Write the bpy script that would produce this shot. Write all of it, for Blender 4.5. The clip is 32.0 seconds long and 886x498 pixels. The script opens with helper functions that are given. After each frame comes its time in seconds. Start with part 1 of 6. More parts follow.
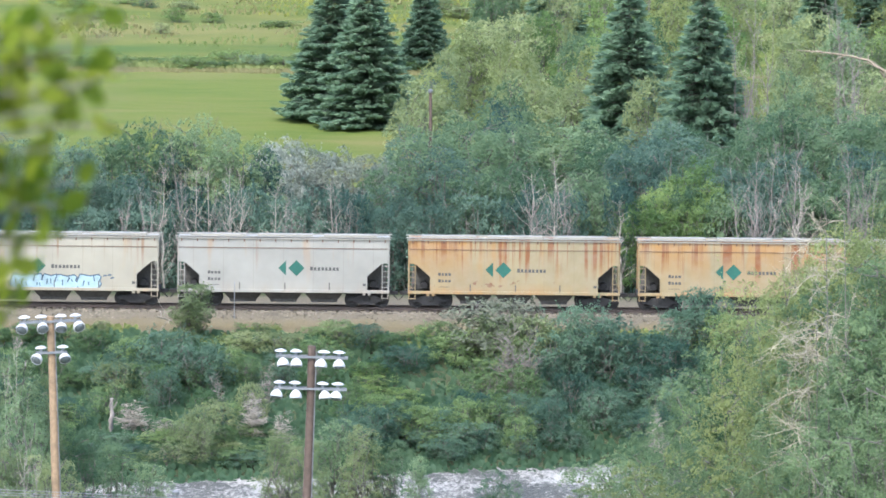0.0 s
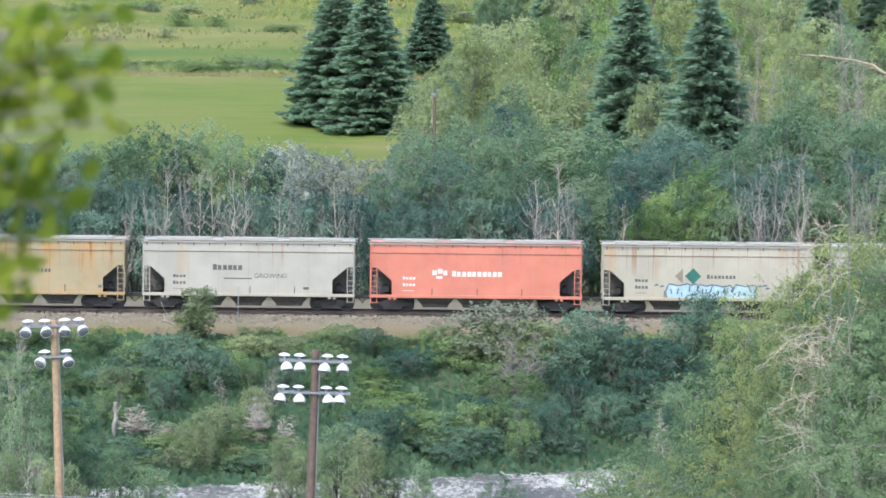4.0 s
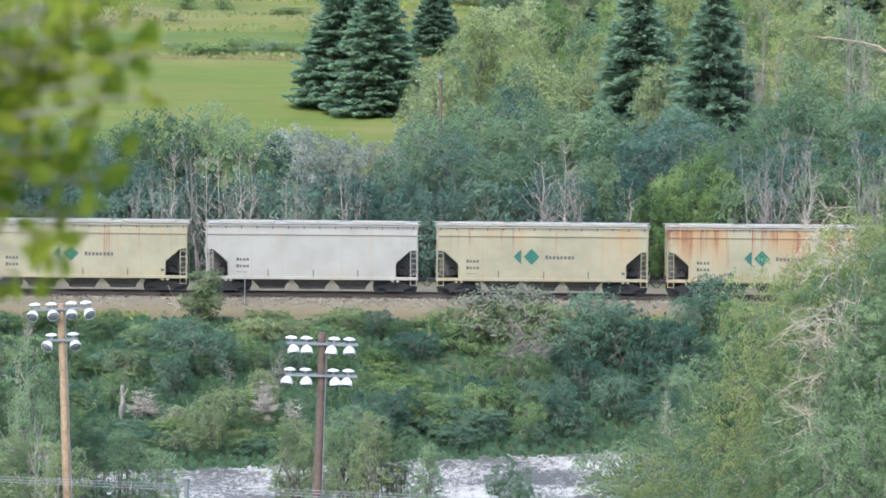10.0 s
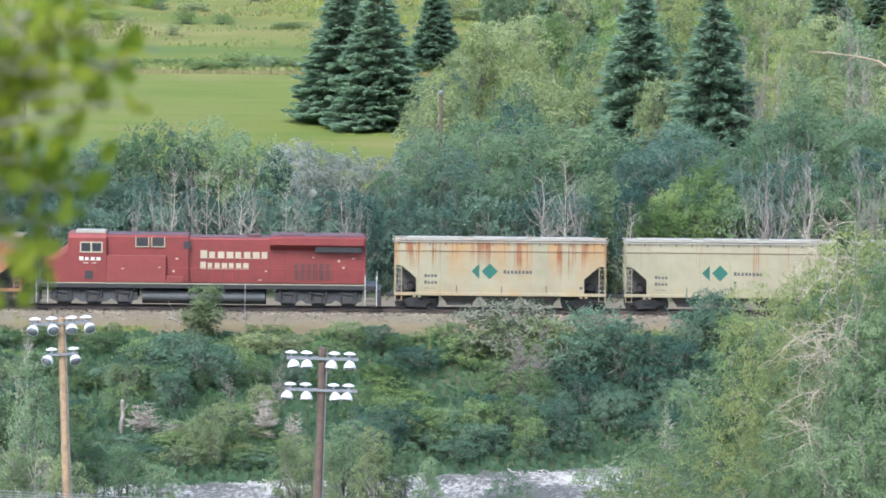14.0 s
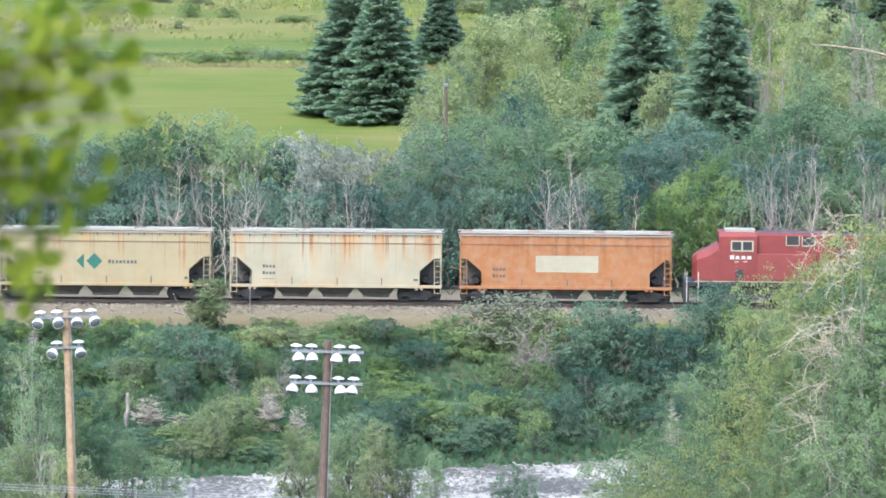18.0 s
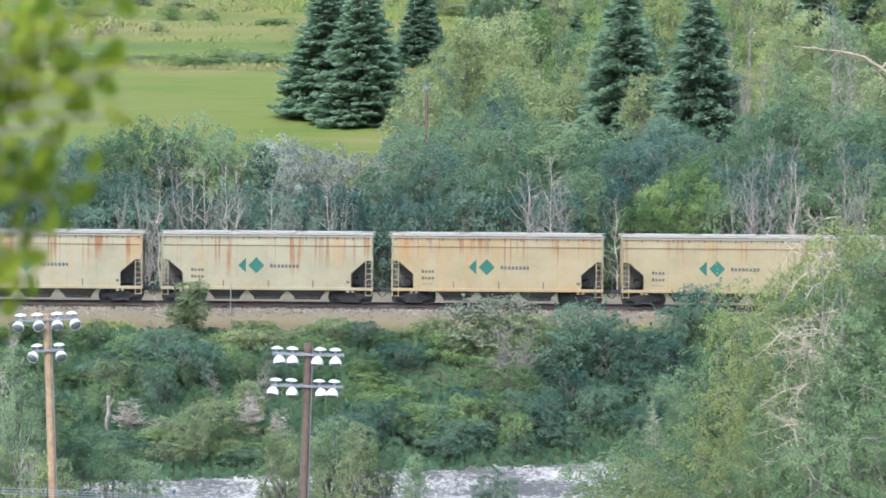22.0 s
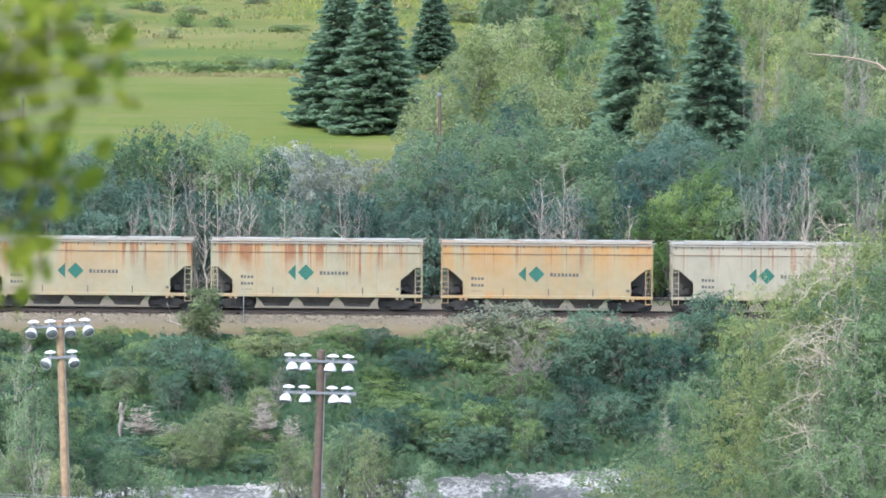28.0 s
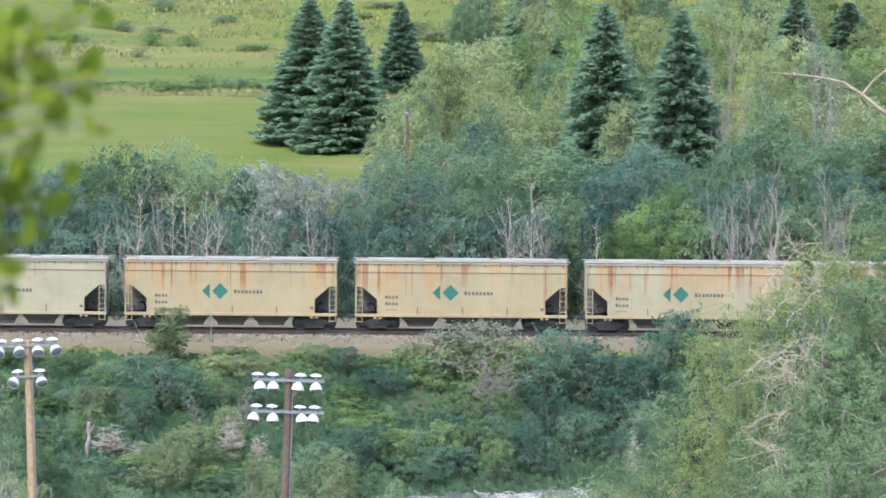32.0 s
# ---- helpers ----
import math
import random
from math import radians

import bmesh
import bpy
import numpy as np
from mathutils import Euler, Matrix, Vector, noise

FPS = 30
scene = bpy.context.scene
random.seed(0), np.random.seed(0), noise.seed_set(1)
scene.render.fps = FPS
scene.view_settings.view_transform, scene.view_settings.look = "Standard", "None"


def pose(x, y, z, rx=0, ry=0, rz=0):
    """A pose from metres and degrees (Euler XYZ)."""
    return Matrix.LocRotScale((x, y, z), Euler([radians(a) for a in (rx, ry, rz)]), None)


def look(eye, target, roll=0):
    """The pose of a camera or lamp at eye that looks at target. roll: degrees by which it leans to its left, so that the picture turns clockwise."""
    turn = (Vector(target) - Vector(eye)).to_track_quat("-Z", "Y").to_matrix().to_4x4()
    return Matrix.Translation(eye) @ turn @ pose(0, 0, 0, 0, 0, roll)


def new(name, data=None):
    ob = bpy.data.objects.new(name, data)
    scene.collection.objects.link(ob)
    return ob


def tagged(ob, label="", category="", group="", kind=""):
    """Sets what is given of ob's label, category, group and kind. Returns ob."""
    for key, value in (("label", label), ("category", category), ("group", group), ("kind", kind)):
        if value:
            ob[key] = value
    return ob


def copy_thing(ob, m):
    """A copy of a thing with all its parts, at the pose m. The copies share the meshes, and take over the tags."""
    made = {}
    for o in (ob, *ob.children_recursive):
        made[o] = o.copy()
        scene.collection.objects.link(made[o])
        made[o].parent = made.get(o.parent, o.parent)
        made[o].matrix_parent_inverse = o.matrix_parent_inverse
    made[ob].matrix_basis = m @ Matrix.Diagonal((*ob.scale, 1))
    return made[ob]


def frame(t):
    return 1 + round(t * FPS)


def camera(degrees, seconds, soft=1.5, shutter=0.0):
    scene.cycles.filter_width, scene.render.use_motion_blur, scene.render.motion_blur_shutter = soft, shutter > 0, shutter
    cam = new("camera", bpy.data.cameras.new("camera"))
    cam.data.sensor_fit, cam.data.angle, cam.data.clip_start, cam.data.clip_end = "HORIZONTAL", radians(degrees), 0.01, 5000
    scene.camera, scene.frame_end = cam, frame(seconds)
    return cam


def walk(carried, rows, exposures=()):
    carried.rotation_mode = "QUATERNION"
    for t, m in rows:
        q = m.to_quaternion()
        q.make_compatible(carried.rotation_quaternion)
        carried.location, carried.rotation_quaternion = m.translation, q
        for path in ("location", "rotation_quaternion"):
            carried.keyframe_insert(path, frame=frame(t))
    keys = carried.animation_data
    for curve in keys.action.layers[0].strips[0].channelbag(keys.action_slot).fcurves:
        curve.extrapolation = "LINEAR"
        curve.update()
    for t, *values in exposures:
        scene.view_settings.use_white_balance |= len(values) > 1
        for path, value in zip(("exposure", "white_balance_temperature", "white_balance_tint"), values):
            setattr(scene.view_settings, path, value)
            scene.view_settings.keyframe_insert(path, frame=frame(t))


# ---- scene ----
# World: x along the railway, y away from the camera, z up; rail top at x = 0 is z = 0.
EYE = (0.0, 0.0, 37.0)
GRADE = 0.010          # the railway falls gently towards +x
TRACK_Y = 350.0
cam = camera(9.106, 32.0, soft=1.7)
# seconds, tilt, pan, roll in degrees: a long lens held by hand on one spot
walk(cam, [(t, pose(*EYE, 90 + tilt, 0, pan) @ pose(0, 0, 0, 0, 0, roll)) for t, tilt, pan, roll in (
    (0, -5.440, 0.000, 0.00), (0.5, -5.466, 0.036, -0.02), (1, -5.448, -0.016, -0.02), (1.5, -5.349, -0.027, -0.04),
    (2, -5.335, -0.088, -0.05), (2.5, -5.297, -0.028, 0.01), (3, -5.396, 0.036, -0.00), (3.5, -5.390, 0.036, 0.02),
    (5.5, -5.440, 0.062, 0.00), (6, -5.447, 0.117, -0.06), (6.5, -5.478, 0.130, -0.03), (7, -5.466, 0.116, -0.08),
    (7.5, -5.471, 0.108, -0.09), (8, -5.508, 0.172, -0.07), (8.5, -5.581, 0.215, -0.03), (9, -5.577, 0.200, -0.09),
    (9.5, -5.570, 0.144, -0.08), (10, -5.577, 0.107, -0.09), (10.5, -5.601, 0.136, -0.00), (11, -5.617, 0.179, -0.03),
    (11.5, -5.589, 0.162, -0.06), (12, -5.602, 0.145, -0.12), (12.5, -5.523, 0.108, -0.08), (13, -5.454, 0.058, -0.04),
    (13.5, -5.400, 0.065, -0.08), (14, -5.425, 0.109, -0.05), (14.5, -5.504, 0.172, -0.00), (16.5, -5.431, 0.065, -0.03),
    (17, -5.416, 0.090, -0.08), (17.5, -5.461, 0.135, -0.08), (18, -5.496, 0.161, -0.08), (18.5, -5.489, 0.154, -0.07),
    (19, -5.514, 0.179, -0.08), (19.5, -5.451, 0.098, -0.13), (20, -5.434, -0.000, -0.10), (20.5, -5.459, 0.010, -0.05),
    (21, -5.496, -0.008, -0.08), (21.5, -5.476, -0.025, -0.02), (22, -5.469, -0.040, -0.10), (22.5, -5.444, -0.035, -0.09),
    (23, -5.486, -0.000, -0.03), (23.5, -5.425, 0.037, -0.08), (24, -5.458, 0.090, -0.01), (24.5, -5.545, 0.162, -0.05),
    (25, -5.479, 0.117, -0.08), (25.5, -5.505, 0.127, -0.07), (27.5, -5.425, 0.112, -0.10), (28, -5.399, 0.094, -0.10),
    (28.5, -5.340, 0.050, -0.08), (29, -5.306, -0.001, -0.14), (29.5, -5.270, -0.013, -0.12), (30, -5.303, -0.013, -0.14),
    (30.5, -5.321, -0.061, -0.13), (31, -5.263, -0.153, -0.14), (31.5, -5.243, -0.238, -0.13), (32, -5.203, -0.241, -0.08))],
     exposures=[(t, stops, 5980, 10) for t, stops in ((0, 1.83), (1, 1.72), (12, 1.70), (13, 1.68), (14, 1.78), (14.5, 1.82), (17, 2.02), (18, 1.97), (19, 1.80), (25, 1.79), (28, 1.78), (32, 1.77))])
cam.data.dof.use_dof = True
cam.data.dof.focus_distance = 345.0
cam.data.dof.aperture_fstop = 6.0

# ---- world and sun: a bright overcast summer day ----
world = bpy.data.worlds.new("world")
scene.world = world
world.use_nodes = True
wn = world.node_tree
sky = wn.nodes.new("ShaderNodeTexSky")
sky.sky_type = "NISHITA"
sky.sun_disc = False
sky.sun_elevation = radians(53)
sky.sun_rotation = radians(200)
sky.dust_density = 3.0
wn.nodes["Background"].inputs["Strength"].default_value = 0.15
wn.links.new(sky.outputs["Color"], wn.nodes["Background"].inputs["Color"])
sun = new("sun", bpy.data.lights.new("sun", "SUN"))
sun.data.energy = 1.35
sun.data.angle = radians(20)
sun.data.color = (1.0, 0.98, 0.94)
sun.matrix_world = look((-66, -128, 190), (0, 0, 0))


# ---- materials ----
def material(name, rough=0.7, metal=0.0):
    m = bpy.data.materials.new(name)
    m.use_nodes = True
    b = m.node_tree.nodes["Principled BSDF"]
    b.inputs["Roughness"].default_value = rough
    b.inputs["Metallic"].default_value = metal
    return m, m.node_tree, b


def node(nt, kind, **values):
    n = nt.nodes.new(kind)
    for k, v in values.items():
        if k in n.inputs:
            n.inputs[k].default_value = v
    return n


def noise_tex(nt, vec, scale, detail=4.0, rough=0.6, stretch=None):
    n = node(nt, "ShaderNodeTexNoise", Scale=scale, Detail=detail, Roughness=rough)
    if stretch:
        mp = node(nt, "ShaderNodeMapping")
        mp.inputs["Scale"].default_value = stretch
        nt.links.new(vec, mp.inputs["Vector"])
        vec = mp.outputs["Vector"]
    nt.links.new(vec, n.inputs["Vector"])
    return n.outputs["Fac"]


def ramp(nt, fac, *stops):
    r = nt.nodes.new("ShaderNodeValToRGB")
    e = r.color_ramp.elements
    while len(e) < len(stops):
        e.new(0.5)
    for s, (p, c) in zip(e, stops):
        s.position = p
        s.color = (*c, 1) if isinstance(c, tuple) else (c, c, c, 1)
    nt.links.new(fac, r.inputs["Fac"])
    return r.outputs["Color"]


def mixc(nt, fac, a, b, mode="MIX"):
    m = nt.nodes.new("ShaderNodeMix")
    m.data_type, m.blend_type = "RGBA", mode
    for sock, v in ((m.inputs[0], fac), (m.inputs[6], a), (m.inputs[7], b)):
        if hasattr(v, "links"):
            nt.links.new(v, sock)
        elif isinstance(v, tuple):
            sock.default_value = (*v, 1)
        else:
            sock.default_value = v
    return m.outputs[2]


def calc(nt, op, a, b=0.0, clamp=False):
    m = nt.nodes.new("ShaderNodeMath")
    m.operation, m.use_clamp = op, clamp
    for sock, v in ((m.inputs[0], a), (m.inputs[1], b)):
        if hasattr(v, "links"):
            nt.links.new(v, sock)
        else:
            sock.default_value = v
    return m.outputs[0]


def band(nt, v, lo, hi):
    """0 below lo, 1 above hi."""
    r = nt.nodes.new("ShaderNodeMapRange")
    r.inputs[1].default_value, r.inputs[2].default_value = lo, hi
    nt.links.new(v, r.inputs[0])
    return r.outputs[0]


def bump(nt, bsdf, height, strength=0.3, distance=0.05):
    b = node(nt, "ShaderNodeBump", Strength=strength, Distance=distance)
    nt.links.new(height, b.inputs["Height"])
    nt.links.new(b.outputs["Normal"], bsdf.inputs["Normal"])


def coords(nt, which="Object"):
    return nt.nodes.new("ShaderNodeTexCoord").outputs[which]


def plain(name, colour, rough=0.6, metal=0.0, vary=0.12, scale=6.0, relief=0.1):
    """Paint, metal or wood with a fine and a coarse variation."""
    m, nt, b = material(name, rough, metal)
    c = coords(nt)
    f1 = noise_tex(nt, c, scale)
    f2 = noise_tex(nt, c, scale * 0.13, 3)
    f = calc(nt, "ADD", calc(nt, "MULTIPLY", f1, 0.5), calc(nt, "MULTIPLY", f2, 0.5))
    lo = tuple(v * (1 - vary * 1.6) for v in colour)
    hi = tuple(min(1, v * (1 + vary * 1.6)) for v in colour)
    nt.links.new(ramp(nt, f, (0.3, lo), (0.7, hi)), b.inputs["Base Color"])
    bump(nt, b, f1, relief, 0.02)
    return m


def foliage(name, dark, light, seethrough=0.25, gloss=0.55, dry=None):
    """Leaves: varied from leaf to leaf, from tree to tree and over the crown."""
    m, nt, b = material(name, gloss)
    b.inputs["Specular IOR Level"].default_value = 0.25
    geo = nt.nodes.new("ShaderNodeNewGeometry")
    info = nt.nodes.new("ShaderNodeObjectInfo")
    c = coords(nt)
    big = calc(nt, "ADD", calc(nt, "MULTIPLY", noise_tex(nt, c, 0.45, 2), 0.50), calc(nt, "MULTIPLY", noise_tex(nt, c, 1.9, 2), 0.45))
    f = calc(nt, "ADD", calc(nt, "MULTIPLY", geo.outputs["Random Per Island"], 0.10), big)
    f = calc(nt, "ADD", f, calc(nt, "MULTIPLY", calc(nt, "SUBTRACT", info.outputs["Random"], 0.5), 0.6), True)
    col = ramp(nt, f, (0.24, dark), (0.80, light))
    if dry:
        col = mixc(nt, band(nt, calc(nt, "FRACT", calc(nt, "MULTIPLY", geo.outputs["Random Per Island"], 7.31)), 0.86, 0.9), col, dry)
    nt.links.new(col, b.inputs["Base Color"])
    tr = nt.nodes.new("ShaderNodeBsdfTranslucent")
    nt.links.new(col, tr.inputs["Color"])
    mx = nt.nodes.new("ShaderNodeMixShader")
    mx.inputs[0].default_value = seethrough
    nt.links.new(b.outputs[0], mx.inputs[1])
    nt.links.new(tr.outputs[0], mx.inputs[2])
    nt.links.new(mx.outputs[0], nt.nodes["Material Output"].inputs["Surface"])
    return m


def hopper_paint(name, base, rust=0.5, tint=0.3, dirt=0.3, seed=0.0, whole=0.0, stain=(0.40, 0.165, 0.030)):
    """Covered-hopper paint: faded, with rust streaks running down from the roof edge and stains above the sill."""
    m, nt, b = material(name, 0.5)
    c = coords(nt)
    mp = node(nt, "ShaderNodeMapping")
    mp.inputs["Location"].default_value = (seed * 17.3, seed * 3.1, seed * 1.7)
    nt.links.new(c, mp.inputs["Vector"])
    v = mp.outputs["Vector"]
    sep = nt.nodes.new("ShaderNodeSeparateXYZ")
    nt.links.new(c, sep.inputs[0])
    z = sep.outputs["Z"]
    fade = noise_tex(nt, v, 0.45, 3)
    col = mixc(nt, band(nt, fade, 0.35, 0.65), tuple(k * 0.88 for k in base), tuple(min(1, k * 1.06) for k in base))
    # broad orange bleeding from the top and the bottom
    wide = noise_tex(nt, v, 0.8, 3, 0.55, (1.0, 0.2, 0.12))
    down = band(nt, z, 1.0, 4.3)
    bleed = calc(nt, "MULTIPLY", band(nt, wide, 0.62 - 0.24 * tint, 0.68 - 0.18 * tint), calc(nt, "ADD", calc(nt, "MULTIPLY", calc(nt, "POWER", down, 1.6), 0.85), 0.08))
    foot = calc(nt, "MULTIPLY", band(nt, z, 1.75, 0.98), band(nt, noise_tex(nt, v, 1.2, 4, 0.6, (1, 0.2, 0.5)), 0.35, 0.7))
    bleed = calc(nt, "MAXIMUM", bleed, calc(nt, "MULTIPLY", foot, 0.4 + 0.6 * tint))
    bleed = calc(nt, "MAXIMUM", calc(nt, "MULTIPLY", bleed, 0.42 + 0.58 * tint), whole, True)
    col = mixc(nt, bleed, col, stain)
    # narrow dark streaks
    thin = noise_tex(nt, v, 2.0, 3, 0.75, (1.0, 0.05, 0.02))
    lengths = noise_tex(nt, v, 0.9, 2, 0.5, (1.0, 0.05, 0.02))
    reach = band(nt, calc(nt, "ADD", z, calc(nt, "MULTIPLY", lengths, 4.6)), 4.7, 6.0)
    streak = calc(nt, "MULTIPLY", band(nt, thin, 0.63 - 0.14 * rust, 0.67 - 0.12 * rust), reach)
    streak = calc(nt, "MULTIPLY", streak, min(1.0, 0.35 + 0.85 * rust), True)
    col = mixc(nt, streak, col, (0.175, 0.066, 0.019))
    # scattered rust spots and dull grey dirt near the foot
    spots = band(nt, noise_tex(nt, v, 5.0, 5, 0.7), 0.70, 0.76)
    col = mixc(nt, calc(nt, "MULTIPLY", spots, 0.5 * rust), col, (0.20, 0.07, 0.03))
    low = calc(nt, "MULTIPLY", band(nt, z, 1.35, 1.45), band(nt, z, 1.95, 1.8))
    blot = calc(nt, "MULTIPLY", low, band(nt, noise_tex(nt, v, 1.9, 4, 0.6, (0.8, 1.0, 1.2)), 0.60, 0.64))
    col = mixc(nt, calc(nt, "MULTIPLY", blot, 0.85 if rust > 0.97 else 0.12 * rust), col, (0.14, 0.06, 0.03))
    # weld seams between the side sheets
    seam = band(nt, calc(nt, "ABSOLUTE", calc(nt, "SUBTRACT", calc(nt, "FRACT", calc(nt, "MULTIPLY", sep.outputs["X"], 0.53)), 0.5)), 0.489, 0.496)
    col = mixc(nt, calc(nt, "MULTIPLY", seam, 0.30), col, (0.12, 0.09, 0.06))
    grime = calc(nt, "MULTIPLY", band(nt, noise_tex(nt, v, 1.7, 5), 0.4, 0.75), dirt)
    col = mixc(nt, grime, col, (0.30, 0.27, 0.22))
    nt.links.new(col, b.inputs["Base Color"])
    bump(nt, b, noise_tex(nt, v, 2.0, 2), 0.12, 0.03)
    return m


WOOD_POLE = plain("pole_wood", (0.25, 0.175, 0.105), 0.85, 0, 0.3, 5.0, 0.4)
WOOD_POLE_DARK = plain("dark_pole_wood", (0.088, 0.062, 0.048), 0.85, 0, 0.3, 5.0, 0.4)
GALV = plain("galvanised_steel", (0.24, 0.25, 0.26), 0.5, 0.6, 0.1)
OPENING_GREY = plain("opening_shade_grey", (0.105, 0.098, 0.086), 0.8, 0.1, 0.3)
LAMP_WHITE = plain("lamp_enamel", (0.450, 0.459, 0.477), 0.35, 0, 0.04)
LAMP_GLASS = plain("lamp_glass", (0.22, 0.24, 0.25), 0.12, 0.3, 0.05)
STEEL_DARK = plain("dark_running_gear", (0.035, 0.033, 0.032), 0.7, 0.2, 0.3)
STEEL_RUST = plain("rusty_brown_steel", (0.13, 0.075, 0.05), 0.8, 0.2, 0.3)
HOPPER_GREY = plain("dusty_hopper_steel", (0.085, 0.080, 0.074), 0.8, 0.1, 0.3)
RAIL = plain("rail_steel", (0.09, 0.07, 0.06), 0.55, 0.5, 0.2)
SLEEPER = plain("creosoted_wood", (0.06, 0.05, 0.042), 0.9, 0, 0.3)
GREEN_MARK = plain("teal_marking", (0.013, 0.084, 0.062), 0.5, 0, 0.15)
DARK_MARK = plain("dark_lettering", (0.06, 0.06, 0.057), 0.6, 0, 0.15)
WHITE_MARK = plain("white_lettering", (0.44, 0.43, 0.39), 0.55, 0, 0.08)
BLUE_SPRAY = plain("pale_blue_spray_paint", (0.245, 0.345, 0.375), 0.5, 0, 0.2, 3)
DARK_SPRAY = plain("deep_blue_spray_paint", (0.045, 0.075, 0.11), 0.5, 0, 0.2, 3)
WHITE_SHEET = plain("white_roof_paint", (0.222, 0.208, 0.166), 0.5, 0, 0.1, 2)
CREAM_PATCH = plain("beige_patch_paint", (0.270, 0.250, 0.180), 0.55, 0, 0.1, 2)
BARK = plain("grey_bark", (0.15, 0.14, 0.12), 0.9, 0, 0.3, 4, 0.4)
BARK_PALE = plain("bleached_dead_wood", (0.33, 0.30, 0.25), 0.85, 0, 0.2, 4, 0.3)
BARK_DEAD = plain("grey_dead_wood", (0.215, 0.192, 0.170), 0.85, 0, 0.2, 4, 0.3)
BARK_SNAG = plain("sun_bleached_branches", (0.36, 0.32, 0.235), 0.85, 0, 0.2, 4, 0.3)
CABLE = plain("weathered_cable", (0.25, 0.26, 0.27), 0.5, 0.3, 0.1)

# LEAF_MID and LEAF_DARK have distance haze mixed into their colour as extra blue
LEAF_MID = foliage("poplar_leaves", (0.082, 0.150, 0.083), (0.227, 0.314, 0.170), 0.6)
LEAF_DARK = foliage("dark_leaves_hazed", (0.059, 0.119, 0.096), (0.164, 0.250, 0.181), 0.6)
# copies of LEAF_MID and LEAF_DARK with less haze blue, for the nearer bank
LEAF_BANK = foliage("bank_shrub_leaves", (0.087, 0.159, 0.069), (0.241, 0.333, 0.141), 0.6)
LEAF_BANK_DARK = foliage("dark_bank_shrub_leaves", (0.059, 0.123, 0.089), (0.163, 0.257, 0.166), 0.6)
LEAF_LIGHT = foliage("fresh_green_leaves", (0.105, 0.187, 0.065), (0.257, 0.352, 0.126), 0.6)
LEAF_OLIVE = foliage("olive_willow_leaves", (0.156, 0.209, 0.102), (0.335, 0.386, 0.190), 0.6)
LEAF_SILVER = foliage("silver_willow_leaves", (0.208, 0.240, 0.199), (0.365, 0.391, 0.334), 0.45)
LEAF_DUSTY = foliage("greyish_thicket_twigs", (0.119, 0.139, 0.094), (0.163, 0.179, 0.123), 0.3)
LEAF_NEAR = foliage("near_poplar_leaves", (0.074, 0.135, 0.070), (0.210, 0.292, 0.144), 0.6)
LEAF_NEAR_PALE = foliage("pale_near_leaves", (0.149, 0.194, 0.077), (0.294, 0.339, 0.137), 0.6)
LEAF_FRONT = foliage("front_maple_leaves", (0.143, 0.212, 0.018), (0.335, 0.379, 0.044), 0.75)
NEEDLES = foliage("spruce_needles", (0.150, 0.237, 0.158), (0.202, 0.302, 0.196), 0.6, 0.9)
GRASS_TALL = foliage("tall_meadow_grass", (0.113, 0.162, 0.049), (0.189, 0.221, 0.076), 0.35)
GRASS_YELLOW = foliage("yellow_meadow_flowers", (0.175, 0.200, 0.042), (0.265, 0.262, 0.070), 0.3)
GRASS_STRAW = foliage("straw_coloured_grass", (0.165, 0.165, 0.068), (0.25, 0.215, 0.105), 0.3)


# ---- geometry helpers ----
def part(name, bm, mat, parent=None, label=""):
    """Links a bmesh, or a finished mesh, as one object under a thing."""
    if isinstance(bm, bmesh.types.BMesh):
        me = bpy.data.meshes.new(name)
        bm.to_mesh(me)
        bm.free()
        me.materials.append(mat)
    else:
        me = bm
        if mat and not me.materials:
            me.materials.append(mat)
    ob = new(name, me)
    if parent:
        ob.parent = parent
    if label:
        ob["label"] = label
    return ob


def thing(name, at, label, category, group="", kind=""):
    e = new(name)
    e.empty_display_size = 0.3
    e.matrix_basis = at
    return tagged(e, label, category, group, kind)


def box(bm, x0, x1, y0, y1, z0, z1, bevel=0.0):
    vs = [bm.verts.new((x, y, z)) for z in (z0, z1) for x, y in ((x0, y0), (x1, y0), (x1, y1), (x0, y1))]
    fs = [bm.faces.new([vs[i] for i in q]) for q in ((3, 2, 1, 0), (4, 5, 6, 7), (0, 1, 5, 4), (1, 2, 6, 5), (2, 3, 7, 6), (3, 0, 4, 7))]
    if bevel:
        es = list({e for f in fs for e in f.edges})
        bmesh.ops.bevel(bm, geom=es, offset=bevel, segments=2, affect="EDGES", profile=0.6)
    return bm


def prism(bm, outline, y0, y1):
    """An outline in x and z, given thickness from y0 to y1."""
    a = [bm.verts.new((x, y0, z)) for x, z in outline]
    b = [bm.verts.new((x, y1, z)) for x, z in outline]
    bm.faces.new(a)
    bm.faces.new(b[::-1])
    n = len(a)
    for i in range(n):
        bm.faces.new((a[i], b[i], b[(i + 1) % n], a[(i + 1) % n]))
    return bm


def loft(bm, rings, close=True, caps=True):
    """Joins rings of equal count."""
    vs = [[bm.verts.new(p) for p in r] for r in rings]
    n = len(vs[0])
    for a, b in zip(vs, vs[1:]):
        for i in range(n if close else n - 1):
            bm.faces.new((a[i], a[(i + 1) % n], b[(i + 1) % n], b[i]))
    if caps and close:
        bm.faces.new(vs[0][::-1])
        bm.faces.new(vs[-1])
    return bm


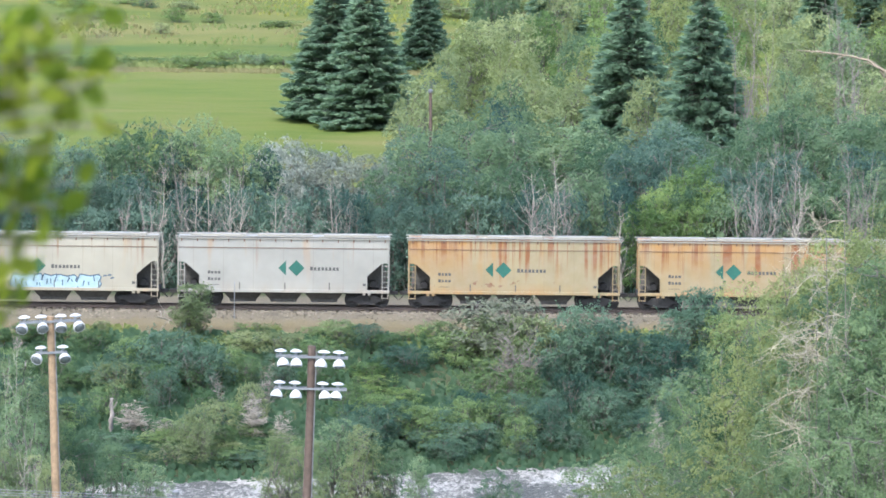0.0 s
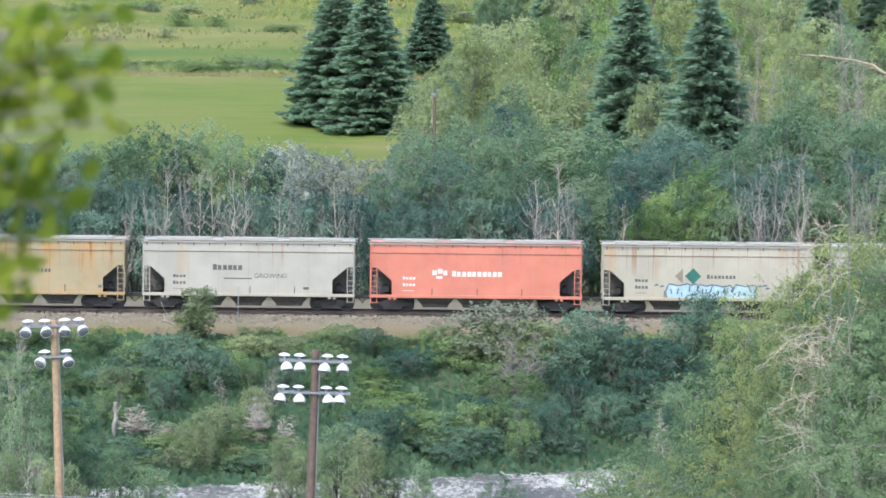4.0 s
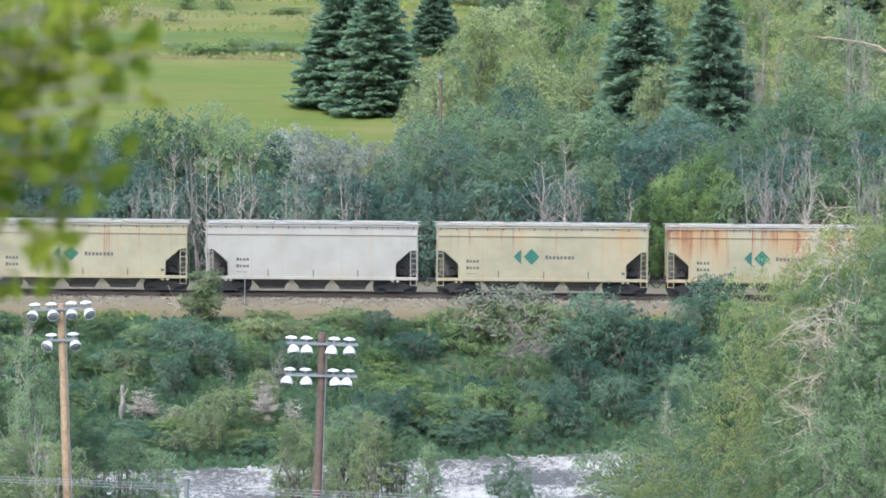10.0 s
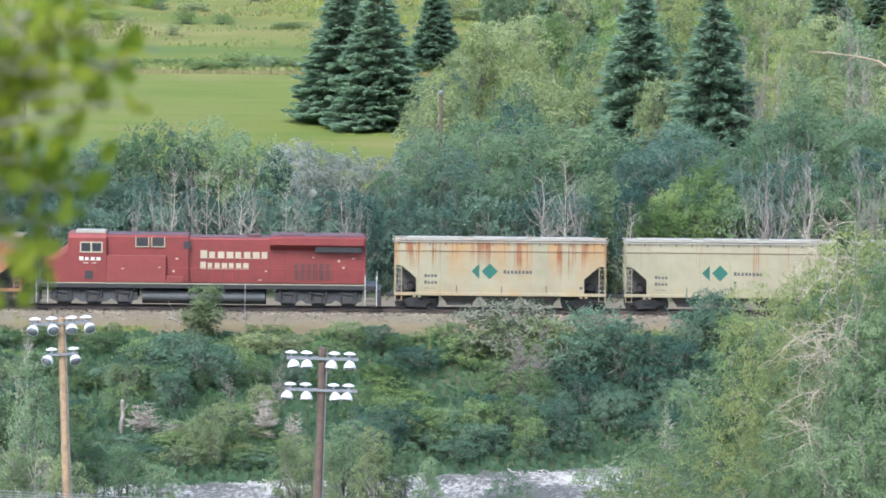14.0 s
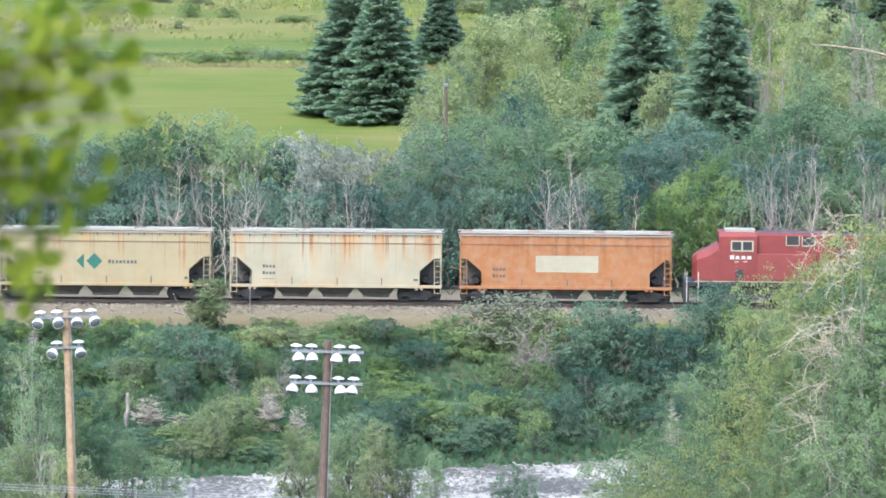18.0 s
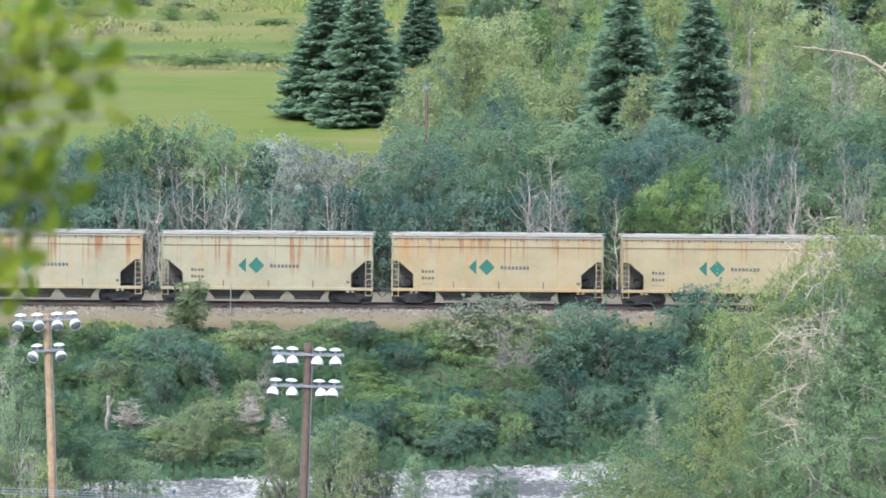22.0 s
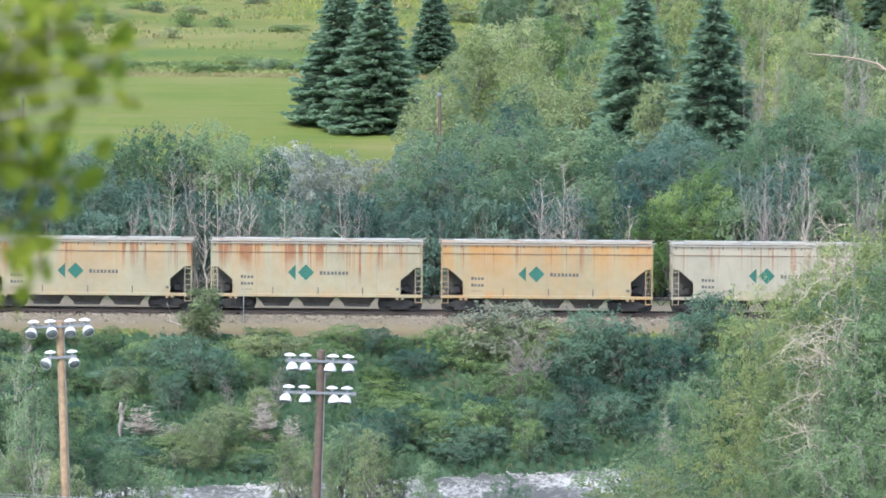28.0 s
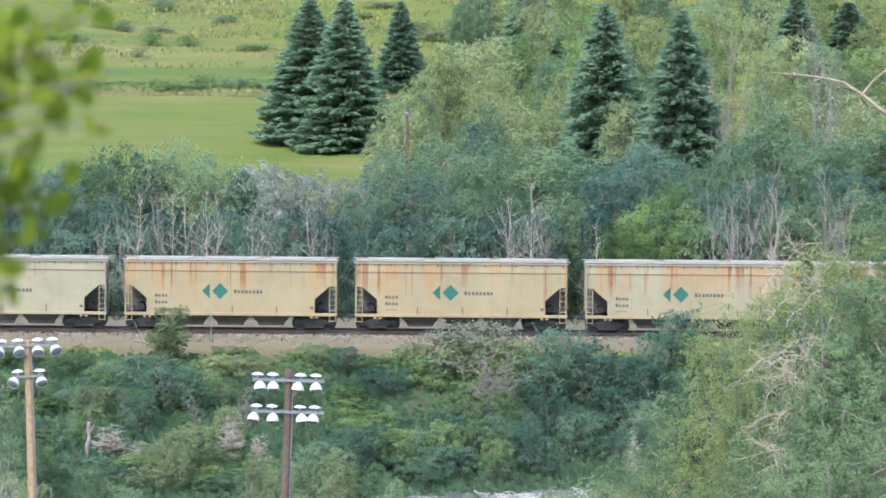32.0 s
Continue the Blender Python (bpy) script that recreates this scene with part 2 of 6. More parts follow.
def rod(bm, a, b, r0, r1=None, sides=8):
    """A round bar from a to b."""
    a, b = Vector(a), Vector(b)
    r1 = r0 if r1 is None else r1
    m = (b - a).to_track_quat("Z", "Y").to_matrix()
    ring = [m @ Vector((math.cos(k * math.tau / sides), math.sin(k * math.tau / sides), 0)) for k in range(sides)]
    return loft(bm, [[a + p * r0 for p in ring], [b + p * r1 for p in ring]])


def lathe(bm, profile, at=(0, 0, 0), axis="Z", sides=16):
    """A turned form: profile of (radius, height)."""
    rings = []
    for r, h in profile:
        ring = []
        for k in range(sides):
            c, s = r * math.cos(k * math.tau / sides), r * math.sin(k * math.tau / sides)
            p = (c, s, h) if axis == "Z" else (c, h, s)
            ring.append(Vector(p) + Vector(at))
        rings.append(ring if axis == "Z" else ring[::-1])
    return loft(bm, rings)


def fixed(bm):
    bmesh.ops.recalc_face_normals(bm, faces=bm.faces)
    return bm


def quads_mesh(name, q, mat):
    """A mesh of loose four-cornered leaves from an array (n, 4, 3)."""
    n = len(q)
    me = bpy.data.meshes.new(name)
    me.vertices.add(n * 4)
    me.vertices.foreach_set("co", np.ascontiguousarray(q, dtype=np.float32).ravel())
    me.loops.add(n * 4)
    me.loops.foreach_set("vertex_index", np.arange(n * 4, dtype=np.int32))
    me.polygons.add(n)
    me.polygons.foreach_set("loop_start", np.arange(0, n * 4, 4, dtype=np.int32))
    me.update(calc_edges=True)
    me.materials.append(mat)
    return me


def unit(v):
    return v / np.maximum(np.linalg.norm(v, axis=-1, keepdims=True), 1e-6)


def leaves(rng, centres, normals, length, width, jitter=0.8):
    """Folded leaf blades round the given places."""
    n = len(centres)
    nor = unit(normals + rng.normal(0, jitter, (n, 3)))
    ax = unit(np.cross(nor, rng.normal(0, 1, (n, 3))))
    si = np.cross(nor, ax)
    k = rng.uniform(0.65, 1.35, (n, 1))
    l, w = ax * length * 0.5 * k, si * width * 0.5 * k
    sag = nor * length * 0.12 * k
    return np.stack([centres - l, centres + w + sag, centres + l, centres - w + sag], axis=1)


def tubes(paths, sides=5):
    """One mesh's vertices and faces for many tapered limbs: each a list of (point, radius)."""
    vs, fs = [], []
    for path in paths:
        base = len(vs)
        pts = [Vector(p) for p, r in path]
        for i, (p, r) in enumerate(path):
            d = (pts[min(i + 1, len(pts) - 1)] - pts[max(i - 1, 0)])
            m = d.to_track_quat("Z", "Y").to_matrix()
            for k in range(sides):
                a = k * math.tau / sides
                vs.append(tuple(pts[i] + m @ Vector((math.cos(a) * r, math.sin(a) * r, 0))))
        for i in range(len(path) - 1):
            for k in range(sides):
                a, b = base + i * sides + k, base + i * sides + (k + 1) % sides
                fs.append((a, b, b + sides, a + sides))
        fs.append(tuple(base + (len(path) - 1) * sides + k for k in range(sides)))
    return vs, fs


def tube_mesh(name, paths, mat, sides=5):
    me = bpy.data.meshes.new(name)
    vs, fs = tubes(paths, sides)
    me.from_pydata(vs, [], fs)
    me.polygons.foreach_set("use_smooth", [True] * len(fs))
    me.materials.append(mat)
    return me


# ---- the ground: bluff, river flat, river, embankment, valley floor, meadow hill ----
PROFILE_Y = [-400, -60, -8, 4, 14, 40, 90, 140, 180, 212, 286, 296, 302, 315, 320, 331, 337, 343.2, 344.2, 346.2, 347.6, 352.4, 354.5, 364, 372, 470, 560, 596, 640, 760, 1100, 1800, 3000, 6000]
PROFILE_Z = [60, 40, 35.6, 35.2, 31.5, 23, 10, 0.5, -4, -5.5, -6, -7.6, -8, -8, -6.5, -4.6, -3.2, -1.25, -1.15, -1.0, -0.27, -0.27, -0.7, -0.7, -1.2, -0.9, 0.0, 0.2, 2.2, 9.5, 45, 150, 320, 700]


def ground_z(x, y):
    # the far shore bends away towards +x
    bend = np.clip(0.35 * (np.asarray(x) + 16), -3, 9) * np.interp(y, [296, 306, 327, 338], [0, 1, 1, 0])
    z = np.interp(y - bend, PROFILE_Y, PROFILE_Z)
    return z - GRADE * np.clip(x, -450, 450)


def build_ground():
    xs = np.concatenate([np.linspace(-4000, -480, 12), np.linspace(-440, -62, 36), np.arange(-60, 60.1, 1.0), np.linspace(62, 440, 36), np.linspace(480, 4000, 12)])
    ys = np.unique(np.concatenate([np.linspace(-400, -20, 8), np.arange(-16, 60, 4.0), np.arange(60, 286, 6.0), np.arange(286, 360, 0.7), np.arange(360, 660, 5.0),
                                   np.arange(660, 1100, 20.0), np.linspace(1100, 6000, 25), PROFILE_Y]))
    gx, gy = np.meshgrid(xs, ys)
    z = ground_z(gx, gy)
    rough = np.zeros_like(z)
    for i in range(z.shape[0]):
        for j in range(z.shape[1]):
            y = gy[i, j]
            if 344 < y < 356 or -10 < y < 14:
                a = 0.02
            elif 326 < y < 344:
                a = 0.35
            elif y < 600:
                a = 0.22
            else:
                a = min(6.0, 0.3 + (y - 600) * 0.012)
            s = 0.25 if y < 600 else 0.05
            rough[i, j] = a * noise.noise((gx[i, j] * s, y * s, 3.3))
    z = z + rough
    n, m = z.shape
    me = bpy.data.meshes.new("ground")
    idx = np.arange(n * m).reshape(n, m)
    faces = np.stack([idx[:-1, :-1], idx[:-1, 1:], idx[1:, 1:], idx[1:, :-1]], -1).reshape(-1, 4)
    me.from_pydata(np.stack([gx, gy, z], -1).reshape(-1, 3).tolist(), [], faces.tolist())
    me.polygons.foreach_set("use_smooth", [True] * len(faces))
    m_, nt, b = material("ground_cover", 0.95)
    b.inputs["Specular IOR Level"].default_value = 0.08
    pos = nt.nodes.new("ShaderNodeNewGeometry").outputs["Position"]
    sep = nt.nodes.new("ShaderNodeSeparateXYZ")
    nt.links.new(pos, sep.inputs[0])
    wob = calc(nt, "MULTIPLY", calc(nt, "SUBTRACT", noise_tex(nt, pos, 0.12, 4), 0.5), 14.0)
    wob2 = calc(nt, "MULTIPLY", calc(nt, "SUBTRACT", noise_tex(nt, pos, 0.9, 4), 0.5), 1.6)
    y = sep.outputs["Y"]
    yw, yf = calc(nt, "ADD", y, wob), calc(nt, "ADD", y, wob2)
    fine = noise_tex(nt, pos, 2.2, 6, 0.7)
    broad = noise_tex(nt, pos, 0.05, 4)
    soil = ramp(nt, fine, (0.3, (0.035, 0.042, 0.026)), (0.7, (0.07, 0.085, 0.042)))
    gravel = mixc(nt, noise_tex(nt, pos, 9.0, 4, 0.8), (0.066, 0.058, 0.044), (0.182, 0.160, 0.118))
    weeds = mixc(nt, fine, (0.07, 0.11, 0.035), (0.19, 0.21, 0.09))
    lawn_f = noise_tex(nt, pos, 0.16, 6, 0.62, (0.35, 1.0, 1.0))
    lawn = ramp(nt, lawn_f, (0.34, (0.074, 0.106, 0.022)), (0.50, (0.097, 0.120, 0.028)), (0.68, (0.124, 0.126, 0.042)))
    mead_f = noise_tex(nt, pos, 0.11, 6, 0.65, (0.5, 1.0, 1.0))
    tan = mixc(nt, noise_tex(nt, pos, 6.0, 5, 0.75), (0.058, 0.050, 0.031), (0.178, 0.150, 0.090))
    mead_g = noise_tex(nt, pos, 0.05, 4, 0.6, (0.35, 1.0, 1.0))
    meadow = ramp(nt, mead_f, (0.32, (0.052, 0.085, 0.023)), (0.5, (0.087, 0.110, 0.028)), (0.70, (0.137, 0.136, 0.040)))
    meadow = mixc(nt, calc(nt, "MULTIPLY", band(nt, mead_g, 0.53, 0.66), 0.6), meadow, (0.160, 0.142, 0.058))
    meadow = mixc(nt, calc(nt, "MULTIPLY", band(nt, mead_g, 0.46, 0.36), 0.7), meadow, (0.060, 0.100, 0.030))
    col = mixc(nt, band(nt, yf, 342.8, 343.6), soil, gravel)
    col = mixc(nt, calc(nt, "MULTIPLY", band(nt, yf, 342.0, 343.0), band(nt, calc(nt, "ADD", yf, 0), 345.2, 344.2)), col, mixc(nt, band(nt, fine, 0.52, 0.62), tan, weeds))
    col = mixc(nt, calc(nt, "MULTIPLY", band(nt, yf, 343.6, 344.2), band(nt, yf, 347.2, 346.4)), col, tan)
    col = mixc(nt, band(nt, yf, 361, 363.5), col, soil)
    col = mixc(nt, band(nt, yw, 425, 440), col, lawn)
    patch = band(nt, noise_tex(nt, pos, 0.045, 3, 0.5, (0.6, 0.35, 1.0)), 0.50, 0.66)
    lawn_edge = calc(nt, "MULTIPLY", band(nt, yf, 577.5, 579.5), 0.7)
    dry = calc(nt, "MAXIMUM", calc(nt, "MULTIPLY", patch, 0.42), lawn_edge)
    col = mixc(nt, calc(nt, "MULTIPLY", dry, band(nt, yw, 430, 450)), col, (0.170, 0.142, 0.066))
    col = mixc(nt, band(nt, yf, 581.5, 583), col, meadow)
    nt.links.new(col, b.inputs["Base Color"])
    bump(nt, b, fine, 0.6, 0.12)
    me.materials.append(m_)
    tagged(new("ground", me), "grassy valley ground with gravel embankment and mown field", "ground", kind="structure")


build_ground()


def build_river():
    bm = bmesh.new()
    nx, ny = 160, 34
    grid = []
    for j in range(ny + 1):
        y = 294 + 36 * j / ny
        row = []
        for i in range(nx + 1):
            x = -48 + 96 * i / nx
            h = 0.22 * noise.noise((x * 0.9, y * 0.5, 0)) + 0.14 * noise.noise((x * 2.4, y * 2.0, 5))
            row.append(bm.verts.new((x, y, -6.95 - GRADE * x + h)))
        grid.append(row)
    for a, b in zip(grid, grid[1:]):
        for i in range(nx):
            bm.faces.new((a[i], a[i + 1], b[i + 1], b[i]))
    for x0, x1 in ((-450, -48), (48, 450)):
        bm.faces.new([bm.verts.new((x, y, -6.95 - GRADE * x)) for x, y in ((x0, 294), (x1, 294), (x1, 330), (x0, 330))])
    for f in bm.faces:
        f.smooth = True
    m, nt, b = material("river_water", 0.12)
    pos = nt.nodes.new("ShaderNodeNewGeometry").outputs["Position"]
    # pale speckle: riffle foam plus the sky's reflection, both painted into the base colour
    foam_gleam = noise_tex(nt, pos, 4.4, 8, 0.85, (0.8, 0.30, 1.0))
    patches = noise_tex(nt, pos, 0.16, 3)
    f = calc(nt, "ADD", foam_gleam, calc(nt, "MULTIPLY", calc(nt, "SUBTRACT", patches, 0.5), 0.5))
    fm = band(nt, f, 0.47, 0.57)
    nt.links.new(mixc(nt, fm, (0.060, 0.060, 0.050), (0.37, 0.355, 0.320)), b.inputs["Base Color"])
    nt.links.new(calc(nt, "ADD", calc(nt, "MULTIPLY", fm, 0.2), 0.7), b.inputs["Roughness"])
    bump(nt, b, foam_gleam, 0.7, 0.25)
    ob = part("water", bm, m)
    tagged(ob, "shallow river with white riffles and a painted sky gleam", "river", kind="structure")


build_river()


# ---- the railway ----
def build_track():
    t = thing("railway_track", pose(0, TRACK_Y, 0, 0, math.degrees(GRADE)), "single railway track on grey-brown ballast", "track", kind="structure")
    for s in (-1, 1):
        bm = bmesh.new()
        prof = [(-0.07, -0.175), (0.07, -0.175), (0.07, -0.16), (0.012, -0.14), (0.012, -0.045), (0.037, -0.035), (0.037, 0), (-0.037, 0), (-0.037, -0.035), (-0.012, -0.045), (-0.012, -0.14), (-0.07, -0.16)]
        loft(bm, [[(x, s * 0.755 + p, z) for p, z in prof] for x in (-440, 440)])
        part("rail", fixed(bm), RAIL, t, "rusty steel rail")
    bm = bmesh.new()
    box(bm, -0.11, 0.11, -1.3, 1.3, -0.36, -0.18, 0.015)
    first = part("sleeper", fixed(bm), SLEEPER, t)
    rnd = random.Random(4)
    for i in range(-75, 76):
        o = first if i == -75 else new("sleeper", first.data)
        o.parent = t
        o.matrix_basis = pose(i * 0.53, rnd.uniform(-0.04, 0.04), 0, 0, 0, rnd.uniform(-1, 1))
    bm = bmesh.new()
    for x in np.concatenate([np.arange(-440, -40, 0.53), np.arange(40.3, 440, 0.53)]):
        box(bm, x - 0.11, x + 0.11, -1.3, 1.3, -0.36, -0.18)
    ob = part("far_sleepers", bm, SLEEPER, t)
    ob["kind"] = "stuff"
    # ballast stones: a ridge with loose stones on it
    rng = np.random.default_rng(8)
    n = 9000
    x = rng.uniform(-34, 34, n)
    yy = rng.choice([-1, -1, -1, 1], n) * rng.uniform(0.85, 3.1, n)
    yy = np.where(rng.random(n) < 0.25, rng.uniform(-2.3, 2.3, n), yy)
    z = np.interp(yy + TRACK_Y, PROFILE_Y, PROFILE_Z) + 0.02
    c = np.stack([x, yy, z], 1)
    q = leaves(rng, c, np.tile([0, -0.5, 1.0], (n, 1)), 0.16, 0.13, 0.5)
    me = quads_mesh("ballast_stones", q, plain("ballast_stone", (0.142, 0.124, 0.094), 0.95, 0, 0.35, 3))
    ob = part("ballast_stones", me, None, t)
    ob["kind"] = "stuff"


build_track()


# ---- the train ----
HL = 6.62       # half the length of a hopper's sides


def build_hopper():
    """One covered hopper, complete; repeats share its meshes."""
    e = thing("hopper_car", pose(0, 0, 0), "covered hopper car", "freight car", "hopper cars of the train")
    bm = bmesh.new()
    for s in (-1, 1):
        y = s * 1.56
        out = [(-HL, 3.78), (-HL, 2.86), (-HL + 0.40, 2.86), (-HL + 1.33, 2.05), (-HL + 1.33, 1.12), (HL - 1.33, 1.12), (HL - 1.33, 2.05), (HL - 0.40, 2.86), (HL, 2.86), (HL, 3.78)]
        prism(bm, out, y - 0.03, y + 0.03)
    # upper shoulders and roof in one sweep
    prof = [(-1.59, 3.80), (-1.58, 4.20), (-1.575, 4.325), (-1.1, 4.38), (-0.5, 4.42), (0, 4.43), (0.5, 4.42), (1.1, 4.38), (1.575, 4.325), (1.58, 4.20), (1.59, 3.80), (1.5, 3.80), (0, 3.82), (-1.5, 3.80)]
    loft(bm, [[(x, y, z) for y, z in prof] for x in (-HL - 0.02, HL + 0.02)])
    for s in (-1, 1):
        # end wall above and slope sheet below
        loft(bm, [[(s * (HL - 0.05), y, 3.80), (s * (HL - 0.05), y, 2.95), (s * (HL - 0.38), y, 2.92), (s * (HL - 1.40), y, 2.02), (s * (HL - 2.3), y, 1.15), (s * (HL - 2.4), y, 1.15), (s * (HL - 0.5), y, 2.98), (s * (HL - 0.15), y, 3.80)] for y in (-1.52, 1.52)])
    body = part("body", fixed(bm), WHITE_SHEET, e)
    for s in (-1, 1):
        bm = bmesh.new()
        box(bm, -HL - 0.02, HL + 0.02, s * 1.60 - 0.02, s * 1.60 + 0.02, 3.765, 3.80)
        part("side_ridge", fixed(bm), STEEL_RUST, e)
        bm = bmesh.new()
        box(bm, -HL - 0.06, HL + 0.06, s * 1.58 - 0.06, s * 1.58 + 0.06, 0.97, 1.16, 0.015)
        part("side_sill", fixed(bm), WHITE_SHEET, e)
    # roof edge lip, hatch covers and walkway
    bm = bmesh.new()
    box(bm, -HL - 0.12, HL + 0.12, -1.65, -1.50, 4.33, 4.385)
    box(bm, -HL - 0.12, HL + 0.12, 1.50, 1.65, 4.33, 4.385)
    part("roof_lip", fixed(bm), WHITE_SHEET, e)
    for x0, x1 in ((-5.85, -2.4), (-1.65, 1.8), (2.5, 5.85)):
        bm = bmesh.new()
        box(bm, x0, x1, -0.55, 0.55, 4.42, 4.535, 0.03)
        part("hatch_cover", fixed(bm), WHITE_SHEET, e)
    for s in (-1, 1):
        bm = bmesh.new()
        box(bm, -HL - 0.2, HL + 0.2, s * 0.95 - 0.22, s * 0.95 + 0.22, 4.43, 4.455)
        for k in range(12):
            x = -6.3 + k * 12.6 / 11
            box(bm, x - 0.03, x + 0.03, s * 0.95 - 0.03, s * 0.95 + 0.03, 4.34, 4.43)
        part("roof_walkway", fixed(bm), WHITE_SHEET, e)
    # short clips hanging at the roof edge
    bm = bmesh.new()
    box(bm, -0.035, 0.035, -0.03, 0.03, 4.16, 4.33)
    first = part("roof_clip", fixed(bm), STEEL_RUST, e)
    for k in range(14):
        o = first if k == 0 else new("roof_clip", first.data)
        o.parent = e
        o.matrix_basis = pose(-6.4 + k * 12.8 / 13, -1.60, 0)
    for sx in (-1, 1):
        for sy in (-1, 1):
            bm = bmesh.new()
            box(bm, sx * HL - 0.05, sx * HL + 0.05, sy * 1.56 - 0.04, sy * 1.56 + 0.04, 1.1, 4.34)
            part("corner_post", fixed(bm), WHITE_SHEET, e)
            bm = bmesh.new()
            x0, x1 = sx * (HL - 0.40), sx * (HL - 0.02)
            rod(bm, (x0, sy * 1.60, 0.62), (x0, sy * 1.60, 2.85), 0.028)
            rod(bm, (x1, sy * 1.62, 0.62), (x1, sy * 1.62, 4.3), 0.028)
            for k in range(7):
                z = 0.66 + k * 0.34
                rod(bm, (x0, sy * 1.61, z), (x1, sy * 1.61, z), 0.02, sides=6)
            part("ladder", fixed(bm), WHITE_SHEET, e)
            bm = bmesh.new()
            box(bm, sx * (HL - 1.38) - 0.04, sx * (HL - 1.38) + 0.04, sy * 1.585 - 0.04, sy * 1.585 + 0.04, 1.12, 2.1)
            part("bolster_post", fixed(bm), WHITE_SHEET, e)
    # short ribs low on the sides
    for x in (-2.75, 0.1, 2.9):
        bm = bmesh.new()
        box(bm, x - 0.03, x + 0.03, -1.63, -1.57, 1.16, 1.6)
        part("side_rib", fixed(bm), HOPPER_GREY, e)
    # discharge hoppers between the trucks
    for xc in (-2.55, 0.0, 2.55):
        bm = bmesh.new()
        loft(bm, [[(xc + a * w, b * d, z) for a, b in ((-1, -1), (1, -1), (1, 1), (-1, 1))] for w, d, z in ((1.26, 1.45, 1.14), (1.12, 1.15, 0.80), (0.86, 0.85, 0.48), (0.80, 0.8, 0.30))])
        part("discharge_hopper", fixed(bm), HOPPER_GREY, e)
    # centre sill, end platforms, couplers, air tank under the slope sheet
    bm = bmesh.new()
    box(bm, -HL - 0.1, HL + 0.1, -0.25, 0.25, 0.80, 1.12)
    part("centre_sill", fixed(bm), STEEL_DARK, e)
    for s in (-1, 1):
        bm = bmesh.new()
        box(bm, s * HL - 0.12, s * HL + 0.12, -1.5, 1.5, 0.92, 1.1, 0.02)
        box(bm, s * (HL - 0.8) - 0.7, s * (HL - 0.8) + 0.7, -1.3, 1.3, 1.02, 1.06)
        part("end_platform", fixed(bm), STEEL_DARK, e)
        bm = bmesh.new()
        box(bm, min(s * HL, s * 7.22), max(s * HL, s * 7.22), -0.12, 0.12, 0.74, 0.98, 0.03)
        rod(bm, (s * 6.9, -0.2, 0.8), (s * 7.2, -0.16, 0.45), 0.03)
        part("coupler", fixed(bm), STEEL_DARK, e)
        # plate added to close the see-through end opening; its dark grey stands for shade
        bm = bmesh.new()
        prism(bm, [(s * (HL - 0.16), 1.1), (s * (HL - 0.16), 2.0), (s * (HL - 0.42), 2.84), (s * (HL - 1.40), 2.02), (s * (HL - 1.9), 1.1)], 0.2, 0.26)
        part("shear_plate", fixed(bm), OPENING_GREY, e)
        bm = bmesh.new()
        rod(bm, (s * (HL - 0.95), -0.75, 1.45), (s * (HL - 0.95), 0.35, 1.45), 0.22, sides=12)
        box(bm, s * (HL - 0.4) - 0.14, s * (HL - 0.4) + 0.14, -0.9, -0.55, 1.1, 1.5, 0.02)
        part("brake_gear", fixed(bm), STEEL_DARK, e)
        for k in range(2):
            bm = bmesh.new()
            x = s * (HL - 1.37) + (-0.16 if k else 0.16)
            box(bm, x - 0.09, x + 0.09, -1.6, -1.5, 0.84, 0.96)
            part("jacking_pad", fixed(bm), WHITE_SHEET, e)
    make_truck_pair(e, (-(HL - 1.37), HL - 1.37))
    return e


def make_truck_pair(e, places):
    for xc in places:
        bm = bmesh.new()
        for s in (-1, 1):
            y = s * 1.02
            out = [(-1.12, 0.58), (-1.12, 0.40), (-0.72, 0.40), (-0.42, 0.20), (0.42, 0.20), (0.72, 0.40), (1.12, 0.40), (1.12, 0.58), (0.75, 0.64), (0.45, 0.82), (-0.45, 0.82), (-0.75, 0.64)]
            prism(bm, [(xc + a, b) for a, b in out], y - 0.07, y + 0.07)
        box(bm, xc - 0.2, xc + 0.2, -1.15, 1.15, 0.45, 0.80, 0.03)
        truck = part("truck", fixed(bm), STEEL_DARK, e)
        for s in (-1, 1):
            bm = bmesh.new()
            for k in (-1, 0, 1):
                rod(bm, (xc + k * 0.14, s * 1.02, 0.25), (xc + k * 0.14, s * 1.02, 0.6), 0.06, sides=8)
            part("spring_nest", fixed(bm), STEEL_RUST, truck)
        for dx in (-0.915, 0.915):
            wheelset(truck, xc + dx, 0.46)


WHEELS = []
wheel_meshes = {}


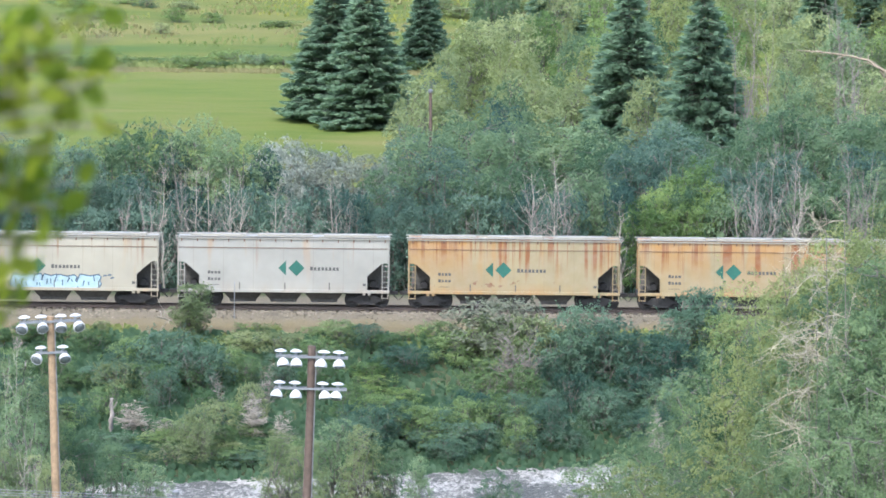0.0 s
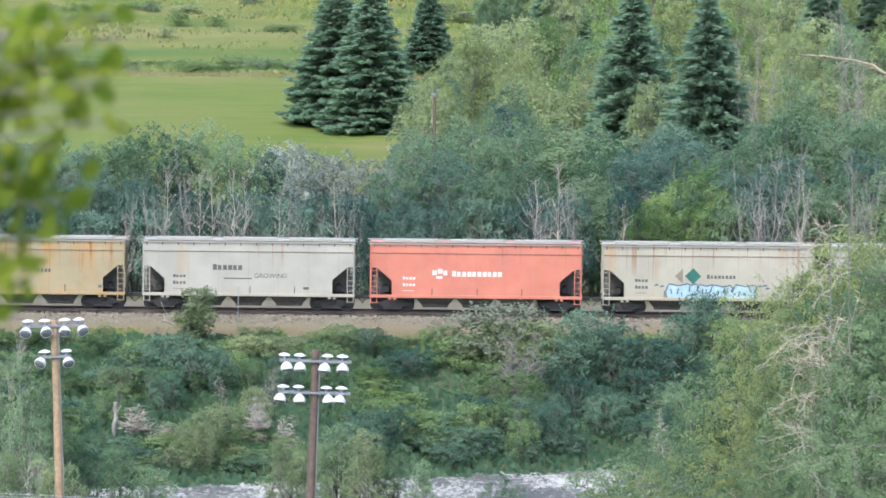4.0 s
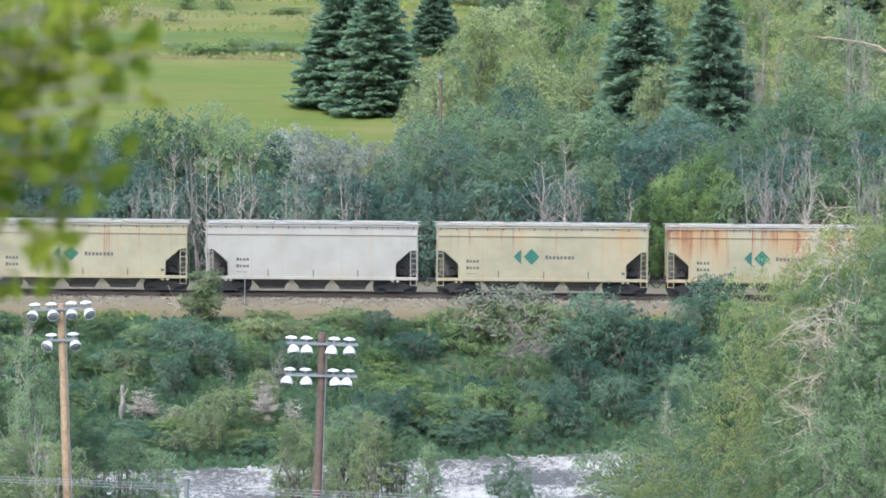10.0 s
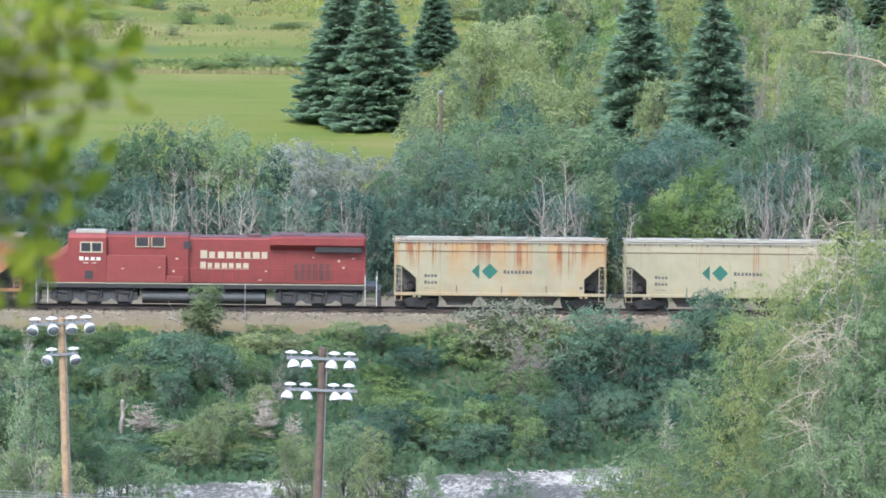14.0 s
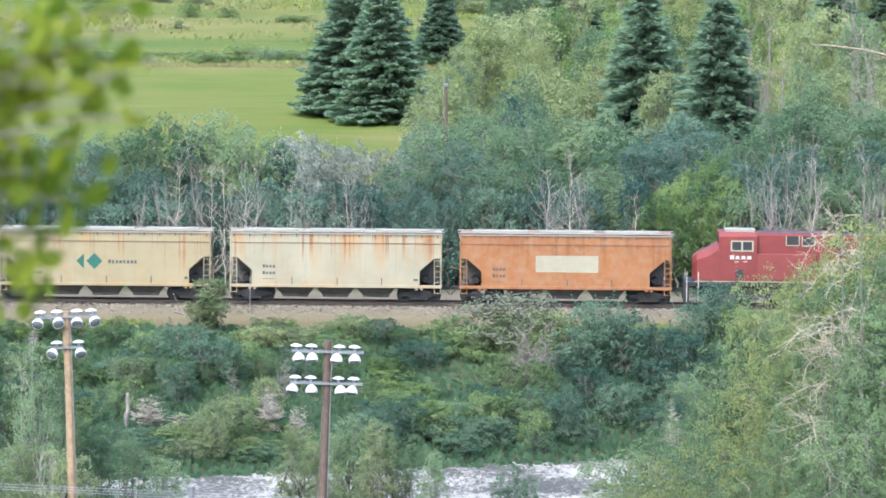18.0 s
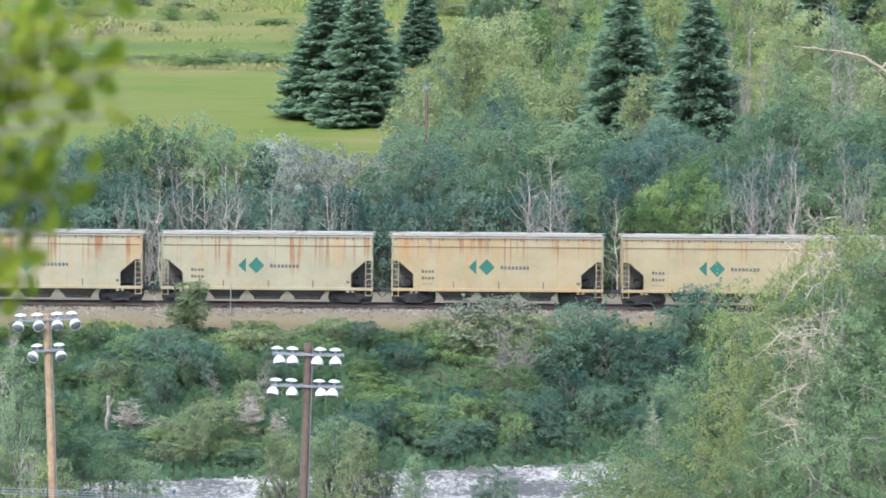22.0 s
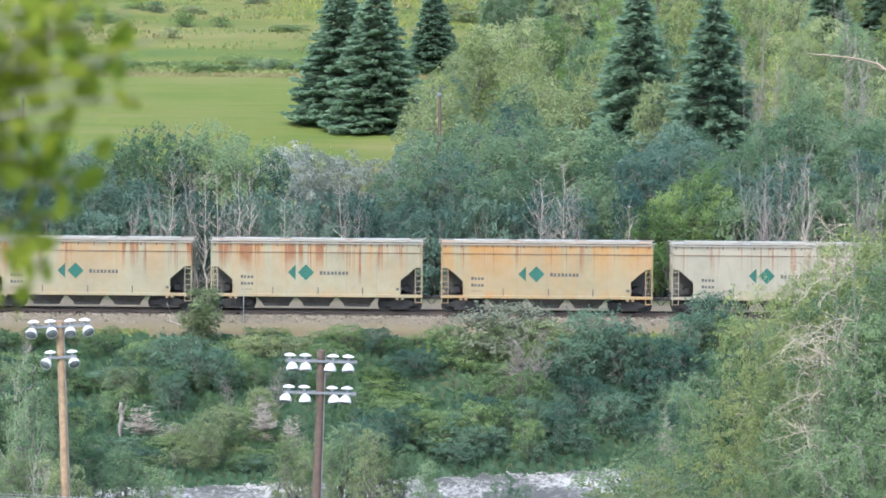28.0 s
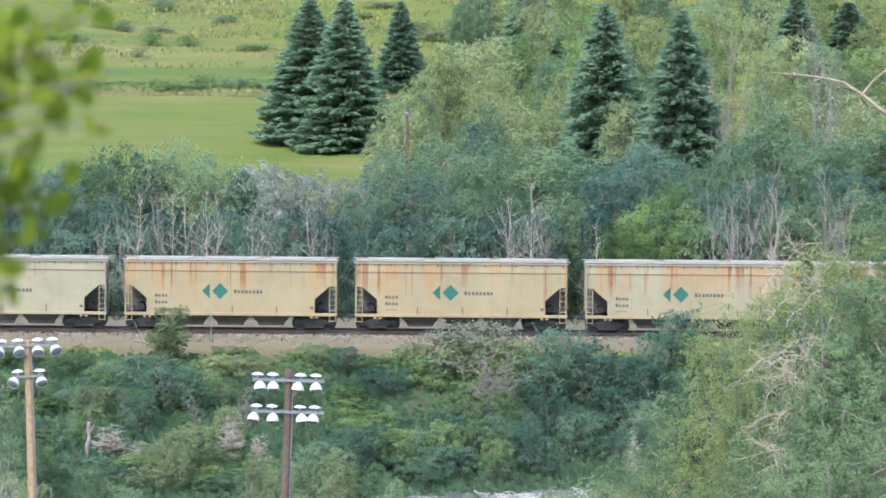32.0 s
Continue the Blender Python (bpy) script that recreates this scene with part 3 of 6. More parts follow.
def wheelset(parent, x, r):
    if r not in wheel_meshes:
        bm = bmesh.new()
        for s in (-1, 1):
            prof = [(0.09, -0.10), (r * 0.28, -0.09), (r * 0.34, -0.03), (r * 0.80, -0.02), (r * 0.84, -0.07), (r, -0.07), (r, 0.05), (r + 0.025, 0.05), (r + 0.025, 0.075), (r * 0.84, 0.075), (r * 0.80, 0.02), (r * 0.3, 0.02), (0.09, 0.05)]
            lathe(bm, [(a, -s * h) for a, h in prof], (0, -s * 0.755 * -1, 0), "Y", 24)
        rod(bm, (0, -1.05, 0), (0, 1.05, 0), 0.085, sides=10)
        for s in (-1, 1):
            for k in range(3):
                a = k * math.tau / 3
                box(bm, 0.05 * math.cos(a) - 0.015, 0.05 * math.cos(a) + 0.015, s * 1.13 - 0.03, s * 1.13 + 0.03, 0.05 * math.sin(a) - 0.015, 0.05 * math.sin(a) + 0.015)
        me = bpy.data.meshes.new("wheelset")
        fixed(bm).to_mesh(me)
        bm.free()
        me.materials.append(STEEL_DARK)
        wheel_meshes[r] = me
    o = new("wheelset", wheel_meshes[r])
    o.parent = parent
    o.matrix_basis = pose(x, 0, r)
    return o


def panel(e, name, shapes, mat, y=-1.594, label=""):
    """Flat painted marks on the side: outlines in x and z, 3 mm thick."""
    bm = bmesh.new()
    for s in shapes:
        prism(bm, s, y - 0.003, y)
    return part(name, fixed(bm), mat, e, label)


def bar(x0, x1, z0, z1):
    return [(x0, z0), (x1, z0), (x1, z1), (x0, z1)]


def letters(x0, z0, count, w, h, gap):
    """A notched plain bar, the size of a line of characters."""
    tops, x = [], x0
    for k in range(count):
        v, top = w * (1.0, 0.84, 0.94)[k % 3], z0 + h * (1.0 if k == 0 else 0.84)
        tops += [(x, z0 + 0.05 * h), (x, top), (x + v, top), (x + v, z0 + 0.05 * h)]
        x += w + gap
    return [[(x0, z0), (tops[-1][0], z0)] + tops[::-1]]


def marks_numbers(e, x, mat=None, z=2.13):
    m = mat or DARK_MARK
    panel(e, "reporting_mark", letters(x, z, 4, 0.16, 0.19, 0.05), m)
    panel(e, "car_number", letters(x, z - 0.42, 4, 0.16, 0.19, 0.05), m)
    panel(e, "data_panel", [bar(x, x + 0.72, z - 0.72, z - 0.69)], m)


def marks_diamond(e, x, tri=None):
    """Teal triangle and diamond with a row of name bars."""
    zc = 2.52
    panel(e, "emblem", [[(x, zc - 0.51), (x + 0.51, zc), (x, zc + 0.51), (x - 0.51, zc)]], GREEN_MARK, label="teal diamond emblem")
    panel(e, "emblem_triangle", [[(x - 0.65, zc - 0.48), (x - 0.65, zc + 0.48), (x - 1.14, zc)]], tri or GREEN_MARK)
    panel(e, "name_bar", letters(x + 0.87, zc - 0.14, 8, 0.17, 0.24, 0.065), DARK_MARK)
    panel(e, "data_plate", [bar(5.0, 5.36, 1.42, 1.58)], DARK_MARK)


def paint_over(e, mat, sill=None):
    """Gives one car its own paint while it shares the meshes."""
    for o in e.children_recursive:
        base = o.name.split(".")[0]
        if base in ("body", "side_sill", "corner_post", "ladder", "bolster_post", "jacking_pad"):
            o.material_slots[0].link = "OBJECT"
            o.material_slots[0].material = mat
    return e


CREAM = (0.272, 0.252, 0.163)
TAN = (0.280, 0.233, 0.130)
WHITE = (0.290, 0.286, 0.254)
# place in the train, distance of the car's near end behind the reference car, paint, rust, bleeding, mark, label
CAR = [
    (-3, 1222.5, CREAM, 0.5, 0.4, "d", "cream covered hopper with light rust"),
    (-2, 815.0, TAN, 0.75, 0.75, "d", "tan covered hopper with orange rust along the roof edge"),
    (-1, 408.0, TAN, 1.0, 0.75, "d", "tan covered hopper with heavy brown rust streaks"),
    (0, 0.0, WHITE, 0.05, 0.0, "w", "clean white covered hopper with teal diamond emblem"),
    (1, -408.0, (0.325, 0.306, 0.240), 0.35, 0.25, "g", "off-white covered hopper with blue spray-painted letters low on its side"),
    (2, -819.0, (0.46, 0.150, 0.100), 0.1, 0.0, "r", "faded salmon-red covered hopper with white emblem"),
    (3, -1221.0, (0.320, 0.310, 0.262), 0.1, 0.05, "a", "off-white covered hopper with dark lettering"),
    (4, -1627.0, TAN, 0.6, 0.6, "d", "tan covered hopper with orange stains"),
    (5, -2035.0, CREAM, 0.9, 0.5, "d", "cream covered hopper with dark rust streaks at the top"),
    (6, -2442.5, CREAM, 0.3, 0.1, "d", "cream covered hopper, nearly clean"),
    (7, -2850.0, WHITE, 0.03, 0.0, "p", "plain pale grey-white covered hopper"),
    (8, -3257.5, CREAM, 0.35, 0.1, "d", "cream covered hopper, nearly clean"),
    (9, -3665.0, CREAM, 0.95, 0.55, "d", "cream covered hopper with broad rust streaks"),
    (11, -4700.0, (0.29, 0.135, 0.045), 0.95, 1.0, "o", "rust-orange covered hopper with a beige painted-out panel"),
    (12, -5107.0, (0.315, 0.293, 0.205), 0.6, 0.7, "n", "off-white covered hopper with orange rust blotches and no emblem"),
    (13, -5515.0, TAN, 0.35, 0.3, "d", "tan covered hopper with faint rust"),
    (14, -5922.5, TAN, 0.65, 0.45, "d", "tan covered hopper with brown streaks from the roof edge"),
    (15, -6330.0, CREAM, 0.6, 0.3, "d", "cream covered hopper with short rust streaks"),
    (16, -6737.5, CREAM, 0.65, 0.35, "d", "cream covered hopper with short rust streaks"),
    (17, -7145.0, (0.282, 0.265, 0.200), 0.45, 0.2, "d", "pale cream covered hopper with faint rust"),
    (18, -7552.5, TAN, 0.5, 0.85, "d", "tan covered hopper bleeding orange rust from the top"),
    (19, -7960.0, CREAM, 0.95, 0.5, "d", "cream covered hopper with dark rust streaks"),
    (20, -8367.5, CREAM, 0.7, 0.4, "d", "cream covered hopper with rust streaks"),
    (21, -8775.0, TAN, 0.6, 0.35, "d", "tan covered hopper with thin brown streaks"),
    (22, -9182.5, TAN, 0.65, 0.35, "d", "tan covered hopper with brown streaks near its middle"),
    (23, -9590.0, CREAM, 0.2, 0.1, "d", "cream covered hopper, nearly clean"),
]
UNIT = 1 / 28.1     # metres per unit of the spacings above
MOVERS = []


CREAM_FADE = plain("faded_brown_marking", (0.15, 0.13, 0.095), 0.6, 0, 0.15)


def build_train():
    proto = build_hopper()
    for n, off, base, rust, tint, mark, label in CAR:
        e = proto if n == -3 else copy_thing(proto, pose(0, TRACK_Y, 0))
        e["label"] = label
        whole = 0.42 if mark == "o" else 0.0
        paint_over(e, hopper_paint("hopper_paint", tuple(k * 0.85 for k in base), rust, tint, 0.12 if n in (0, 2, 3, 7) else 0.25, n * 1.37 + 5, whole, (0.205, 0.062, 0.014) if mark == "o" else (0.300, 0.142, 0.030)))
        MOVERS.append((e, (315 - 784 + off) * UNIT + HL))
    # markings, after the copies, car by car
    for (n, off, base, rust, tint, mark, label), (e, x) in zip(CAR, MOVERS):
        if mark == "d":
            marks_numbers(e, -4.77)
            marks_diamond(e, -0.67)
        elif mark == "w":
            marks_numbers(e, -4.75)
            marks_diamond(e, 0.82)
        elif mark == "g":
            marks_diamond(e, -0.95, CREAM_FADE)
            marks_numbers(e, -4.6)
            spray(e)
        elif mark == "r":
            marks_numbers(e, -4.6, WHITE_MARK)
            panel(e, "emblem", [bar(-2.75, -2.45, 2.42, 2.72), bar(-2.40, -2.10, 2.52, 2.82), bar(-2.05, -1.8, 2.42, 2.72), bar(-2.5, -2.1, 2.2, 2.36)], WHITE_MARK, label="white square emblem")
            panel(e, "name_bar", letters(-1.5, 2.35, 10, 0.26, 0.36, 0.06), WHITE_MARK)
        elif mark == "a":
            marks_numbers(e, -4.75)
            panel(e, "name_bar", letters(-2.25, 2.62, 6, 0.26, 0.36, 0.06), DARK_MARK)
            panel(e, "slogan_bar", [bar(-1.55, 0.2, 2.05, 2.13)], DARK_MARK)
            cu = bpy.data.curves.new("slogan", "FONT")
            cu.body, cu.size, cu.extrude = "GROWING", 0.42, 0.002
            cu.materials.append(DARK_MARK)
            o = new("slogan", cu)
            o.parent = e
            o.matrix_basis = pose(0.35, -1.597, 2.13, 90)
            panel(e, "data_plate", [bar(3.45, 3.8, 1.42, 1.58)], DARK_MARK)
        elif mark == "p":
            marks_numbers(e, -4.75)
        elif mark == "o":
            marks_numbers(e, -4.6)
            panel(e, "painted_out_panel", [bar(-1.9, 2.05, 2.05, 3.1)], CREAM_PATCH, label="beige painted-out panel")
        elif mark == "n":
            marks_numbers(e, -4.6, z=2.2)
            panel(e, "data_plate", [bar(4.9, 5.2, 1.42, 1.56)], DARK_MARK)


def spray(e):
    """Spray-painted block forms, pale fill with dark outlines and strokes."""
    rnd = random.Random(11)
    x = -2.55
    for k, w in enumerate((1.25, 0.75, 0.95, 1.15, 1.35)):
        zb, zt = 1.03 + rnd.uniform(0, 0.05), 2.02 + rnd.uniform(-0.16, 0.04)
        s = rnd.uniform(-0.16, 0.05)
        side = rnd.uniform(0.05, 0.14)

        def shape(g):
            return [(x - g, zb - g * 0.5), (x + w * 0.4, zb + 0.03 - g), (x + w * 0.9 + g, zb - g * 0.5), (x + w + side * 0.5 + g, zb + 0.35), (x + w * 0.92 + s + g, zt * 0.6 + zb * 0.4), (x + w + s + g, zt - 0.1), (x + w * 0.9 + s, zt + g), (x + w * 0.5 + s, zt - 0.10 + g), (x + s + 0.05, zt + 0.02 + g), (x + s - g, zt - 0.12), (x + s * 0.5 - side - g, (zt + zb) / 2)]
        panel(e, "spray_rim", [shape(0.085)], DARK_SPRAY, -1.594)
        b = panel(e, "spray_letter", [shape(0.0)], BLUE_SPRAY, -1.598 - 0.0007 * k, "pale blue spray-painted block with dark outline")
        for j in range(3):
            u, v = x + w * (0.16 + 0.27 * j) + s * 0.5, zb + rnd.uniform(0.18, 0.5)
            h, q = rnd.uniform(0.14, 0.42), rnd.uniform(-0.12, 0.12)
            panel(b, "spray_stroke", [[(u, v), (u + 0.07, v - 0.03), (u + 0.10 + q, v + h), (u + 0.02 + q, v + h + 0.04)]], DARK_SPRAY, -1.606)
        x += w * 1.02
    for u, v in ((-3.4, 1.88), (-3.05, 1.8), (3.15, 1.86), (3.45, 1.9), (3.6, 1.72)):
        panel(e, "spray_tag", [[(u, v), (u + 0.32, v + 0.05), (u + 0.2, v + 0.14), (u + 0.05, v + 0.1)]], DARK_SPRAY, -1.594)


CREAM_MARK = plain("worn_cream_lettering", (0.31, 0.275, 0.20), 0.55, 0, 0.12)
RED = plain("locomotive_red", (0.138, 0.021, 0.018), 0.62, 0, 0.15, 1.5)
RED_FADE = plain("faded_red", (0.152, 0.028, 0.024), 0.55, 0, 0.12, 1.5)
# soot on the roof sheets; on the louvres the same red stands for shadow
RED_DARK = plain("sooty_and_shaded_red", (0.062, 0.021, 0.019), 0.6, 0, 0.25, 1.5)
BLACK = plain("black_paint", (0.02, 0.02, 0.022), 0.5, 0, 0.2)
CAB_GLASS = plain("cab_glass", (0.03, 0.035, 0.04), 0.08, 0, 0.1)
TANK_GREY = plain("dark_tank_paint", (0.050, 0.054, 0.055), 0.9, 0.0, 0.2)
TRUCK_GREY = plain("dusty_truck_steel", (0.042, 0.043, 0.045), 0.75, 0.1, 0.35)


def build_loco():
    e = thing("locomotive", pose(0, 0, 0), "red six-axle diesel locomotive with white lettering", "locomotive")
    bm = bmesh.new()
    box(bm, -10.9, 10.7, -1.5, 1.5, 1.25, 1.52, 0.02)
    part("frame", fixed(bm), BLACK, e)
    for s in (-1, 1):
        bm = bmesh.new()
        box(bm, -10.3, 9.9, s * 1.52 - 0.02, s * 1.52 + 0.02, 1.52, 1.58)
        part("sill_stripe", fixed(bm), CREAM_PATCH, e)
    bm = bmesh.new()   # nose
    loft(bm, [[(x, y, z) for y, z in ((-w, 1.6), (w, 1.6), (w, h - 0.35), (w - 0.35, h), (-w + 0.35, h), (-w, h - 0.35))] for x, w, h in ((-10.35, 0.80, 3.00), (-10.1, 1.15, 3.22), (-9.4, 1.38, 3.50), (-8.6, 1.50, 4.00))])
    part("nose", fixed(bm), RED, e)
    bm = bmesh.new()   # cab
    loft(bm, [[(x, y, z) for y, z in ((-1.52, 1.6), (1.52, 1.6), (1.52, 4.40), (1.28, 4.62), (-1.28, 4.62), (-1.52, 4.40))] for x in (-8.75, -6.35)])
    cab = part("cab", fixed(bm), RED, e)
    bm = bmesh.new()
    box(bm, -8.35, -6.45, -0.7, 0.7, 4.60, 4.78, 0.04)
    part("roof_cooler", fixed(bm), WHITE_SHEET, cab)
    for s in (-1, 1):
        for x0 in (-7.96, -7.29):
            bm = bmesh.new()
            box(bm, x0 + 0.05, x0 + 0.60, s * 1.53 - 0.01, s * 1.53 + 0.01, 3.55, 4.08)
            part("cab_window", fixed(bm), CAB_GLASS, cab)
        bm = bmesh.new()
        for a in (bar(-8.02, -6.58, 3.47, 3.55), bar(-8.02, -6.58, 4.08, 4.16), bar(-8.02, -7.93, 3.55, 4.08), bar(-7.35, -7.25, 3.55, 4.08), bar(-6.67, -6.58, 3.55, 4.08)):
            prism(bm, a, s * 1.525 - 0.03, s * 1.525 + 0.03)
        part("window_frame", fixed(bm), CREAM_PATCH, cab)
    bm = bmesh.new()
    for y in (-0.85, 0.1):
        box(bm, -8.78, -8.74, y, y + 0.75, 3.72, 4.2)
    part("windscreen", fixed(bm), CAB_GLASS, cab)
    panel(e, "number_bar", letters(-8.05, 2.98, 4, 0.26, 0.24, 0.10), WHITE_MARK, -1.53)
    panel(e, "class_bar", [bar(-7.8, -7.5, 2.80, 2.84), bar(-7.25, -6.95, 2.80, 2.84)], WHITE_MARK, -1.53)
    panel(e, "cab_vent", [bar(-7.7, -7.2, 1.80, 2.32)], BLACK, -1.53)
    # equipment boxes behind the cab, then the engine hood and radiator end
    bm = bmesh.new()
    box(bm, -6.35, -2.6, -1.50, 1.50, 1.62, 3.3, 0.03)
    part("equipment_cabinet", fixed(bm), RED_FADE, e)
    bm = bmesh.new()
    loft(bm, [[(x, y, z) for y, z in ((-1.2, 1.6), (1.2, 1.6), (1.2, 4.47), (1.08, 4.56), (-1.08, 4.56), (-1.2, 4.47))] for x in (-6.35, -1.2)])
    part("front_hood", fixed(bm), RED, e)
    bm = bmesh.new()
    loft(bm, [[(x, y, z) for y, z in ((-1.0, 1.6), (1.0, 1.6), (1.0, 4.33), (0.9, 4.42), (-0.9, 4.42), (-1.0, 4.33))] for x in (-1.2, 9.95)])
    part("engine_hood", fixed(bm), RED, e)
    bm = bmesh.new()
    loft(bm, [[(x, y, z) for y, z in ((-1.5, 4.05), (-1.05, 3.68), (1.05, 3.68), (1.5, 4.05), (1.5, 4.48), (1.3, 4.56), (-1.3, 4.56), (-1.5, 4.48))] for x in (3.95, 9.85)])
    part("radiator_housing", fixed(bm), RED, e)
    bm = bmesh.new()
    box(bm, 6.8, 9.75, -1.35, 1.35, 3.60, 4.0)
    part("radiator_intake", fixed(bm), BLACK, e)
    for x0, x1, w, z in ((-6.3, -1.25, 1.06, 4.56), (-1.15, 3.9, 0.88, 4.42), (3.98, 9.8, 1.28, 4.56)):
        bm = bmesh.new()
        box(bm, x0, x1, -w, w, z, z + 0.03, 0.01)
        part("hood_roof", fixed(bm), RED_DARK, e, "sooty dark-red roof sheet")
    bm = bmesh.new()
    box(bm, 4.5, 6.1, -0.9, 0.9, 4.56, 4.64)
    box(bm, 6.9, 9.6, -1.1, 1.1, 4.56, 4.62)
    part("roof_fan_grille", fixed(bm), RED_DARK, e)
    bm = bmesh.new()
    box(bm, 2.5, 3.3, -0.4, 0.4, 4.40, 4.60, 0.04)
    part("exhaust_stack", fixed(bm), RED_DARK, e)
    for x0 in (-4.48, -3.48):
        bm = bmesh.new()
        box(bm, x0, x0 + 0.75, -1.235, -1.19, 3.88, 4.42)
        g = part("brake_grille", fixed(bm), BLACK, e)
        bm = bmesh.new()
        for k in range(5):
            box(bm, x0, x0 + 0.75, -1.25, -1.235, 3.92 + k * 0.11, 3.95 + k * 0.11)
        part("grille_slat", fixed(bm), STEEL_DARK, g)
        bm = bmesh.new()
        for a in (bar(x0 - 0.06, x0, 3.85, 4.45), bar(x0 + 0.75, x0 + 0.81, 3.85, 4.45), bar(x0 - 0.06, x0 + 0.81, 3.82, 3.87)):
            prism(bm, a, -1.27, -1.19)
        part("grille_frame", fixed(bm), CREAM_PATCH, g)
    panel(e, "filter_opening", [bar(-1.5, -1.05, 3.72, 4.2)], BLACK, -1.203)
    # louvre strips whose dark red has the slats' shadow painted in
    for k in range(6):
        bm = bmesh.new()
        box(bm, 5.45 + k * 0.40, 5.72 + k * 0.40, -1.04, -1.0, 1.80, 2.85)
        part("hood_louvre", fixed(bm), RED_DARK, e)
    bm = bmesh.new()
    for k in range(11):
        box(bm, -1.0 + k * 0.98, -0.98 + k * 0.98, -1.012, -1.0, 1.7, 3.9)
    part("door_seam", fixed(bm), BLACK, e)
    bm = bmesh.new()
    box(bm, -2.6, -1.5, -1.45, -1.0, 1.62, 2.0, 0.02)
    part("sand_box", fixed(bm), RED_FADE, e)
    panel(e, "name_bar", letters(-0.45, 3.13, 8, 0.43, 0.50, 0.12) + letters(-0.45, 2.45, 7, 0.34, 0.46, 0.11), CREAM_MARK, -1.016, "white name lettering as plain bars")
    for x, z, w, h in ((-5.4, 2.45, 0.16, 0.05), (-3.1, 2.55, 0.20, 0.05), (-2.2, 2.25, 0.14, 0.12), (-2.0, 3.05, 0.16, 0.10), (3.6, 2.30, 0.14, 0.08), (3.2, 1.75, 0.22, 0.06), (8.2, 2.95, 0.16, 0.14), (8.5, 2.55, 0.14, 0.10), (9.1, 3.15, 0.20, 0.06), (6.6, 3.2, 0.14, 0.06)):
        y = -1.506 if x < -2.6 else -1.206 if x < -1.2 else -1.016
        panel(e, "worn_patch", [bar(x, x + w, z, z + h)], CREAM_MARK, y)
    bm = bmesh.new()   # fuel tank
    prof = [(1.4 * math.cos(a), 0.66 + 0.5 * math.sin(a)) for a in (k * math.tau / 24 for k in range(24))]
    loft(bm, [[(x, y, z) for y, z in prof] for x in (-4.1, 3.65)])
    part("fuel_tank", fixed(bm), TANK_GREY, e)
    for xc in (-7.15, 7.0):
        bm = bmesh.new()
        for s in (-1, 1):
            y = s * 1.1
            out = [(-2.75, 0.95), (-2.75, 0.5), (-2.3, 0.34), (-1.5, 0.34), (-1.1, 0.55), (-0.8, 0.34), (0.8, 0.34), (1.1, 0.55), (1.5, 0.34), (2.3, 0.34), (2.75, 0.5), (2.75, 0.95), (1.6, 1.12), (0.9, 0.92), (-0.9, 0.92), (-1.6, 1.12)]
            prism(bm, [(xc + a, b) for a, b in out], y - 0.09, y + 0.09)
        box(bm, xc - 2.6, xc + 2.6, -0.9, 0.9, 0.7, 1.24)
        truck = part("truck", fixed(bm), TRUCK_GREY, e)
        for dx in (-1.9, 0.0, 1.9):
            bm = bmesh.new()
            box(bm, xc + dx - 0.28, xc + dx + 0.28, -1.27, -1.19, 0.34, 0.78, 0.04)
            part("axle_box", fixed(bm), STEEL_DARK, truck)
            for sx in (-0.48, 0.48):
                bm = bmesh.new()
                rod(bm, (xc + dx + sx, -1.25, 0.62), (xc + dx + sx, -1.25, 1.12), 0.085, sides=10)
                part("coil_spring", fixed(bm), STEEL_DARK, truck)
            bm = bmesh.new()
            rod(bm, (xc + dx - 0.35, -1.28, 1.0), (xc + dx + 0.3, -1.28, 0.9), 0.07, sides=8)
            part("brake_cylinder", fixed(bm), TRUCK_GREY, truck)
            wheelset(truck, xc + dx, 0.53)
    for s, x0 in ((-1, -10.75), (1, 9.95)):
        for sy in (-1, 1):
            bm = bmesh.new()
            for k in range(5):
                box(bm, x0, x0 + 0.7, sy * 1.36 - 0.14, sy * 1.36 + 0.14, 0.28 + k * 0.27, 0.31 + k * 0.27)
            part("step_ladder", fixed(bm), STEEL_DARK, e)
            bm = bmesh.new()
            for xx in (x0, x0 + 0.72):
                rod(bm, (xx, sy * 1.5, 0.25), (xx, sy * 1.5, 2.15), 0.026)
            part("grab_rail", fixed(bm), WHITE_MARK, e)
        bm = bmesh.new()
        box(bm, min(s * 10.6, s * 10.95), max(s * 10.6, s * 10.95), -1.45, 1.45, 0.2, 1.3, 0.03)
        part("pilot", fixed(bm), BLACK, e)
        bm = bmesh.new()
        box(bm, min(s * 10.9, s * 11.15), max(s * 10.9, s * 11.15), -0.12, 0.12, 0.74, 0.98, 0.03)
        part("coupler", fixed(bm), STEEL_DARK, e)
    for sy in (-1, 1):
        bm = bmesh.new()
        for k in range(9):
            x = -1.0 + k * 1.3
            rod(bm, (x, sy * 1.48, 1.55), (x, sy * 1.48, 2.55), 0.018, sides=5)
        rod(bm, (-2.3, sy * 1.48, 2.55), (9.9, sy * 1.48, 2.55), 0.02, sides=5)
        part("handrail", fixed(bm), RED_FADE, e)
    MOVERS.append((e, (315 - 784 - 4700 + 371 + 18 + 313.5) * UNIT))


build_train()
build_loco()


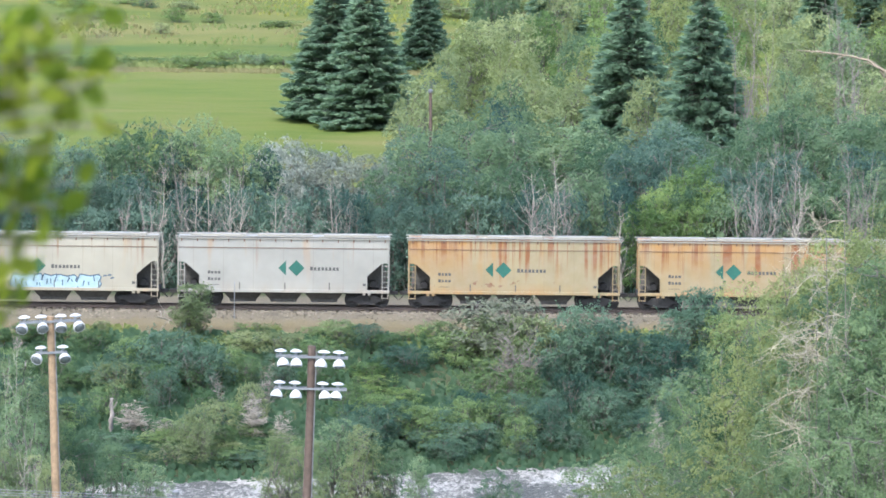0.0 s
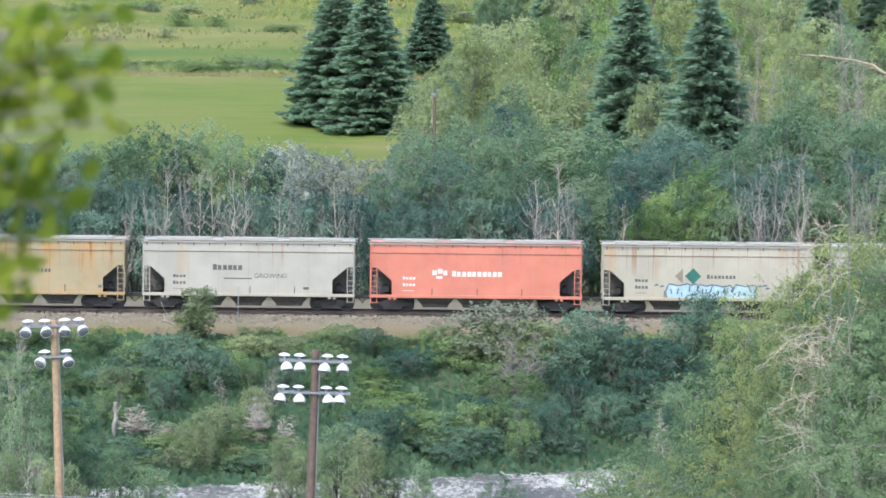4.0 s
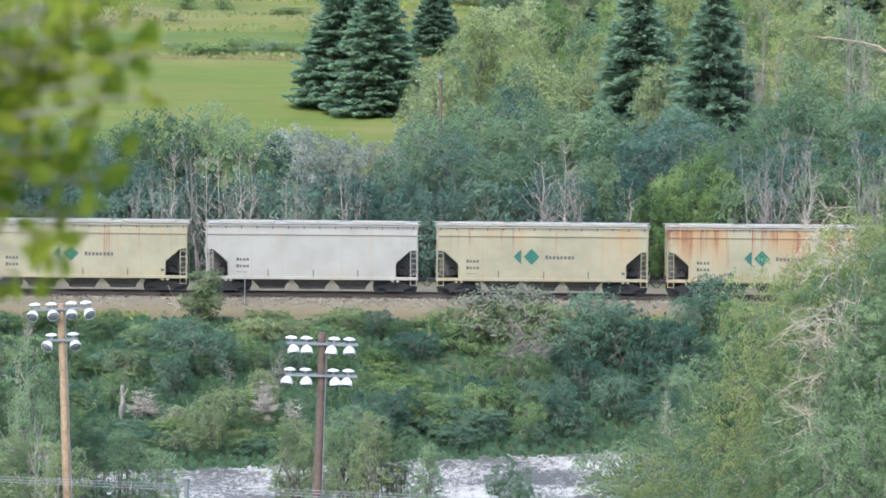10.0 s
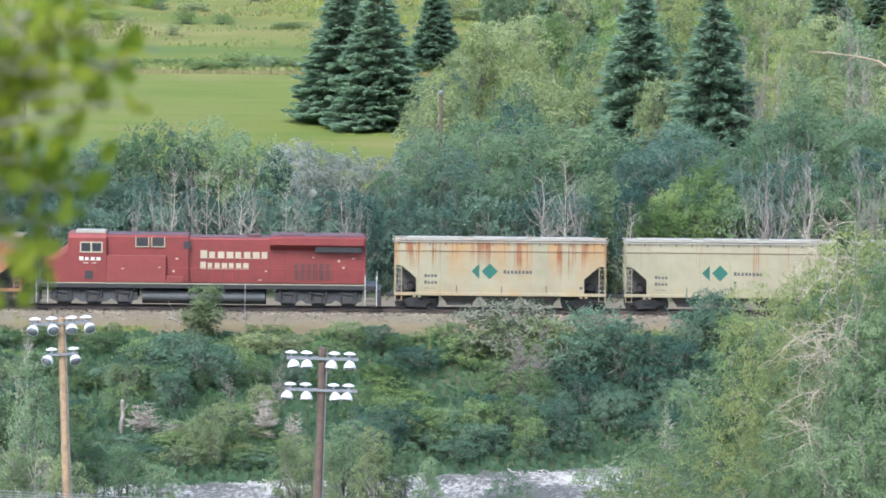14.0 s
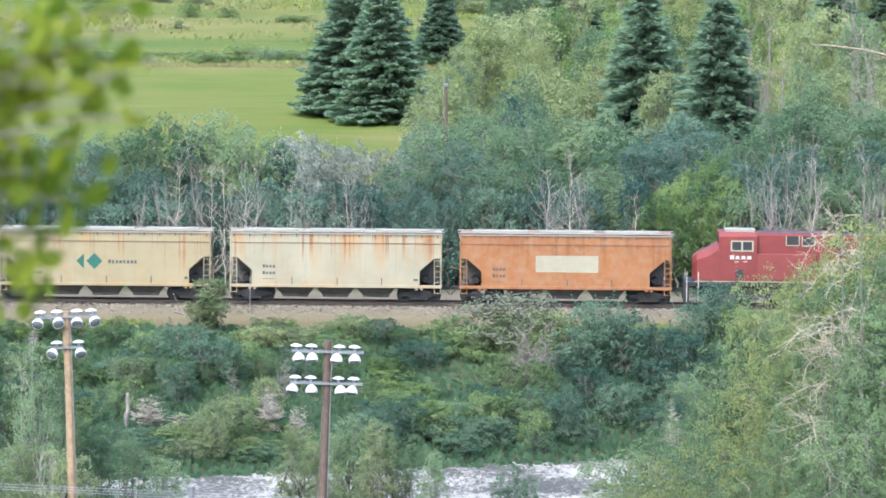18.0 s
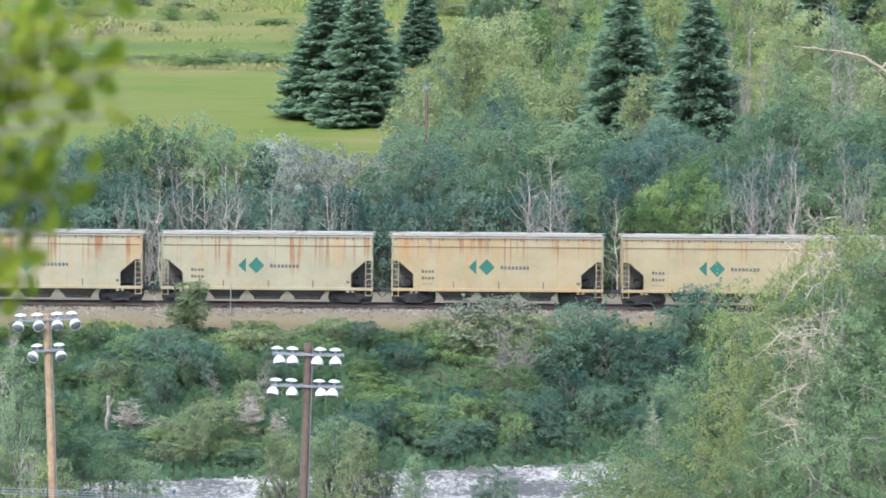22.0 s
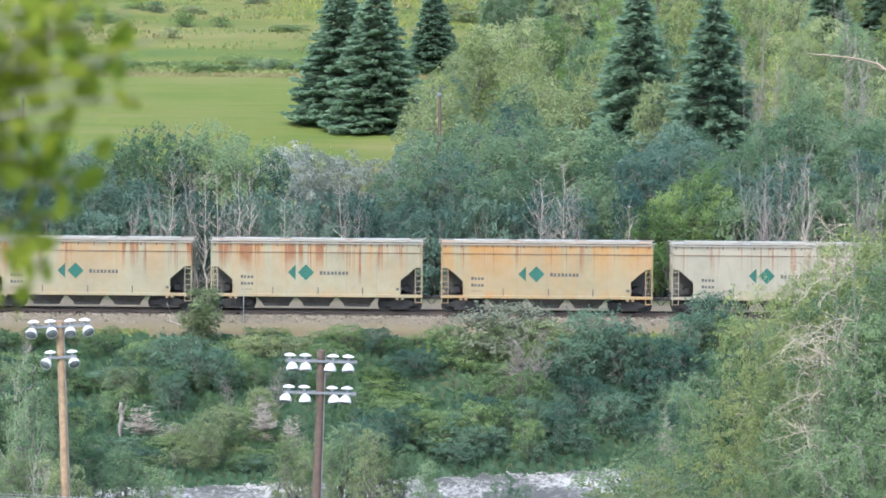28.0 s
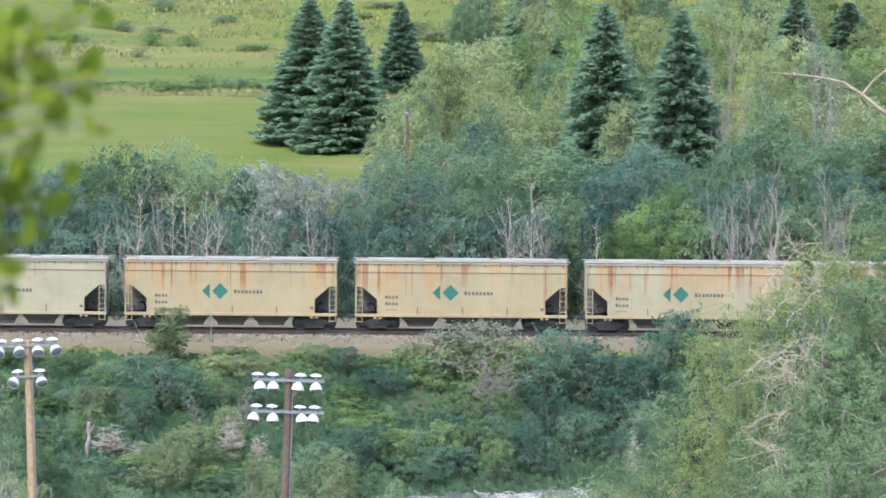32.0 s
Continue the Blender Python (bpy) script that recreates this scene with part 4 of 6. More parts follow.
# ---- trees and shrubs ----
def crown_leaves(rng, lobes, count, leaf, per=34):
    """Places and facings of leaves gathered in domed tufts over a set of lobes (centre, radii), with gaps between."""
    n = count // per
    size = leaf * 3.2
    area = np.array([r[0] * r[1] + r[1] * r[2] + r[0] * r[2] for c, r in lobes])
    pick = rng.choice(len(lobes), n, p=area / area.sum())
    c = np.array([l[0] for l in lobes])[pick]
    r = np.array([l[1] for l in lobes])[pick]
    d = unit(rng.normal(0, 1, (n, 3)) + np.array([0, 0, 0.25]))
    at = c + d * r * rng.uniform(0.66, 1.08, (n, 1))
    inside = np.zeros(n, bool)
    for cc, rr in lobes:
        inside |= (((at - np.array(cc)) / np.array(rr)) ** 2).sum(1) < 0.52
    keep = ~inside | (rng.random(n) < 0.32)
    at, d = at[keep], d[keep]
    n = len(at)
    up = unit(d * 0.9 + np.array([0, 0, 0.6]) + rng.normal(0, 0.22, (n, 3)))
    u = unit(np.cross(up, rng.normal(0, 1, (n, 3))))
    v = np.cross(up, u)
    k = rng.uniform(0.55, 1.4, (n, 1)) * size
    at, up, u, v, k = (np.repeat(q, per, 0) for q in (at, up, u, v, k))
    m = len(at)
    rho, th = np.sqrt(rng.random((m, 1))), rng.uniform(0, math.tau, (m, 1))
    out = u * np.cos(th) + v * np.sin(th)
    p = at + out * rho * k + up * (rng.normal(0, 0.16, (m, 1)) - 0.5 * rho ** 2) * k
    return p, unit(up + out * rho * 0.7)


def limb(a, b, r0, r1, rng, bend=0.08, n=4):
    a, b = np.array(a, float), np.array(b, float)
    l = np.linalg.norm(b - a)
    out = []
    for k in range(n + 1):
        t = k / n
        p = a + (b - a) * t + rng.normal(0, bend * l * math.sin(t * math.pi) + 1e-9, 3)
        out.append((tuple(p), r0 + (r1 - r0) * t))
    return out


def make_broadleaf(seed, name, height, width, base, lobes, count, leaf, mat, bark, spread=1.0, stems=1):
    """A tree or shrub of trunk, limbs and an uneven crown."""
    rng = np.random.default_rng(seed)
    e = thing(name, pose(0, 0, -500), "", "tree")
    ls = []
    for k in range(lobes):
        h = base + (height - base) * (0.12 + 0.80 * (k + 0.5) / lobes)
        f = math.sqrt(max(0.12, 1 - (((h - base) / (height - base) - 0.42) / 0.66) ** 2))
        a = k * 2.4 + rng.uniform(-0.5, 0.5)
        d = width * 0.5 * f * rng.uniform(0.25, 0.72) * spread
        r = width * rng.uniform(0.13, 0.25) * (0.6 + 0.5 * f)
        ls.append(((math.cos(a) * d, math.sin(a) * d, min(h, height - r * 0.8)), (r, r, r * rng.uniform(0.75, 1.25))))
    p, d = crown_leaves(rng, ls, count, leaf)
    low = p[:, 2] < base * 0.5
    p, d = p[~low], d[~low]
    # leafy shoots that break the outline
    sp, sd = [], []
    for k in range(lobes * 2):
        c, r = ls[int(rng.integers(0, lobes))]
        u = unit(rng.normal(0, 1, 3) + np.array([0, 0, 0.7]))
        a = np.array(c) + u * np.array(r) * 0.9
        l = width * rng.uniform(0.05, 0.17)
        u = unit(u + np.array([0, 0, 0.8]) + rng.normal(0, 0.3, 3))
        for t in np.linspace(0, 1, 9):
            for j in range(2):
                sp.append(a + u * l * t + rng.normal(0, leaf * 0.45 * (1.2 - t), 3))
                sd.append(u)
    p, d = np.concatenate([p, np.array(sp)]), np.concatenate([d, np.array(sd)])
    q = leaves(rng, p, d, leaf, leaf * 0.72, 0.33)
    part("crown", quads_mesh("crown", q, mat), None, e)
    paths = []
    for s in range(stems):
        off = np.array([rng.normal(0, 0.12), rng.normal(0, 0.12), 0]) * (stems > 1) * width * 0.5
        top = np.array([off[0] * 2, off[1] * 2, height * 0.86])
        paths.append(limb(off + np.array([0, 0, -0.6]), top, 0.018 * height / stems ** 0.5 + 0.03, 0.015, rng, 0.03, 7))
    for c, r in ls:
        z0 = max(0.2, c[2] * rng.uniform(0.45, 0.7))
        paths.append(limb((0, 0, z0), c, min(0.08, 0.007 * height + 0.01), 0.008, rng, 0.08, 3) if height < 20 else limb((0, 0, z0), c, 0.045, 0.008, rng, 0.03, 4))
        for k in range(2):
            tip = np.array(c) + unit(rng.normal(0, 1, 3)) * np.array(r) * 1.05
            paths.append(limb(c, tip, min(0.03, 0.01 + 0.002 * height), 0.005, rng, 0.1, 2))
    part("trunk", tube_mesh("trunk", paths, bark), None, e)
    return e


def make_dead(seed, name, height, width, mat, twigs=60, up=0.8, stems=1, low=0.1, bend=0.015, girth=0.75, thick=1.0):
    """A leafless tree: thin stems, upswept branches and twigs."""
    rng = np.random.default_rng(seed)
    e = thing(name, pose(0, 0, -500), "", "tree")
    for s in range(stems):
        sub = []
        lean = rng.normal(0, 0.12 if stems > 1 else 0.04, 2) * height
        h = height * (1.0 if s == 0 else rng.uniform(0.6, 0.95))
        foot = rng.normal(0, 0.12, 2) * (stems > 1)
        trunk = limb((foot[0], foot[1], -0.4), (lean[0], lean[1], h), (0.007 * height + 0.02) * girth / stems ** 0.3, 0.008, rng, bend, 10)
        for k in range(twigs // stems):
            t = rng.uniform(low, 0.98)
            i = min(9, int(t * 10))
            w = t * 10 - i
            p = np.array(trunk[i][0]) * (1 - w) + np.array(trunk[i + 1][0]) * w
            a = rng.uniform(0, math.tau)
            l = width * 0.5 * (1.05 - t * 0.8) * rng.uniform(0.45, 1.1) / stems ** 0.3
            tip = p + np.array([math.cos(a) * l, math.sin(a) * l, l * up * rng.uniform(0.2, 1.3)])
            br = limb(p, tip, (0.016 + 0.016 * (1 - t)) * thick, 0.007 * thick, rng, 0.05, 4)
            sub.append(br)
            for j in range(4):
                q = np.array(br[1 + j % 4][0])
                tip2 = q + unit(rng.normal(0, 0.6, 3) + (tip - p) / max(l, 0.1) * 1.4) * l * rng.uniform(0.2, 0.5)
                sub.append(limb(q, tip2, 0.010 * thick, 0.006 * thick, rng, 0.06, 2))
        stem = part("stem", tube_mesh("stem", [trunk], mat, 6), None, e)
        tagged(part("branchwork", tube_mesh("branchwork", sub, mat, 3), None, stem), kind="stuff")
    return e


def make_snag(seed):
    """A dying poplar: hidden stem, and bleached limbs that sweep out to one side of its top, set with twigs."""
    rng = np.random.default_rng(seed)
    e = thing("bare_tree", pose(0, 0, -500), "", "tree")
    trunk = limb((0, 0, -0.5), (-0.4, 0, 24), 0.08, 0.012, rng, 0.004, 12)
    part("stem", tube_mesh("stem", [trunk], BARK, 6), None, e)
    for j in range(15):
        z = 24 * rng.uniform(0.82, 1.0)
        a = math.pi + rng.normal(0, 0.75)
        rise = rng.uniform(-0.15, 0.85)
        l = rng.uniform(0.8, 2.1)
        p, d = np.array([-0.4 * z / 24, 0, z]), unit(np.array([math.cos(a), math.sin(a) - 0.5, rise]))
        path, at = [], p
        curl = rng.normal(0, 0.13, 3) + np.array([0, 0, 0.04])
        for i in range(8):
            path.append((tuple(at), 0.012 * (1 - i / 8) + 0.004))
            d = unit(d + curl + rng.normal(0, 0.06, 3))
            at = at + d * l / 7
        b = part("bare_limb", tube_mesh("bare_limb", [path], BARK_SNAG, 5), None, e)
        twigs = []
        for i in range(20):
            k = int(rng.integers(1, 8))
            q = np.array(path[k][0])
            way = unit(q - np.array(path[k - 1][0]) + rng.normal(0, 0.22, 3))
            twigs.append(limb(q, q + way * l * rng.uniform(0.12, 0.38), 0.007, 0.004, rng, 0.06, 3))
        tagged(part("branchwork", tube_mesh("branchwork", twigs, BARK_SNAG, 3), None, b), kind="stuff")
    return e


def make_spruce(seed, height, width):
    """A spruce: whorls of drooping boughs set with needle sprays."""
    rng = np.random.default_rng(seed)
    e = thing("spruce_tree", pose(0, 0, -500), "", "tree")
    cs, ns, paths, ax = [], [], [limb((0, 0, -0.5), (0, 0, height), 0.016 * height, 0.02, rng, 0.002, 6)], []
    z = 0.45
    while z < height - 0.25:
        t = z / height
        reach = width * 0.5 * (1 - t) ** 0.80 * (1.0 if t > 0.06 else 0.85)
        n = int(5 + 6 * (1 - t))
        a0 = rng.uniform(0, math.tau)
        for k in range(n):
            a = a0 + k * math.tau / n + rng.normal(0, 0.16)
            l = reach * rng.uniform(0.66, 1.16) + 0.15
            foot = z + rng.normal(0, 0.20) + 0.30 * (1 - t)
            d = np.array([math.cos(a), math.sin(a), 0])
            across = np.array([-d[1], d[0], 0])
            steps = max(7, int(l * l * 8 + l * 12))
            for j in range(steps):
                s = math.sqrt((j + 0.7) / steps)
                w = (0.10 + 0.34 * l * s * (1.25 - s)) * rng.uniform(-1, 1)
                drop = -0.34 * l * s + 0.24 * l * s * s - 0.20 * abs(w) + rng.normal(0, 0.09)
                cs.append(d * l * s + across * w + np.array([0, 0, foot + drop]))
                ns.append(np.array([0, 0, 0.75]) + d * 1.0 + across * w * 0.8)
                ax.append(d + across * w * 2.2 + np.array([0, 0, -0.22 + 0.25 * s]))
            paths.append([((0, 0, foot), 0.03), (tuple(d * l * 0.9 + np.array([0, 0, foot - 0.12 * l])), 0.01)])
        z += 0.13 + 0.09 * (1 - t)
    cs, ns, ax = np.array(cs), np.array(ns), unit(np.array(ax))
    n = len(cs)
    nor = unit(ns + rng.normal(0, 0.5, (n, 3)))
    si = unit(np.cross(nor, ax))
    k = rng.uniform(0.7, 1.3, (n, 1))
    l, w = ax * 0.21 * k, si * 0.085 * k
    hang = np.array([0, 0, -0.05]) * k
    q = np.stack([cs - l, cs + w + hang, cs + l + hang * 0.5, cs - w + hang], 1)
    part("crown", quads_mesh("crown", q, NEEDLES), None, e)
    part("trunk", tube_mesh("trunk", paths, BARK, 4), None, e)
    return e


PROTO = {}


def protos():
    for k in range(4):
        PROTO["tree", k] = make_broadleaf(10 + k, "broadleaf_tree", 10, 6.2, 0.8, 22 + 2 * k, 15000, 0.150, LEAF_MID, BARK)
        PROTO["far", k] = make_broadleaf(15 + k, "broadleaf_tree", 10, 6.2, 1.2, 20 + 2 * k, 9000, 0.200, LEAF_MID, BARK)
        PROTO["bush", k] = make_broadleaf(20 + k, "shrub", 3.0, 4.0, 0.1, 15 + k, 5400, 0.115, LEAF_MID, BARK, stems=4)
    for k in range(3):
        PROTO["near", k] = make_broadleaf(30 + k, "poplar_tree", 24, 8.0, 11.0, 36 + 3 * k, 60000, 0.085, LEAF_NEAR, BARK, spread=1.15)
        PROTO["slender", k] = make_broadleaf(130 + k, "poplar_tree", 24, 4.4, 12.0, 40, 34000, 0.085, LEAF_NEAR, BARK)
        PROTO["slim", k] = make_broadleaf(140 + k, "broadleaf_tree", 14, 3.4, 3.0, 34, 24000, 0.080, LEAF_MID, BARK, stems=2)
        PROTO["dead", k] = make_dead(40 + k, "dead_tree", 8.0, 4.0, BARK_DEAD, 66, 1.9, 3, 0.05, 0.012, 0.9)
        PROTO["thin", k] = make_dead(50 + k, "bare_tree", 8.0, 4.2, BARK_PALE, 34, 1.2, 1, 0.15, 0.012, 1.2)
        PROTO["snag", k] = make_snag(90 + k)
        PROTO["spruce", k] = make_spruce(60 + k, 14, 7.4)
    for k in range(2):
        PROTO["deadbush", k] = make_dead(70 + k, "dead_shrub", 3.0, 4.2, BARK_DEAD, 100, 0.6, 5)
        PROTO["drybrush", k] = make_dead(170 + k, "dead_shrub", 3.0, 4.2, BARK_PALE, 170, 0.3, 6, 0.05, 0.03, 0.9, 1.7)
        PROTO["sapling", k] = make_broadleaf(80 + k, "sapling", 4.2, 2.4, 0.2, 12, 5200, 0.11, LEAF_MID, BARK, stems=2)


protos()
used = set()
plant_rng = random.Random(77)
SIZE = {"tree": (10, 6.2), "far": (10, 6.2), "bush": (3.0, 4.0), "near": (24, 8.0), "slender": (24, 4.4), "slim": (14, 3.4), "dead": (8, 4), "thin": (8, 4.2), "snag": (24, 6.0), "spruce": (14, 6.9), "deadbush": (3, 4.2), "drybrush": (3, 4.2), "sapling": (4.2, 2.4)}
LABEL = {
    "tree": "green broadleaf tree in the valley thicket", "far": "green broadleaf tree in the wood beside the field", "bush": "dense green shrub on the river bank", "near": "tall pale-green poplar on the near slope", "slender": "tall pale-green poplar on the near slope", "slim": "slim green tree on the river flat",
    "dead": "bare grey dead tree among the shrubs", "thin": "slender bleached bare tree", "snag": "bleached bare poplar top among green crowns", "spruce": "tall blue-green spruce at the field's edge",
    "deadbush": "leafless grey shrub on the bank", "drybrush": "pale dry brushwood heaped on the bank", "sapling": "thin leafy sapling beside the railway"}
TONE = {
    "mid": (LEAF_MID, ""), "dark": (LEAF_DARK, "dark-green"), "light": (LEAF_LIGHT, "bright fresh-green"), "olive": (LEAF_OLIVE, "olive-green"),
    "silver": (LEAF_SILVER, "silver-leaved"), "dusty": (LEAF_DUSTY, "dusty grey-brown"), "near": (LEAF_NEAR, ""), "pale": (LEAF_NEAR_PALE, "pale yellowish-green"), "": (None, "")}


def plant(kind, x, y, height, width, tone=""):
    """Sets one tree or shrub on the ground."""
    ks = [k for k in PROTO if k[0] == kind]
    key = plant_rng.choice(ks)
    h, w = SIZE[kind]
    m = pose(x, y, float(ground_z(x, y)) - 0.05, 0, 0, plant_rng.uniform(0, 360) if kind != "snag" else plant_rng.uniform(-25, 25)) @ Matrix.Diagonal((width / w, width / w, height / h, 1))
    if key in used:
        e = copy_thing(PROTO[key], m)
        e.matrix_basis = m
    else:
        e = PROTO[key]
        e.matrix_basis = m
        used.add(key)
    mat, word = TONE[tone]
    # shrubs nearer than the railway take the leaf copies with less haze blue
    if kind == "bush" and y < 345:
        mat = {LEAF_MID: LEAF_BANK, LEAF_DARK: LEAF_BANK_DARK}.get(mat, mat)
    text = LABEL[kind]
    if kind == "bush" and y > 345:
        text = text.replace("on the river bank", "in the hillside meadow" if y > 560 else "behind the railway")
    if word:
        text = word + " " + text.split(" ", 1)[1] if kind in ("tree", "far", "bush", "near", "slender", "slim") and tone not in ("mid",) else text
        text = text.replace("green shrub", "shrub") if tone in ("silver", "dusty") else text
    tagged(e, text, "shrub" if kind in ("bush", "deadbush", "drybrush") else "tree")
    if mat:
        for o in e.children:
            if o.name.startswith("crown"):
                o.material_slots[0].link = "OBJECT"
                o.material_slots[0].material = mat
    return e


# the thicket behind the railway
plant("tree", -34.7, 377.0, 9.3, 8.0, "dark")
plant("tree", -31.8, 374.0, 9.9, 7.4, "mid")
plant("tree", -29.7, 377.0, 9.9, 6.9, "dark")
plant("tree", -27.4, 377.0, 9.8, 6.9, "mid")
plant("tree", -25.0, 375.0, 9.6, 6.3, "dark")
plant("tree", -22.9, 378.0, 10.0, 7.5, "mid")
plant("tree", -20.2, 376.0, 10.9, 5.7, "mid")
plant("tree", -18.4, 377.0, 10.0, 5.2, "dark")
plant("tree", -16.5, 377.0, 11.1, 6.3, "mid")
plant("tree", -14.1, 375.0, 10.4, 6.3, "mid")
plant("tree", -12.6, 377.0, 9.1, 5.2, "dark")
plant("tree", -24.0, 372.0, 7.9, 5.7, "dark")
plant("tree", -20.9, 371.0, 8.0, 5.1, "dark")
plant("tree", -27.4, 372.0, 7.5, 6.2, "dark")
plant("tree", -30.5, 372.0, 7.5, 6.2, "dark")
plant("tree", -11.6, 386.0, 9.2, 5.6, "silver")
plant("tree", -9.7, 390.0, 8.5, 5.3, "silver")
plant("tree", -7.7, 388.0, 8.4, 5.9, "silver")
plant("tree", -5.7, 386.0, 7.9, 5.3, "silver")
plant("tree", -4.1, 388.0, 7.6, 4.1, "silver")
# low row given dark leaves to stand for the shade between the bare trees
plant("bush", -34.3, 369.4, 5.9, 5.8, "dark")
plant("bush", -32.8, 369.8, 6.4, 5.2, "dark")
plant("bush", -30.3, 367.7, 6.5, 5.0, "dark")
plant("bush", -28.1, 368.2, 6.0, 4.3, "dark")
plant("bush", -25.9, 367.4, 5.9, 5.1, "dark")
plant("bush", -23.8, 367.0, 5.6, 5.4, "dark")
plant("bush", -20.9, 369.9, 6.9, 5.0, "dark")
plant("bush", -19.4, 367.6, 5.6, 5.8, "dark")
plant("bush", -17.1, 367.5, 6.8, 4.2, "dark")
plant("bush", -14.9, 368.8, 5.9, 5.1, "dark")
plant("bush", -13.0, 367.9, 6.9, 5.3, "dark")
plant("bush", -10.3, 367.2, 6.2, 5.8, "dark")
plant("bush", -7.7, 368.2, 6.9, 5.0, "dark")
plant("bush", -6.1, 367.0, 6.5, 4.0, "dark")
plant("bush", -3.7, 367.4, 5.8, 4.4, "dark")
plant("dead", -19.2, 363.5, 9.2, 3.7)
plant("dead", -16.9, 365.5, 10.1, 3.2)
plant("thin", -16.1, 363.5, 8.2, 3.2)
plant("thin", -15.3, 363.5, 8.2, 3.2)
plant("dead", -14.7, 363.1, 7.5, 2.7)
plant("thin", -14.0, 364.5, 8.4, 3.8)
plant("thin", -13.1, 363.5, 8.0, 3.2)
plant("thin", -18.3, 363.0, 8.0, 3.2)
plant("dead", -21.2, 363.0, 7.0, 3.2)
plant("thin", -10.9, 363.0, 7.0, 3.2)
plant("dead", -10.5, 364.5, 7.1, 3.2)
plant("dead", -6.5, 364.5, 7.5, 3.2)
plant("thin", -7.2, 362.7, 7.5, 3.7)
# the wood on the right of the field
plant("tree", -3.2, 373.0, 8.6, 6.3, "mid")
plant("tree", -1.5, 376.0, 10.7, 7.4, "mid")
plant("tree", -3.6, 371.0, 7.4, 5.1, "dark")
plant("tree", 1.8, 392.0, 10.7, 9.0, "mid")
plant("tree", 0.2, 373.0, 9.5, 6.3, "dark")
plant("tree", 3.8, 384.0, 10.5, 8.2, "mid")
plant("tree", 2.9, 371.0, 8.2, 6.2, "mid")
plant("tree", 7.0, 392.0, 9.9, 9.0, "mid")
plant("tree", 5.6, 375.0, 8.7, 6.3, "mid")
plant("tree", 9.4, 390.0, 10.3, 8.9, "mid")
plant("tree", 11.1, 380.0, 9.7, 7.5, "mid")
plant("tree", 9.7, 371.0, 8.3, 6.2, "mid")
plant("tree", 13.2, 376.0, 9.9, 6.9, "dark")
plant("tree", 15.9, 384.0, 10.4, 9.4, "dark")
plant("tree", 18.1, 373.0, 8.6, 6.8, "dark")
plant("tree", 20.2, 378.0, 10.3, 7.5, "mid")
plant("tree", 23.1, 388.0, 11.0, 8.3, "mid")
plant("tree", 26.0, 390.0, 11.3, 8.3, "mid")
plant("tree", 28.0, 384.0, 11.3, 8.2, "mid")
plant("tree", 30.6, 388.0, 11.7, 8.9, "mid")
plant("tree", 33.2, 386.0, 11.2, 8.8, "mid")
plant("tree", 35.6, 386.0, 11.3, 8.8, "mid")
plant("tree", 23.0, 373.0, 9.4, 6.8, "dark")
plant("tree", 28.5, 375.0, 9.7, 7.4, "dark")
plant("tree", 26.3, 371.0, 8.4, 6.2, "mid")
plant("tree", 19.9, 371.0, 8.0, 6.2, "dark")
plant("tree", 30.8, 371.0, 8.8, 7.3, "mid")
plant("tree", 13.0, 367.5, 6.4, 3.6, "light")
plant("tree", 14.3, 369.0, 7.4, 3.9, "light")
plant("tree", 15.9, 370.5, 8.5, 4.0, "light")
plant("tree", 17.4, 372.0, 9.3, 4.3, "light")
plant("tree", 18.0, 369.5, 7.7, 3.8, "light")
plant("tree", 16.2, 367.4, 6.4, 4.2, "light")
plant("tree", 14.4, 366.8, 5.7, 3.7, "light")
plant("tree", 25.0, 368.0, 7.5, 7.0, "mid")
plant("bush", -2.3, 368.0, 5.3, 5.9, "dark")
plant("bush", -0.8, 367.9, 5.8, 5.6, "dark")
plant("bush", 2.0, 368.5, 6.6, 5.5, "dark")
plant("bush", 4.3, 368.2, 6.2, 4.5, "dark")
plant("bush", 5.7, 369.0, 6.8, 4.3, "dark")
plant("bush", 8.2, 367.6, 6.7, 6.0, "dark")
plant("bush", 10.5, 369.4, 6.0, 4.2, "mid")
plant("bush", 11.9, 368.3, 7.3, 4.3, "dark")
plant("bush", 14.5, 368.4, 5.4, 5.0, "mid")
plant("bush", 16.2, 368.2, 6.8, 4.3, "mid")
plant("bush", 18.6, 367.5, 6.4, 5.9, "mid")
plant("bush", 20.0, 368.5, 6.4, 5.1, "dark")
plant("bush", 22.3, 369.3, 5.8, 5.5, "dark")
plant("bush", 24.8, 369.1, 6.7, 4.6, "mid")
plant("bush", 26.3, 369.1, 5.5, 6.0, "mid")
plant("bush", 28.6, 367.0, 6.4, 5.1, "mid")
plant("bush", 30.4, 367.9, 7.0, 5.0, "mid")
plant("bush", 32.6, 369.2, 6.2, 5.7, "mid")
plant("thin", 6.0, 363.1, 8.2, 4.8)
plant("dead", 6.3, 362.9, 7.9, 4.3)
plant("thin", 7.4, 363.5, 9.2, 3.2)
plant("dead", 8.4, 364.5, 9.6, 3.8)
plant("dead", 20.2, 363.5, 9.3, 4.8)
plant("dead", 21.0, 364.5, 10.2, 4.3)
plant("dead", 22.9, 365.5, 11.0, 4.3)
plant("thin", 23.2, 363.1, 9.0, 3.7)
plant("dead", 27.0, 364.5, 9.7, 4.3)
plant("dead", 27.6, 363.5, 8.6, 3.7)
plant("thin", 11.7, 362.9, 6.5, 3.2)
plant("dead", 20.6, 363.1, 7.8, 4.8)
